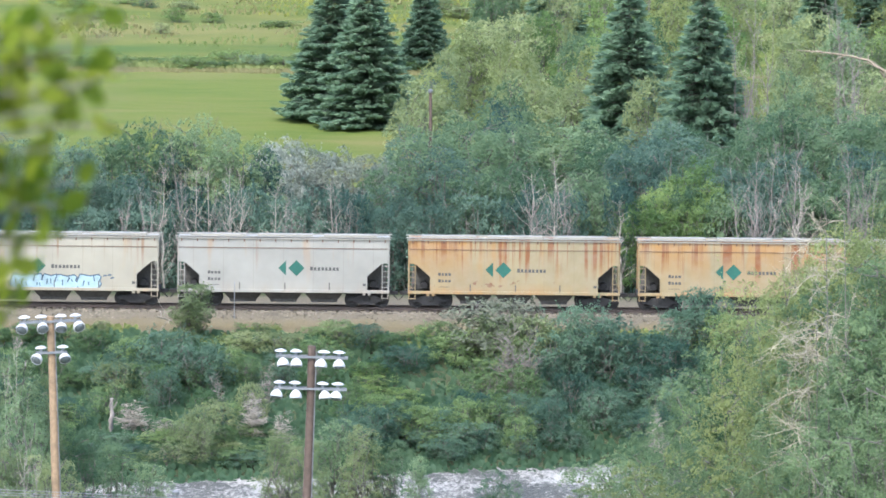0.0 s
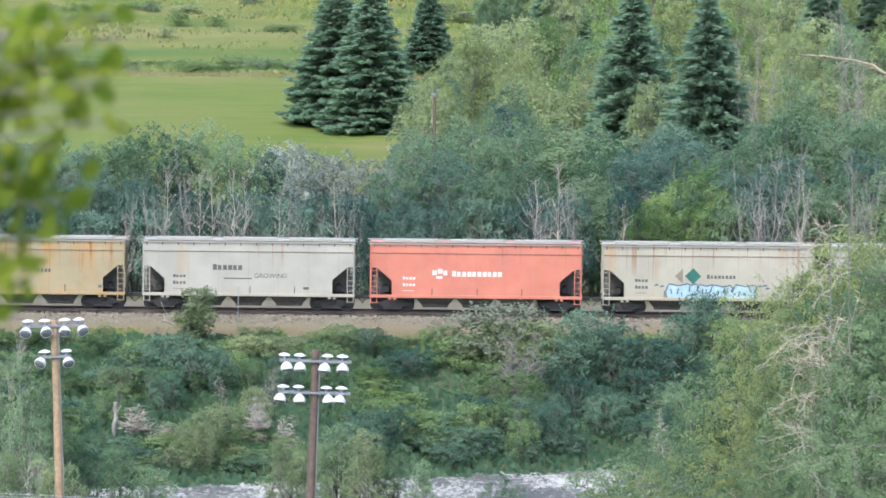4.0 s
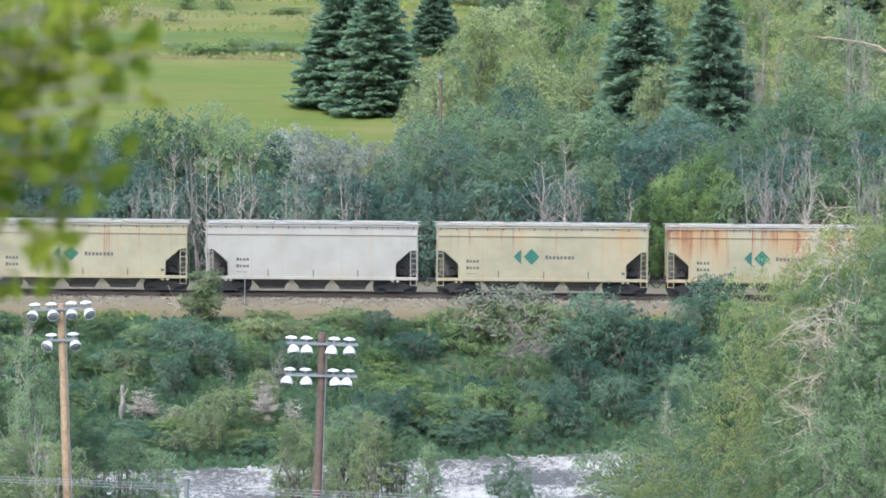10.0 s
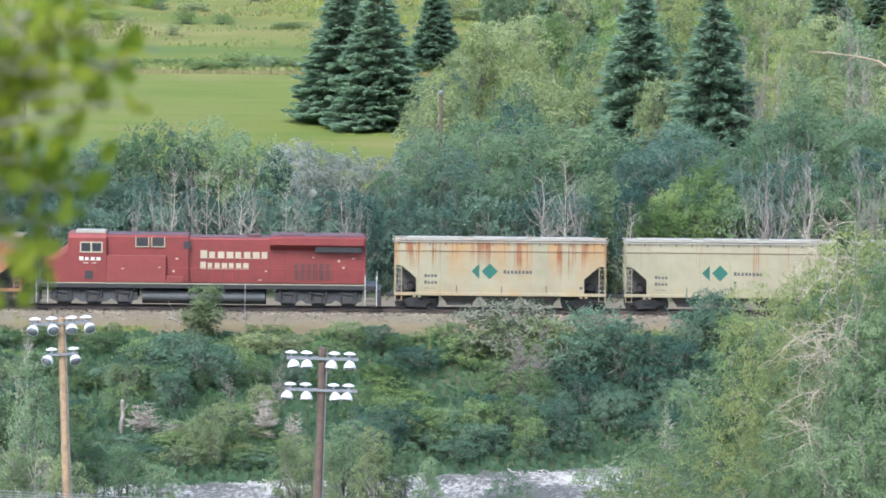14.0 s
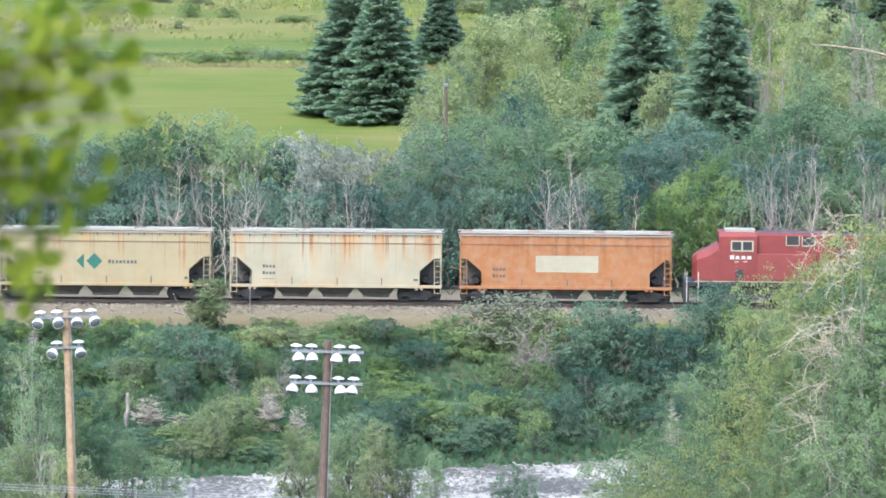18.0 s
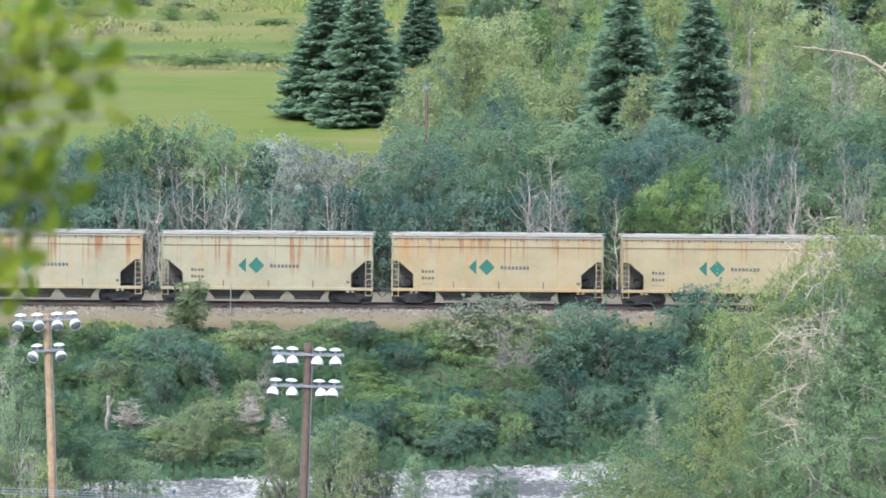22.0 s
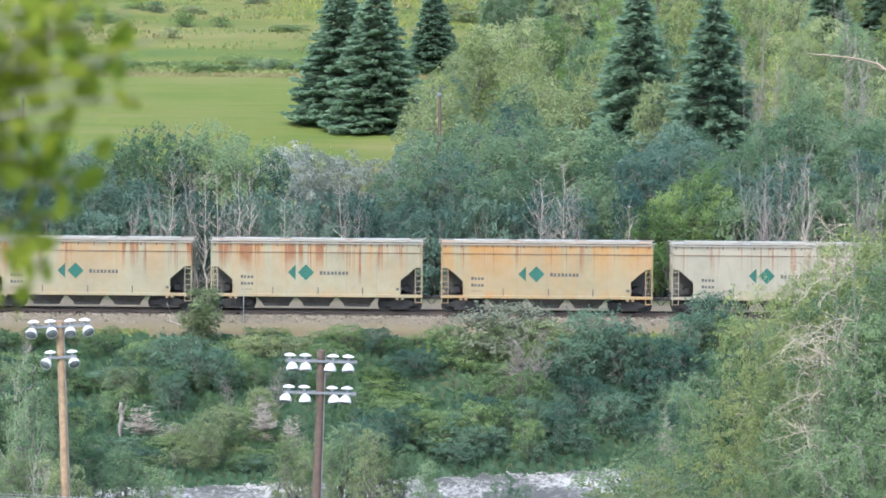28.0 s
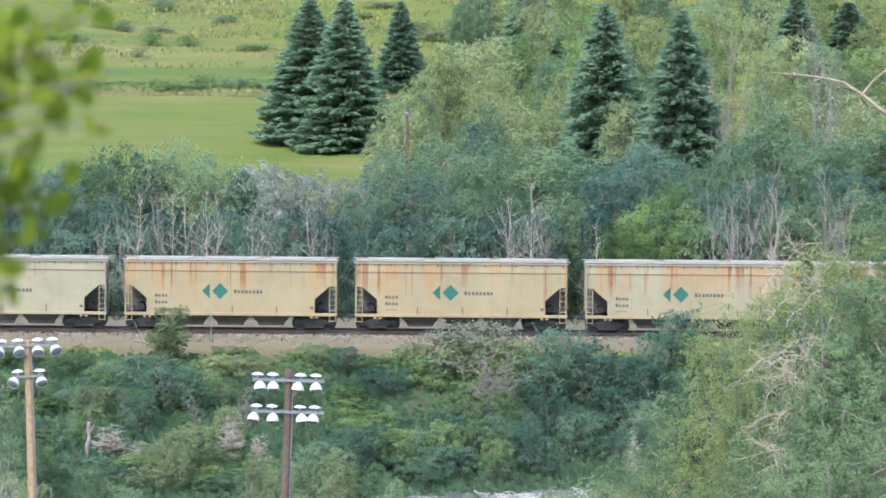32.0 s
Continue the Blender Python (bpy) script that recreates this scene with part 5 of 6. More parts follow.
# further rows of the wood
plant("far", -2.0, 396.1, 8.7, 6.7, "dark")
plant("far", 4.1, 398.4, 10.5, 6.2, "dark")
plant("far", 11.1, 396.5, 9.3, 6.3, "mid")
plant("far", 17.4, 404.4, 9.0, 5.1, "mid")
plant("far", 23.2, 409.1, 9.2, 5.2, "mid")
plant("far", 30.4, 400.5, 9.9, 5.8, "mid")
plant("far", 36.8, 397.3, 8.7, 7.0, "mid")
plant("far", -1.7, 431.4, 9.7, 6.9, "olive")
plant("far", 4.8, 425.9, 10.1, 5.7, "mid")
plant("far", 10.1, 433.2, 10.0, 6.8, "olive")
plant("far", 15.7, 424.4, 10.9, 5.3, "olive")
plant("far", 21.3, 433.4, 9.9, 6.3, "mid")
plant("far", 26.7, 422.9, 11.2, 5.7, "mid")
plant("far", 33.8, 427.3, 10.1, 7.0, "olive")
plant("far", 39.4, 424.9, 9.8, 6.1, "mid")
plant("far", -0.9, 451.7, 9.7, 5.6, "pale")
plant("far", 6.4, 441.4, 10.0, 7.1, "olive")
plant("far", 11.8, 449.6, 11.3, 5.3, "pale")
plant("far", 18.0, 441.7, 9.8, 5.3, "olive")
plant("far", 23.6, 445.9, 9.9, 7.1, "pale")
plant("far", 30.3, 456.2, 9.2, 6.6, "olive")
plant("far", 35.6, 450.3, 10.0, 6.9, "olive")
plant("far", 42.6, 454.7, 11.2, 5.7, "mid")
plant("far", 0.3, 479.2, 9.5, 5.1, "olive")
plant("far", 5.7, 468.4, 10.5, 5.0, "pale")
plant("far", 11.8, 482.0, 10.6, 6.2, "mid")
plant("far", 16.2, 476.7, 10.8, 6.5, "olive")
plant("far", 23.5, 474.6, 10.4, 6.5, "olive")
plant("far", 30.0, 480.9, 11.2, 5.1, "olive")
plant("far", 36.9, 476.5, 10.6, 6.4, "olive")
plant("far", 42.7, 474.6, 9.4, 6.2, "pale")
plant("far", 2.4, 503.7, 9.5, 6.2, "pale")
plant("far", 6.9, 510.8, 10.7, 6.7, "olive")
plant("far", 13.3, 503.7, 8.6, 5.2, "light")
plant("far", 18.9, 511.2, 10.0, 5.5, "mid")
plant("far", 25.2, 512.1, 11.4, 7.2, "light")
plant("far", 31.7, 507.0, 9.8, 5.9, "pale")
plant("far", 36.6, 506.0, 10.4, 6.5, "mid")
plant("far", 43.2, 506.4, 9.3, 6.6, "pale")
plant("far", 3.6, 527.6, 8.9, 6.5, "olive")
plant("far", 9.4, 532.7, 9.6, 5.1, "light")
plant("far", 15.9, 538.2, 9.0, 5.6, "light")
plant("far", 23.1, 530.7, 10.1, 6.2, "pale")
plant("far", 28.3, 543.6, 10.8, 6.8, "pale")
plant("far", 35.2, 529.2, 9.9, 6.6, "olive")
plant("far", 41.6, 526.6, 8.8, 6.9, "light")
plant("far", 47.5, 541.8, 9.9, 6.1, "olive")
plant("far", 5.0, 570.8, 10.9, 5.8, "mid")
plant("far", 11.9, 573.3, 11.3, 5.5, "olive")
plant("far", 16.7, 569.8, 11.4, 5.5, "light")
plant("far", 23.1, 566.2, 9.6, 7.0, "pale")
plant("far", 29.6, 563.5, 10.9, 6.8, "olive")
plant("far", 36.0, 578.3, 10.9, 5.8, "olive")
plant("far", 40.5, 574.3, 11.5, 5.9, "pale")
plant("far", 45.2, 564.5, 8.6, 6.1, "pale")
plant("far", 52.4, 561.0, 10.5, 6.0, "olive")
plant("far", 6.6, 606.8, 8.9, 6.0, "olive")
plant("far", 11.5, 607.7, 9.0, 5.8, "mid")
plant("far", 18.6, 603.0, 7.5, 6.8, "olive")
plant("far", 25.2, 609.7, 9.0, 5.1, "mid")
plant("far", 32.3, 613.4, 8.1, 6.5, "mid")
plant("far", 38.1, 615.1, 9.8, 5.7, "mid")
plant("far", 43.9, 601.6, 7.7, 6.6, "pale")
plant("far", 50.0, 608.2, 9.0, 7.1, "pale")
plant("far", 55.5, 607.5, 7.9, 5.1, "olive")
plant("far", 8.0, 649.2, 8.4, 5.5, "pale")
plant("far", 12.6, 663.6, 8.8, 5.0, "light")
plant("far", 17.2, 649.1, 9.3, 5.1, "olive")
plant("far", 24.1, 652.3, 9.5, 5.2, "pale")
plant("far", 28.7, 647.7, 9.7, 6.0, "olive")
plant("far", 35.1, 653.2, 8.9, 5.1, "olive")
plant("far", 40.3, 657.5, 8.2, 6.9, "olive")
plant("far", 47.5, 655.2, 7.6, 5.9, "light")
plant("far", 53.5, 660.2, 7.3, 5.2, "olive")
plant("far", 60.8, 661.4, 7.5, 5.5, "mid")
plant("far", 10.4, 698.6, 8.6, 6.7, "olive")
plant("far", 16.3, 707.4, 7.4, 5.7, "mid")
plant("far", 22.1, 701.0, 9.5, 5.3, "pale")
plant("far", 27.9, 705.7, 9.3, 5.7, "olive")
plant("far", 32.7, 703.5, 7.2, 6.8, "pale")
plant("far", 40.0, 692.1, 9.0, 6.5, "olive")
plant("far", 44.6, 706.9, 7.6, 6.9, "olive")
plant("far", 49.2, 704.5, 9.3, 6.2, "olive")
plant("far", 56.2, 701.3, 9.0, 6.0, "pale")
plant("far", 63.1, 704.1, 9.0, 6.5, "mid")
# spruces
plant("spruce", -10.2, 518.0, 13.8, 10.0)
plant("spruce", -6.9, 510.0, 14.2, 9.4)
plant("spruce", -1.9, 585.0, 10.0, 6.1)
plant("spruce", 12.2, 600.0, 11.2, 9.4)
plant("spruce", 14.4, 430.0, 18.5, 10.2)
plant("spruce", 19.4, 413.0, 18.6, 10.0)
plant("spruce", 37.9, 560.0, 12.7, 8.7)
plant("spruce", 46.4, 600.0, 9.4, 9.4)
plant("tree", -0.7, 470.0, 8.8, 5.0, "dark")
plant("dead", 23.0, 411.0, 17.7, 5.4)
plant("dead", 22.0, 412.0, 16.8, 4.2)
plant("dead", 37.3, 520.0, 12.2, 6.9)
# hedge line and bushes of the meadow
plant("bush", -53.2, 589.4, 1.3, 4.4, "light")
plant("bush", -52.1, 591.1, 1.4, 4.3, "mid")
plant("bush", -49.0, 590.5, 1.4, 4.4, "light")
plant("bush", -46.9, 583.8, 1.0, 7.1, "light")
plant("bush", -45.7, 592.5, 1.2, 5.2, "light")
plant("bush", -43.7, 592.1, 0.7, 7.2, "light")
plant("bush", -41.2, 588.0, 0.8, 5.6, "light")
plant("bush", -38.6, 588.7, 1.1, 7.0, "light")
plant("bush", -36.8, 583.6, 0.8, 6.3, "light")
plant("bush", -34.9, 586.2, 1.4, 4.5, "light")
plant("bush", -32.5, 590.8, 0.7, 7.0, "light")
plant("bush", -30.8, 591.1, 0.7, 4.9, "light")
plant("bush", -28.2, 589.4, 0.7, 6.6, "light")
plant("bush", -26.8, 583.5, 1.4, 6.3, "light")
plant("bush", -24.2, 585.5, 0.8, 6.8, "light")
plant("bush", -22.5, 592.8, 1.4, 6.5, "light")
plant("bush", -19.7, 586.2, 1.5, 5.2, "mid")
plant("bush", -18.2, 588.6, 1.2, 4.8, "mid")
plant("bush", -16.8, 585.4, 1.4, 4.8, "light")
plant("bush", -14.7, 590.1, 1.5, 5.8, "mid")
plant("bush", -12.0, 592.0, 0.9, 7.2, "mid")
plant("bush", -9.2, 586.9, 0.7, 5.9, "light")
plant("bush", -8.0, 584.9, 0.7, 5.8, "light")
plant("bush", -6.0, 586.4, 1.1, 6.1, "mid")
plant("bush", -3.7, 583.5, 1.2, 7.1, "light")
plant("bush", -2.1, 586.7, 0.9, 7.2, "light")
plant("bush", 0.9, 591.3, 1.0, 6.1, "light")
plant("bush", -26.7, 640.2, 0.9, 3.5, "light")
plant("bush", -31.7, 625.5, 1.2, 3.0, "olive")
plant("bush", 0.6, 726.2, 1.1, 2.8, "mid")
plant("bush", -41.7, 641.5, 1.1, 4.9, "light")
plant("bush", -0.3, 652.6, 1.4, 4.8, "olive")
plant("bush", -17.6, 719.0, 1.4, 4.4, "light")
plant("bush", -33.6, 695.2, 1.3, 5.2, "mid")
plant("bush", -30.8, 638.9, 1.6, 3.5, "light")
plant("bush", -55.9, 644.1, 1.3, 4.3, "olive")
plant("bush", -31.6, 678.8, 0.9, 4.9, "mid")
plant("bush", -10.9, 635.1, 1.2, 5.0, "light")
plant("bush", -44.4, 765.3, 1.4, 5.3, "olive")
plant("bush", -0.6, 726.5, 1.5, 5.0, "light")
plant("bush", -45.9, 650.8, 0.9, 3.0, "light")
plant("bush", -22.7, 697.8, 1.1, 4.8, "olive")
plant("bush", -14.6, 777.5, 1.7, 4.4, "light")
plant("bush", -40.6, 759.3, 1.0, 3.5, "olive")
plant("bush", -32.5, 737.3, 1.5, 2.8, "light")
plant("bush", 2.8, 701.9, 0.8, 5.4, "mid")
plant("bush", -47.9, 625.5, 1.1, 3.5, "light")
plant("bush", -31.9, 779.7, 1.4, 2.5, "light")
plant("bush", 7.2, 748.9, 1.0, 3.5, "olive")
plant("bush", -43.0, 707.3, 1.4, 4.9, "light")
plant("bush", -41.1, 680.6, 1.6, 4.1, "light")
plant("bush", -53.4, 787.7, 1.0, 4.7, "olive")
plant("bush", -40.2, 640.8, 1.2, 5.5, "light")
meadow_rng = random.Random(31)
for k in range(34):
    plant("bush", meadow_rng.uniform(-48, 4), meadow_rng.uniform(612, 800), meadow_rng.uniform(0.6, 1.7), meadow_rng.uniform(2.5, 6.5), meadow_rng.choice(("light", "olive", "light", "mid")))
# the bank below the railway
plant("bush", -16.6, 336.5, 3.1, 6.4, "dark")
plant("bush", -14.9, 335.0, 2.8, 5.1, "dark")
plant("bush", -18.4, 337.0, 1.9, 5.1, "dark")
plant("bush", -21.7, 341.0, 1.2, 3.9, "mid")
plant("bush", -25.3, 342.0, 1.3, 4.8, "mid")
plant("bush", -28.4, 341.0, 1.5, 4.8, "mid")
plant("bush", -20.0, 335.0, 1.6, 5.1, "dark")
plant("bush", -22.7, 335.0, 0.9, 5.1, "mid")
plant("bush", -6.4, 342.0, 1.6, 3.9, "mid")
plant("bush", -4.7, 341.5, 1.6, 3.9, "dark")
plant("bush", -3.3, 341.0, 1.2, 3.0, "mid")
plant("bush", -0.1, 341.5, 1.8, 3.5, "mid")
plant("bush", -7.8, 339.0, 1.7, 4.3, "mid")
plant("bush", -9.9, 340.5, 1.4, 4.3, "olive")
plant("bush", -12.0, 341.0, 1.3, 3.9, "olive")
plant("bush", -2.2, 338.5, 1.6, 4.7, "dark")
plant("bush", 1.2, 339.0, 2.1, 5.2, "mid")
plant("bush", 3.7, 340.0, 3.8, 8.2, "dusty")
plant("bush", 5.0, 338.5, 3.4, 5.6, "olive")
plant("bush", 2.8, 338.8, 3.3, 5.2, "olive")
plant("bush", 8.5, 339.0, 3.9, 5.6, "dark")
plant("bush", 9.9, 337.5, 3.7, 5.6, "dark")
plant("bush", 7.1, 337.0, 3.2, 5.1, "dark")
plant("bush", 11.9, 337.5, 3.0, 5.1, "dark")
plant("bush", 15.8, 340.0, 4.6, 4.7, "dark")
plant("bush", 14.7, 339.0, 3.8, 4.7, "dark")
plant("bush", 16.8, 339.0, 3.7, 4.3, "mid")
plant("bush", 13.6, 336.5, 3.2, 5.1, "dark")
plant("bush", 18.9, 339.0, 3.3, 5.6, "mid")
plant("bush", 22.0, 339.0, 3.4, 5.6, "mid")
plant("bush", 25.5, 339.0, 3.4, 5.6, "mid")
plant("bush", 20.5, 332.0, 1.8, 4.1, "mid")
plant("bush", -28.9, 333.3, 2.4, 2.6, "mid")
plant("bush", 3.5, 337.6, 1.4, 4.3, "dark")
plant("bush", -18.0, 334.5, 1.9, 2.8, "dark")
plant("bush", -13.1, 337.3, 1.9, 2.6, "mid")
plant("bush", -20.0, 333.8, 1.9, 3.7, "olive")
plant("bush", 23.4, 335.2, 2.1, 3.0, "mid")
plant("bush", -4.7, 334.4, 0.9, 3.3, "light")
plant("bush", 29.2, 336.0, 1.5, 4.0, "light")
plant("bush", -4.7, 337.6, 0.9, 3.4, "light")
plant("bush", -13.3, 329.5, 1.3, 3.7, "mid")
plant("bush", 15.7, 336.1, 1.4, 3.3, "dark")
plant("bush", 23.3, 337.1, 2.1, 3.9, "mid")
plant("bush", -0.5, 330.1, 1.5, 3.0, "mid")
plant("bush", 24.6, 337.5, 1.3, 4.1, "dark")
plant("bush", -23.4, 320.8, 1.8, 4.0, "mid")
plant("bush", -20.1, 329.1, 2.0, 3.1, "mid")
plant("bush", -22.6, 326.3, 1.8, 3.5, "mid")
plant("bush", 4.7, 337.7, 2.6, 2.9, "mid")
plant("bush", -27.0, 318.3, 1.5, 3.5, "mid")
plant("bush", 11.7, 330.1, 1.8, 3.5, "dark")
plant("bush", 6.4, 336.1, 2.3, 3.0, "dark")
plant("bush", 11.2, 337.1, 2.0, 3.4, "dark")
plant("bush", -22.4, 320.9, 2.0, 3.1, "mid")
plant("bush", 4.7, 334.0, 2.6, 3.1, "mid")
plant("bush", -19.7, 336.8, 2.1, 2.7, "dark")
plant("bush", -16.8, 331.4, 2.5, 3.1, "dark")
plant("bush", 2.9, 336.2, 1.9, 2.7, "mid")
plant("bush", -28.7, 329.3, 1.9, 2.7, "olive")
plant("bush", -23.5, 325.0, 1.8, 3.2, "dark")
plant("bush", 18.2, 333.9, 2.3, 3.1, "mid")
plant("bush", 19.1, 335.0, 1.5, 4.0, "mid")
plant("bush", 11.7, 334.7, 2.5, 4.1, "dark")
plant("bush", 5.3, 333.9, 1.8, 2.8, "mid")
plant("bush", -2.7, 334.2, 0.9, 4.2, "light")
plant("bush", -26.6, 329.8, 1.8, 3.6, "dark")
plant("bush", -3.5, 332.7, 0.9, 2.8, "light")
plant("bush", -25.4, 331.7, 1.4, 3.9, "dark")
plant("bush", -11.5, 330.7, 2.2, 2.7, "olive")
plant("bush", 8.3, 336.7, 1.8, 3.1, "dark")
plant("bush", -2.8, 329.3, 0.9, 4.2, "light")
plant("bush", -2.1, 327.7, 2.5, 3.2, "mid")
plant("bush", 6.4, 333.0, 1.8, 2.7, "dark")
plant("bush", -4.5, 333.1, 0.9, 3.0, "light")
plant("bush", 23.9, 331.4, 1.9, 3.6, "dark")
plant("bush", 23.7, 331.2, 2.0, 3.5, "light")
plant("bush", 26.0, 331.7, 2.2, 3.4, "mid")
plant("bush", 16.6, 336.7, 2.1, 3.0, "mid")
plant("bush", -4.5, 336.0, 0.9, 3.7, "light")
plant("bush", 8.2, 337.6, 2.2, 2.8, "dark")
plant("bush", -23.8, 335.5, 2.4, 3.6, "mid")
plant("bush", -26.7, 337.4, 1.5, 3.2, "mid")
plant("bush", 15.2, 330.8, 2.4, 3.2, "mid")
plant("bush", -12.0, 327.6, 0.8, 3.1, "mid")
plant("bush", -19.0, 337.0, 2.5, 3.5, "mid")
plant("bush", -22.7, 326.7, 1.8, 4.3, "dark")
plant("bush", 2.3, 334.3, 2.0, 4.3, "mid")
plant("bush", 25.9, 333.7, 1.5, 3.0, "dark")
plant("bush", 6.5, 329.7, 2.6, 3.6, "dark")
plant("bush", -3.7, 328.8, 1.9, 4.1, "dark")
plant("bush", -27.2, 335.6, 1.8, 3.7, "dark")
plant("bush", 24.2, 332.6, 2.0, 2.9, "mid")
plant("bush", -26.4, 336.8, 1.7, 3.6, "mid")
plant("bush", 17.3, 335.1, 1.7, 3.9, "mid")
plant("bush", -14.2, 329.3, 2.1, 2.8, "mid")
plant("bush", -17.4, 332.7, 2.3, 3.4, "mid")
plant("bush", -15.3, 325.4, 1.4, 3.4, "mid")
plant("bush", 6.9, 336.7, 2.3, 3.5, "dark")
plant("bush", -12.0, 336.2, 1.8, 2.7, "mid")
plant("bush", 12.6, 331.0, 1.7, 3.7, "dark")
plant("bush", 8.0, 333.6, 2.5, 3.1, "dark")
plant("bush", -9.9, 336.2, 2.0, 3.1, "dark")
plant("bush", -7.7, 334.8, 2.2, 4.0, "mid")
plant("bush", 13.0, 330.0, 1.7, 4.1, "dark")
plant("bush", 9.3, 333.3, 2.2, 3.2, "dark")
plant("bush", 13.4, 334.0, 2.2, 4.0, "dark")
plant("bush", -28.1, 329.5, 1.3, 4.0, "mid")
plant("bush", 15.8, 336.7, 1.6, 2.6, "dark")
plant("bush", 27.5, 335.9, 2.6, 4.1, "mid")
plant("bush", -15.5, 335.1, 1.4, 3.4, "mid")
plant("bush", 21.1, 335.2, 1.6, 3.0, "dark")
plant("bush", -25.6, 336.6, 1.9, 3.2, "mid")
plant("bush", 13.6, 333.0, 2.0, 4.0, "dark")
plant("bush", 16.6, 335.8, 2.0, 2.6, "mid")
plant("bush", -4.4, 331.1, 0.9, 2.8, "light")
plant("bush", -2.6, 331.1, 0.9, 3.5, "light")
plant("bush", -27.9, 333.9, 2.1, 4.1, "olive")
plant("bush", 6.5, 335.4, 1.6, 3.8, "dark")
plant("bush", -3.4, 331.7, 0.9, 3.0, "light")
plant("bush", 1.9, 336.8, 1.6, 2.6, "mid")
plant("bush", -4.2, 329.0, 0.9, 3.3, "light")
plant("bush", 15.6, 330.9, 2.2, 3.0, "dark")
plant("bush", -5.8, 330.6, 2.5, 3.1, "mid")
plant("bush", 1.3, 329.3, 2.4, 3.8, "mid")
plant("bush", 15.3, 337.0, 2.3, 3.3, "dark")
plant("bush", -2.6, 328.5, 2.4, 4.0, "dark")
plant("bush", 0.2, 326.5, 2.0, 4.0, "dark")
plant("bush", -20.3, 321.4, 0.8, 3.3, "dark")
plant("bush", -0.7, 327.7, 2.3, 3.9, "dark")
plant("bush", -27.0, 317.5, 1.8, 2.8, "dark")
plant("bush", -1.0, 327.8, 2.4, 4.4, "mid")
plant("bush", 7.6, 328.2, 1.4, 2.6, "dark")
plant("bush", -0.2, 327.4, 2.4, 3.1, "mid")
plant("bush", -10.7, 327.4, 0.8, 3.7, "mid")
plant("bush", -12.8, 324.3, 0.8, 2.6, "olive")
plant("bush", -16.6, 324.6, 0.8, 3.7, "mid")
plant("bush", -24.3, 320.8, 1.6, 2.8, "mid")
plant("bush", -12.2, 322.9, 0.8, 4.2, "mid")
plant("bush", -3.8, 328.9, 2.5, 4.4, "mid")
plant("bush", 5.6, 331.4, 1.3, 3.6, "dark")
plant("bush", -19.3, 320.2, 0.8, 3.8, "dark")
plant("bush", 9.5, 331.7, 2.4, 4.3, "dark")
plant("bush", -16.3, 325.5, 0.8, 2.8, "mid")
plant("bush", -3.9, 326.5, 2.6, 4.3, "dark")
plant("bush", -1.8, 327.5, 1.3, 4.3, "dark")
plant("bush", -26.3, 322.8, 2.2, 4.5, "mid")
plant("bush", 6.3, 329.3, 1.8, 4.4, "dark")
plant("bush", -14.5, 323.3, 2.4, 3.7, "olive")
plant("bush", -11.9, 322.2, 0.8, 4.5, "dark")
plant("bush", -22.5, 320.0, 2.4, 3.2, "mid")
plant("bush", -11.8, 327.1, 0.8, 2.6, "mid")
plant("bush", 0.2, 325.5, 1.4, 4.1, "dark")
plant("bush", -24.7, 317.0, 2.1, 3.2, "mid")
plant("bush", -26.1, 319.5, 1.4, 3.3, "olive")
plant("bush", 4.4, 330.7, 2.4, 3.0, "dark")
plant("bush", 10.6, 334.0, 1.3, 3.5, "dark")
plant("bush", -13.7, 325.4, 2.5, 4.5, "olive")
plant("bush", -12.4, 323.7, 0.8, 2.9, "olive")
plant("bush", -14.0, 321.3, 2.6, 2.6, "olive")
plant("bush", -15.6, 320.9, 1.4, 4.4, "olive")
plant("bush", -22.9, 319.4, 1.5, 3.0, "olive")
plant("bush", -18.3, 321.9, 0.8, 3.6, "dark")
plant("bush", 2.0, 327.8, 1.7, 3.8, "dark")
plant("bush", 4.6, 326.8, 1.5, 2.7, "dark")
plant("bush", -7.7, 322.7, 1.5, 4.6, "mid")
plant("bush", -19.2, 321.3, 0.8, 2.8, "mid")
plant("bush", -23.4, 321.3, 1.4, 4.4, "dark")
plant("bush", 1.7, 331.5, 2.0, 4.4, "dark")
plant("bush", 2.1, 327.5, 1.4, 3.1, "dark")
plant("bush", -12.8, 322.2, 0.8, 4.3, "mid")
plant("bush", -9.8, 323.2, 0.8, 4.1, "mid")
plant("bush", -13.1, 324.2, 1.6, 2.7, "mid")
plant("bush", -27.1, 317.5, 2.2, 4.4, "mid")
plant("bush", -13.8, 326.5, 1.9, 4.3, "dark")
plant("bush", -5.2, 325.4, 1.7, 3.2, "mid")
plant("bush", -19.5, 323.7, 0.8, 3.5, "dark")
plant("bush", -5.2, 324.6, 2.5, 3.7, "dark")
plant("bush", -18.8, 319.8, 0.8, 3.8, "mid")
plant("bush", 4.4, 327.5, 2.3, 2.9, "mid")
plant("bush", -5.2, 327.9, 2.2, 3.6, "dark")
plant("bush", -3.8, 328.3, 1.3, 3.0, "dark")
plant("bush", 2.8, 330.3, 2.1, 3.9, "mid")
plant("bush", -9.7, 325.1, 0.8, 3.2, "mid")
plant("bush", -4.7, 327.7, 1.6, 3.2, "dark")
plant("bush", 4.8, 330.7, 1.7, 3.0, "mid")
plant("bush", -30.5, 342.6, 0.5, 2.3, "olive")
plant("bush", -29.0, 343.2, 0.7, 1.5, "mid")
plant("bush", -26.4, 342.0, 0.6, 2.0, "light")
plant("bush", -25.1, 342.8, 0.5, 1.6, "light")
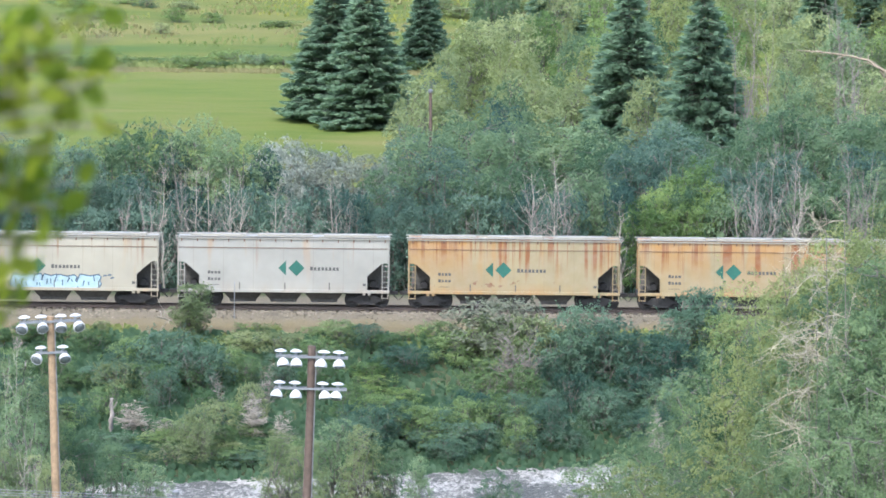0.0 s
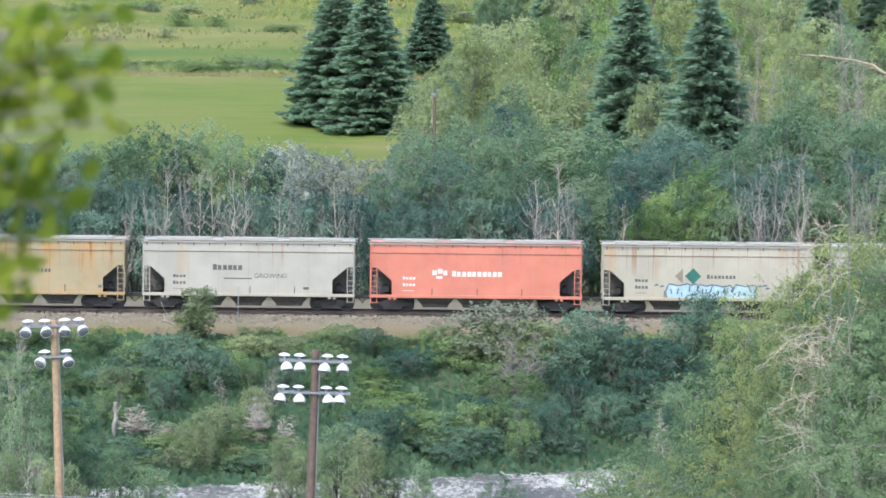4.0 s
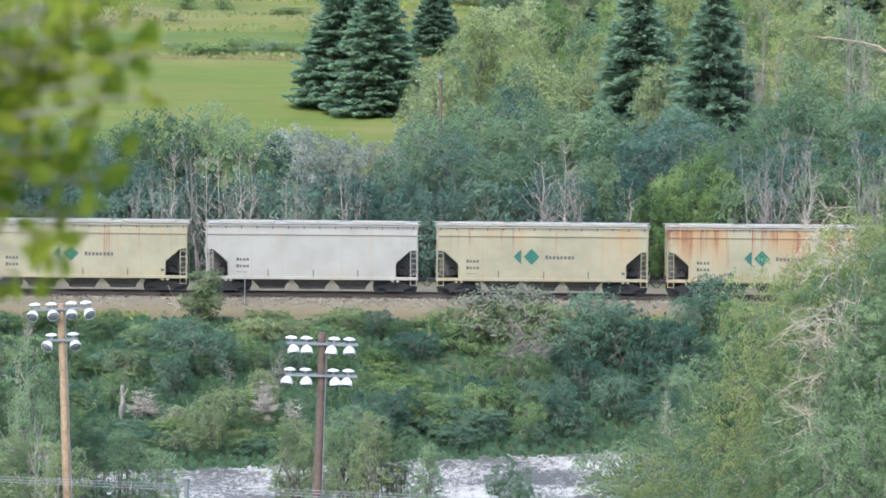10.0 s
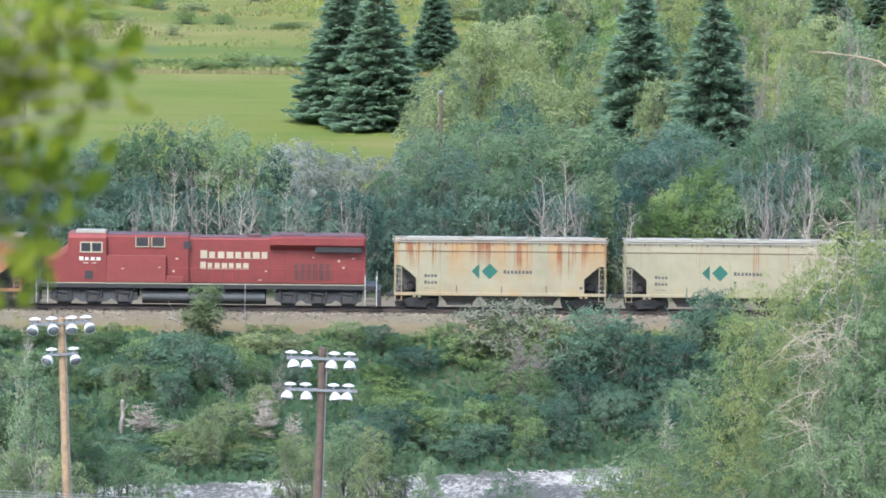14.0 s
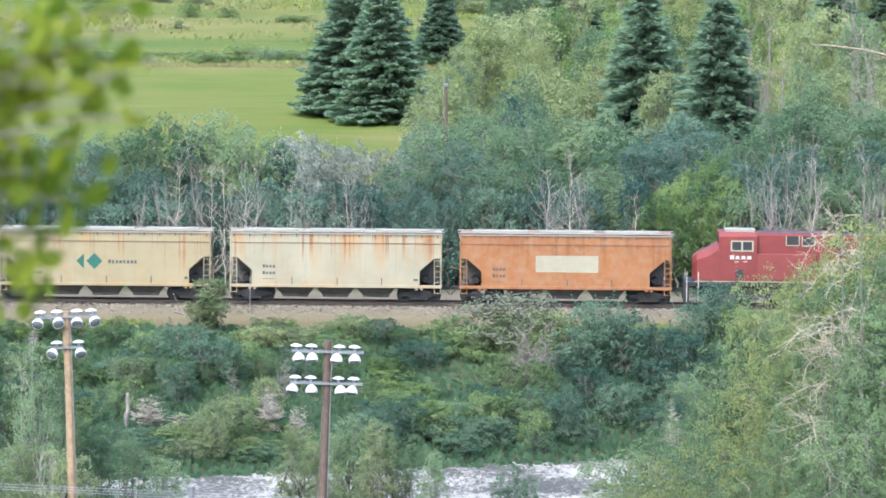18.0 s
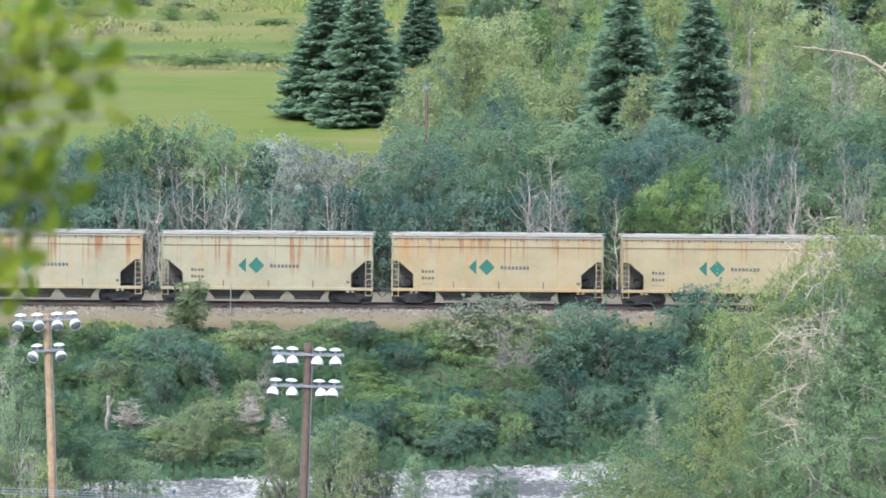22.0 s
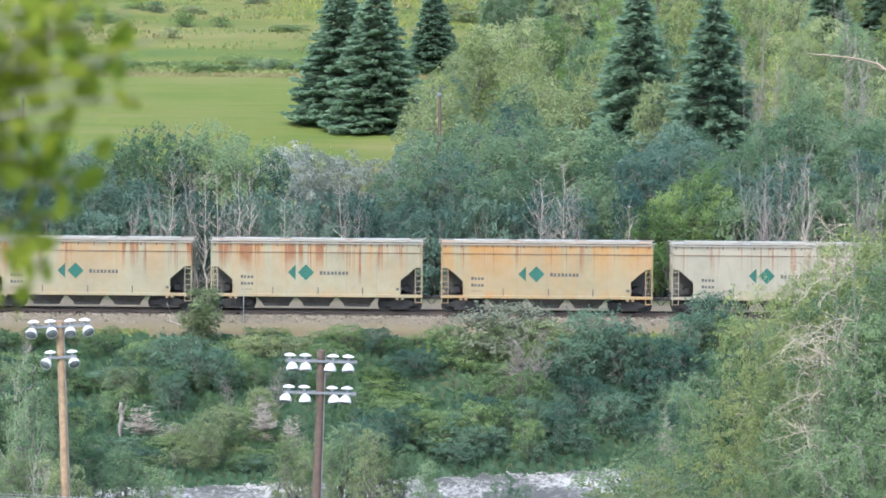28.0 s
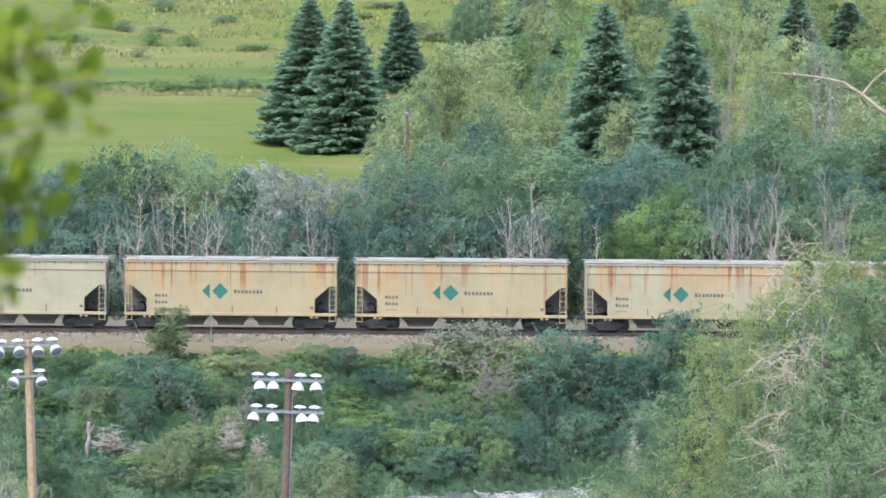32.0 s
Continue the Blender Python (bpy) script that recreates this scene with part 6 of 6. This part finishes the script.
plant("bush", -23.9, 343.0, 0.8, 1.4, "olive")
plant("bush", -22.5, 342.4, 0.8, 2.1, "olive")
plant("bush", -21.1, 343.3, 0.9, 1.7, "olive")
plant("bush", -18.4, 341.9, 0.6, 1.9, "mid")
plant("bush", -17.1, 342.2, 0.7, 2.0, "olive")
plant("bush", -15.4, 342.8, 0.8, 1.6, "olive")
plant("bush", -13.4, 342.0, 0.6, 1.8, "mid")
plant("bush", -12.5, 343.0, 0.9, 1.8, "mid")
plant("bush", -11.1, 343.4, 0.8, 2.4, "olive")
plant("bush", -9.3, 341.7, 0.7, 2.0, "olive")
plant("bush", -8.2, 343.1, 0.7, 2.0, "mid")
plant("bush", -5.6, 343.3, 0.8, 1.4, "olive")
plant("bush", -4.9, 342.3, 0.5, 1.3, "olive")
plant("bush", -2.6, 342.5, 0.7, 2.3, "mid")
plant("bush", -1.3, 343.3, 0.7, 2.0, "light")
plant("bush", 1.0, 341.6, 0.6, 1.8, "olive")
plant("bush", 2.0, 341.9, 0.6, 2.4, "mid")
plant("bush", 3.2, 343.0, 0.8, 1.9, "olive")
plant("bush", 5.0, 341.9, 0.5, 1.8, "light")
plant("bush", 6.2, 341.7, 0.6, 2.1, "light")
plant("bush", 9.0, 343.0, 0.5, 1.9, "light")
plant("bush", 10.0, 341.7, 0.6, 1.5, "olive")
plant("bush", 11.2, 341.7, 0.5, 2.3, "mid")
plant("bush", 13.8, 342.1, 0.5, 2.3, "olive")
plant("bush", 14.2, 342.2, 0.8, 1.9, "olive")
plant("bush", 16.8, 342.9, 0.5, 1.6, "olive")
plant("sapling", -15.3, 342.5, 3.7, 3.0, "olive")
plant("sapling", -16.0, 342.0, 2.4, 2.4, "olive")
plant("drybrush", -18.2, 326.8, 2.0, 5.0)
plant("drybrush", -16.6, 326.3, 1.2, 4.0)
plant("drybrush", -11.4, 327.0, 2.8, 4.0)
plant("drybrush", -9.6, 326.6, 2.0, 3.2)
plant("deadbush", -13.7, 331.0, 2.6, 3.0)
plant("deadbush", -11.1, 329.0, 2.3, 3.0)
plant("deadbush", 4.0, 335.5, 4.9, 4.8)
plant("deadbush", 5.0, 335.0, 4.7, 4.1)
plant("deadbush", -25.9, 338.0, 2.6, 2.7)
plant("drybrush", 12.7, 328.5, 3.0, 2.6)
plant("deadbush", -10.7, 333.0, 2.7, 3.0)
# trees on the river flat
plant("slim", -7.7, 262.0, 9.6, 3.0, "olive")
plant("slim", -6.3, 258.0, 9.6, 2.6, "olive")
plant("slim", -5.2, 264.0, 10.0, 2.8, "mid")
plant("slim", -3.9, 262.0, 9.9, 3.0, "olive")
plant("slim", -2.5, 262.0, 9.0, 2.5, "mid")
plant("slim", -1.2, 258.0, 8.7, 2.0, "mid")
plant("slim", -18.4, 236.0, 16.4, 3.9, "mid")
plant("slim", -20.1, 236.0, 16.9, 3.9, "mid")
plant("slim", -17.4, 238.0, 14.7, 3.3, "olive")
plant("slim", -17.6, 228.0, 14.9, 3.5, "mid")
plant("slim", -15.8, 240.0, 12.3, 3.7, "mid")
plant("slim", -14.6, 244.0, 11.1, 3.4, "mid")
plant("slim", -15.9, 224.0, 13.3, 3.4, "olive")
plant("slim", -13.2, 246.0, 10.1, 3.1, "mid")
plant("slim", -17.4, 220.0, 14.2, 3.6, "olive")
plant("slim", 2.5, 250.0, 9.2, 2.5, "mid")
plant("slim", 3.2, 256.0, 7.9, 1.9, "mid")
plant("thin", -18.1, 234.0, 16.6, 2.1)
plant("thin", -16.5, 216.0, 13.8, 2.2)
plant("thin", -15.9, 216.0, 13.6, 1.9)
plant("thin", -18.4, 232.0, 15.4, 2.0)
plant("slim", -10.8, 205.0, 13.7, 1.2, "light")
plant("dead", 30.4, 406.0, 18.2, 4.8)
plant("dead", 29.0, 404.0, 16.9, 4.2)
# poplars on the near slope
plant("near", 13.8, 170.0, 25.1, 7.4, "pale")
plant("near", 16.1, 172.0, 25.8, 7.5, "near")
plant("near", 12.5, 178.0, 24.4, 5.4, "pale")
plant("near", 11.3, 186.0, 22.6, 5.7, "pale")
plant("near", 12.3, 166.0, 23.1, 6.4, "near")
plant("near", 13.3, 160.0, 21.7, 6.8, "near")
plant("near", 9.9, 192.0, 20.2, 5.8, "near")
plant("near", 10.6, 180.0, 20.7, 6.2, "pale")
plant("near", 11.6, 166.0, 20.3, 6.1, "near")
plant("near", 7.8, 198.0, 17.0, 6.0, "near")
plant("slender", 6.3, 202.0, 15.6, 4.7, "near")
plant("near", 9.3, 188.0, 17.8, 6.3, "near")
plant("near", 10.8, 172.0, 18.4, 6.3, "near")
plant("near", 12.2, 156.0, 19.4, 6.7, "near")
plant("near", 15.4, 165.0, 21.1, 6.7, "near")
plant("near", 6.8, 186.0, 16.2, 5.7, "pale")
plant("near", 8.5, 178.0, 16.4, 5.8, "near")
plant("slender", 13.1, 172.0, 24.7, 4.9, "pale")
plant("slender", 11.6, 175.0, 24.0, 3.4, "pale")
plant("slender", 11.1, 178.0, 23.0, 3.3, "near")
plant("slender", 13.2, 164.0, 24.1, 5.0, "near")
plant("slender", 11.8, 172.0, 23.4, 4.2, "pale")
plant("slender", 12.9, 176.0, 24.2, 5.0, "pale")
plant("slender", 11.8, 180.0, 23.5, 4.4, "pale")
plant("slender", 10.5, 188.0, 21.3, 4.6, "near")
plant("snag", 12.2, 163.0, 24.8, 6.0)
plant("snag", 11.6, 162.0, 24.2, 6.0)
plant("snag", 11.2, 160.0, 21.6, 6.0)
plant("snag", 11.0, 161.0, 20.6, 6.0)
plant("snag", 14.2, 158.0, 19.0, 6.0)


# ---- floodlight poles on the river flat ----
def floodlight_pole(x, y, top, lean_x, wood, tiers, label, turn, tip, splay):
    z0 = float(ground_z(x, y))
    e = thing("floodlight_pole", pose(x, y, z0, 0, lean_x), label, "light pole", "floodlight poles")
    h = top - z0
    bm = bmesh.new()
    rings = []
    for k in range(9):
        z = -0.5 + (h + 0.5) * k / 8
        r = 0.21 - 0.055 * k / 8
        rings.append([(r * math.cos(a * math.tau / 12) + 0.012 * math.sin(k * 2.1), r * math.sin(a * math.tau / 12), z) for a in range(12)])
    loft(bm, rings)
    pole = part("pole", fixed(bm), wood, e)
    bm = bmesh.new()
    rod(bm, (0.2, -0.1, 0), (0.17, -0.12, h - 0.2), 0.022, sides=6)
    part("conduit", fixed(bm), GALV, pole)
    for dz, places in tiers:
        z = h - dz
        half = max(abs(p) for p in places) + 0.18
        c, s = math.cos(radians(turn)), math.sin(radians(turn))
        bm = bmesh.new()
        for yy in (-0.19, 0.19):
            box(bm, -half, half, yy - 0.03, yy + 0.03, z - 0.045, z + 0.045)
        bmesh.ops.rotate(bm, verts=bm.verts, matrix=Matrix.Rotation(radians(turn), 3, "Z"))
        arm = part("crossarm", fixed(bm), GALV, e)
        for i, p in enumerate(places):
            aim = tip + 6 * math.sin(i * 2.3 + dz)
            spin = 25 * math.sin(i * 1.7 + dz * 3) + splay * p
            m = pose(p * c, p * s, 0, 0, 0, spin + turn)
            bm = bmesh.new()   # ballast housing above the arm
            lathe(bm, [(0.055, 0.04), (0.06, 0.13), (0.19, 0.15), (0.245, 0.185), (0.215, 0.215), (0.13, 0.255), (0.05, 0.275)], sides=16)
            for v in bm.verts:
                v.co.z += z
            bm.transform(m)
            lamp = part("lamp_housing", fixed(bm), LAMP_WHITE, e)
            bm = bmesh.new()   # reflector bell below the arm, tipped towards the ground in front
            lathe(bm, [(0.05, 0.12), (0.08, 0.09), (0.14, 0.05), (0.195, -0.01), (0.23, -0.09), (0.245, -0.17), (0.24, -0.21), (0.225, -0.215), (0.20, -0.19)], sides=18)
            bm.transform(pose(0, -0.22, z - 0.16, -aim))
            bm.transform(m)
            part("reflector", fixed(bm), LAMP_WHITE, lamp)
            bm = bmesh.new()
            lathe(bm, [(0.205, -0.20), (0.15, -0.245), (0.04, -0.265)], sides=18)
            bm.transform(pose(0, -0.22, z - 0.16, -aim))
            bm.transform(m)
            part("lamp_lens", fixed(bm), LAMP_GLASS, lamp)
            bm = bmesh.new()
            rod(bm, (-0.12, -0.2, z), (-0.12, -0.22, z - 0.2), 0.02, sides=6)
            rod(bm, (0.12, -0.2, z), (0.12, -0.22, z - 0.2), 0.02, sides=6)
            rod(bm, (-0.12, -0.2, z), (0.12, -0.2, z), 0.02, sides=6)
            bm.transform(m)
            part("yoke", fixed(bm), GALV, lamp)
    return e


floodlight_pole(-5.75, 215, 12.75, 2.1, WOOD_POLE_DARK, [(0.42, (-1.22, -0.62, 0.46, 1.05)), (1.66, (-1.22, -0.62, 0.46, 1.05))], "dark brown wooden pole with two rows of white floodlights", 2, 16, 0)
floodlight_pole(-15.27, 222, 13.15, -1.5, WOOD_POLE, [(0.2, (-1.05, -0.38, 0.42, 1.0)), (1.45, (-0.42, 0.45))], "tan wooden pole with six white floodlights", 8, 52, 34)


def utility_pole(x, y, top, label, thick=0.13, cap=False):
    z0 = float(ground_z(x, y))
    e = thing("utility_pole", pose(x, y, z0), label, "utility pole")
    bm = bmesh.new()
    rod(bm, (0, 0, -0.4), (0, 0, top - z0), thick, thick * 0.8, 10)
    part("pole", fixed(bm), WOOD_POLE_DARK if not cap else GALV, e)
    bm = bmesh.new()
    lathe(bm, [(0.05, 0.0), (0.16, 0.02), (0.17, 0.16), (0.07, 0.24)], (0, 0, top - z0), sides=12)
    part("top_cap", fixed(bm), GALV, e)
    return e


utility_pole(-0.85, 378, 11.7, "brown wooden pole with a pale cap in the wood")
utility_pole(-40.16, 520, 1.9 + 0.2, "brown wooden pole at the mown field")
utility_pole(-12.7, 262, 0.3, "grey service pole beside the river", 0.16, True)


def wires():
    for k, (dy, dz) in enumerate(((0.0, 0.0), (0.4, -0.22), (0.8, -0.42))):
        pts = []
        for i in range(41):
            x = -80 + 4.0 * i
            pts.append(((x, 209 + dy, 7.15 + dz + 0.06 * math.sin(x * 0.06 + k) - 0.05 * x), 0.011))
        ob = part("overhead_wire", tube_mesh("overhead_wire", [pts], CABLE, 5), None)
        tagged(ob, "thin grey overhead wire across the river flat", "wire", "overhead wires")


wires()


BARK_LIMB = plain("tan_dead_wood", (0.23, 0.19, 0.135), 0.85, 0, 0.2, 4, 0.3)


# ---- a bare limb reaching in from a dead tree on the near slope ----
def reaching_limb():
    e = thing("dead_tree", pose(16.0, 150, float(ground_z(16, 150))), "bleached dead tree with one long bare limb", "tree")
    rng = np.random.default_rng(9)
    z0 = float(ground_z(16, 150))
    part("trunk", tube_mesh("trunk", [limb((0, 0, -0.5), (0.3, 0, 30 - z0), 0.28, 0.06, rng, 0.01, 8)], BARK_LIMB, 8), None, e)
    main = [((0, 0, 24.5 - z0), 0.079), ((-2.2, 0, 26.2 - z0), 0.065), ((-3.6, 0, 27.15 - z0), 0.054), ((-4.05, 0, 27.52 - z0), 0.045), ((-4.5, 0.1, 27.82 - z0), 0.036), ((-5.1, 0.1, 27.96 - z0), 0.030), ((-5.8, 0.1, 28.05 - z0), 0.024), ((-6.45, 0.1, 28.10 - z0), 0.013)]
    subs = [main, [((-4.2, 0, 27.55 - z0), 0.035), ((-3.9, 0.1, 27.2 - z0), 0.03), ((-4.25, 0.1, 26.95 - z0), 0.02)], [((-4.05, 0, 27.5 - z0), 0.04), ((-3.7, 0.2, 27.9 - z0), 0.025), ((-3.2, 0.2, 28.3 - z0), 0.012)]]
    for k in range(10):
        b = np.array(main[2 + k % 5][0])
        subs.append(limb(b, b + rng.normal(0, 0.35, 3), 0.015, 0.006, rng, 0.1, 3))
    part("limb", tube_mesh("limb", subs, BARK_LIMB, 6), None, e)


reaching_limb()

# ---- small things along the bank ----
def marker_post(x, y, top):
    z0 = float(ground_z(x, y))
    bm = bmesh.new()
    rod(bm, (0, 0, -0.3), (0, 0, top - z0), 0.03, sides=8)
    box(bm, -0.035, 0.035, -0.04, 0.04, top - z0 - 0.25, top - z0, 0.008)
    ob = part("marker_post", fixed(bm), GALV)
    ob.matrix_basis = pose(x, y, z0, 0, 1.0)
    tagged(ob, "thin grey marker post beside the railway", "post")


def fallen_log(x, y, length, r, turn, tilt, mat, label):
    rng = np.random.default_rng(int(abs(x) * 10))
    paths = [limb((-length / 2, 0, 0), (length / 2, 0.1, 0.05), r, r * 0.7, rng, 0.02, 7)]
    for k in range(4):
        b = np.array([length * (-0.2 + 0.18 * k), 0, 0])
        paths.append(limb(b, b + rng.normal(0, 0.5, 3) + np.array([0.2, 0, 0.3]), r * 0.3, 0.015, rng, 0.08, 3))
    ob = part("fallen_log", tube_mesh("fallen_log", paths, mat, 8), None)
    ob.matrix_basis = pose(x, y, float(ground_z(x, y)) + r + 0.9, 0, tilt, turn)
    tagged(ob, label, "log")


def stump(x, y, h):
    rng = np.random.default_rng(5)
    paths = [limb((0, 0, -0.3), (0.08, 0, h), 0.16, 0.12, rng, 0.02, 5), limb((0, 0, h * 0.6), (0.4, 0, h * 0.9), 0.05, 0.03, rng, 0.05, 3)]
    ob = part("stump", tube_mesh("stump", paths, BARK_DEAD, 9), None)
    ob.matrix_basis = pose(x, y, float(ground_z(x, y)) + 0.4)
    tagged(ob, "pale broken tree stump on the bank", "stump")


marker_post(-13.1, 347.0, 1.9)
fallen_log(-13.8, 326.6, 2.3, 0.24, 20, -28, STEEL_RUST, "reddish-brown fallen log among the shrubs")
fallen_log(-17.3, 343.6, 1.1, 0.05, 30, 20, BARK_PALE, "pale fallen branch on the slope")
stump(-19.6, 325.5, 1.9)


# ---- the leafy branch close to the camera, at the left ----
SWAYING = []


def front_tree():
    x0, y0 = -2.6, 16.5
    z0 = float(ground_z(x0, y0))
    e = thing("maple_tree", pose(x0, y0, z0), "young broadleaf tree whose yellow-green leaves hang before the view", "tree")
    rng = np.random.default_rng(21)
    part("trunk", tube_mesh("trunk", [limb((0, 0, -0.5), (-0.1, 0.1, 7.5), 0.11, 0.03, rng, 0.02, 8)], BARK, 8), None, e)
    # twig tips in metres from the trunk's foot: across, away, up from eye level
    tips = [(1.70, -0.5, -0.80), (1.66, -0.4, -0.88), (1.72, -0.5, -0.96), (1.63, -0.3, -1.05), (1.68, -0.6, -1.12), (1.56, -0.4, -0.93), (1.52, -0.5, -1.08), (1.50, -0.2, -0.84), (1.59, -0.5, -1.00),
            (1.48, -0.5, -1.20), (1.52, -0.4, -1.30), (1.46, -0.3, -1.40), (1.50, -0.5, -1.36), (1.45, -0.4, -1.48), (1.40, -0.5, -1.28), (1.38, -0.2, -1.10), (1.42, -0.3, -1.02),
            (1.39, -0.5, -1.60), (1.37, -0.4, -1.70), (1.34, -0.5, -1.54), (1.36, -0.3, -1.42), (1.38, -0.6, -0.90), (1.32, -0.4, -1.22), (1.32, -0.5, -1.00)]
    blades = []
    for k in range(4):
        bm = bmesh.new()
        mid = [bm.verts.new((0, y, 0.006 * math.sin(y * 40 + k))) for y in (-0.045, -0.02, 0.01, 0.03, 0.052)]
        for s in (-1, 1):
            rim = [bm.verts.new((s * w, y, 0.008)) for y, w in ((-0.038, 0.022), (-0.016, 0.036), (0.008, 0.026 + 0.004 * k), (0.026, 0.028), (0.04, 0.010))]
            for i in range(4):
                bm.faces.new((mid[i], mid[i + 1], rim[i + 1], rim[i]) if s > 0 else (mid[i + 1], mid[i], rim[i], rim[i + 1]))
        me = bpy.data.meshes.new("leaf")
        bm.to_mesh(me)
        bm.free()
        me.materials.append(LEAF_FRONT)
        blades.append(me)
    groups = [tips[:9], tips[9:17], tips[17:]]
    for gi, tg in enumerate(groups):
        paths, cs, ns = [], [], []
        for tx, ty, tz in tg:
            tip = np.array([tx + 0.03, ty, 37.0 - z0 + tz])
            start = np.array([0.0, 0.0, 37.0 - z0 + tz * 0.5 - 0.75 + 0.1 * gi])
            path = limb(start, tip, 0.018, 0.003, rng, 0.03, 8)
            paths.append(path)
            pts = np.array([p for p, r in path])
            for k in range(11):
                t = rng.uniform(0.68, 1.0)
                i = min(7, int(t * 8))
                p = pts[i] + (pts[i + 1] - pts[i]) * (t * 8 - i)
                cs.append(p + rng.normal(0, 0.06, 3))
                ns.append(np.array([rng.normal(0, 0.6), -0.6, 0.8]))
        b = part("branch", tube_mesh("branch", paths, BARK, 5), None, e)
        for c, n in zip(cs, ns):
            o = new("leaf", blades[int(rng.integers(0, 4))])
            o.parent = b
            o.matrix_basis = Matrix.LocRotScale(Vector(c), Euler(rng.uniform(-1.2, 1.2, 3) + np.array([0.9, 0, rng.uniform(0, 6.28)])), Vector((1, 1, 1)) * float(rng.uniform(0.65, 1.05)))
        extra = np.array(cs) + rng.normal(0, 0.07, (len(cs), 3)) - np.array([0.06, 0, 0])
        ob = part("leaf_spray", quads_mesh("leaf_spray", leaves(rng, extra, np.tile([0, -0.6, 0.8], (len(extra), 1)), 0.062, 0.044, 0.7), LEAF_FRONT), None, b)
        ob["kind"] = "stuff"
        sway = [(0, -32, 22), (1, -20, 10), (2, 5, 0), (3, -22, 10), (6, 3, 8), (9, 34, 0), (11, 30, -10), (13, 13, -21), (16, -5, 5), (19, -13, 20), (21, -5, 5), (23, 3, 15), (26, 5, -10), (28, -3, -30), (30, 2, -22), (32, 0, -19)]
        SWAYING.append((b, [(t, pose(dx / 615 + 0.004 * math.sin(t * 2.1 + gi * 2), 0, -dy / 615 + 0.004 * math.sin(t * 1.7 + gi), 0, 0.15 * math.sin(t * 1.3 + gi))) for t, dx, dy in sway]))


front_tree()


# ---- tall grass and flowers of the meadow, and rough growth on the bank ----
def tufts(name, seed, n, x0, x1, y0, y1, size, mat, label, clump=0.0):
    rng = np.random.default_rng(seed)
    x, y = rng.uniform(x0, x1, n), rng.uniform(y0, y1, n)
    if clump:
        k = np.array([noise.noise((a * clump, b * clump, seed)) for a, b in zip(x, y)])
        x, y = x[k > 0.08], y[k > 0.08]
    z = ground_z(x, y)
    c = np.stack([x, y, z + size * 0.35], 1)
    m = len(c)
    nor = unit(np.stack([rng.normal(0, 0.5, m), np.full(m, -1.0), rng.normal(0.5, 0.4, m)], 1))
    up = np.tile([0, 0, 1.0], (m, 1)) + rng.normal(0, 0.25, (m, 3))
    si = unit(np.cross(nor, up))
    k = rng.uniform(0.5, 1.4, (m, 1)) * size
    q = np.stack([c - si * k * 0.35 - up * k * 0.4, c + si * k * 0.35 - up * k * 0.4, c + si * k * 0.22 + up * k * 0.5, c - si * k * 0.3 + up * k * 0.42], 1)
    ob = part(name, quads_mesh(name, q, mat), None)
    tagged(ob, label, "grass", kind="stuff")


tufts("meadow_grass", 3, 22000, -66, 40, 590, 800, 0.34, GRASS_TALL, "tall green and straw-coloured meadow grass", 0.11)
tufts("meadow_flowers", 4, 16000, -66, 30, 640, 800, 0.34, GRASS_YELLOW, "patches of yellow flowering weeds in the meadow", 0.09)
tufts("meadow_straw", 9, 14000, -66, 30, 612, 800, 0.38, GRASS_STRAW, "patches of dry straw-coloured grass in the meadow", 0.06)
tufts("hedge_foot_grass", 12, 11000, -62, 8, 582.5, 596, 0.5, GRASS_TALL, "tall green grass at the foot of the hedge")
tufts("field_edge_grass", 5, 9000, -62, 10, 578, 583, 0.26, GRASS_STRAW, "dry grass along the edge of the field")
tufts("bank_weeds", 6, 22000, -32, 32, 317, 343.5, 0.42, LEAF_MID, "weeds and grass on the river bank")
tufts("verge_grass", 7, 6000, -32, 32, 341.5, 345.4, 0.3, GRASS_TALL, "dry grass along the gravel verge", 0.3)
tufts("flat_scrub", 8, 12000, -28, 28, 210, 293, 0.7, LEAF_OLIVE, "rough scrub on the river flat")


def motions():
    """The train rolls towards +x, slowing a little; its wheels turn with it."""
    times = [0, 5.5, 9, 14.5, 19, 23, 28, 32]
    moved = [0, 1587, 2593, 4174, 5456, 6592, 8002, 9131]
    steps = [k * 0.5 for k in range(65)]
    fit = np.polyfit(times, moved, 4)
    fit[-1] = 0.0

    def run(t):
        return float(np.polyval(fit, t)) * UNIT

    for e, x in MOVERS:
        walk(e, [(t, pose(x + run(t), TRACK_Y, -GRADE * (x + run(t)), 0, math.degrees(GRADE))) for t in steps])
    ticks = [k / 15 for k in range(481)]
    for e, x in MOVERS:
        for o in e.children_recursive:
            if o.name.startswith("wheelset"):
                c = o.matrix_basis.translation.copy()
                walk(o, [(t, pose(c.x, c.y, c.z, 0, math.degrees(run(t) / c.z) % 360)) for t in ticks])
    for o, rows in SWAYING:
        walk(o, rows)


for key, e in PROTO.items():
    if key not in used:
        for o in (*e.children_recursive, e):
            bpy.data.objects.remove(o)

motions()
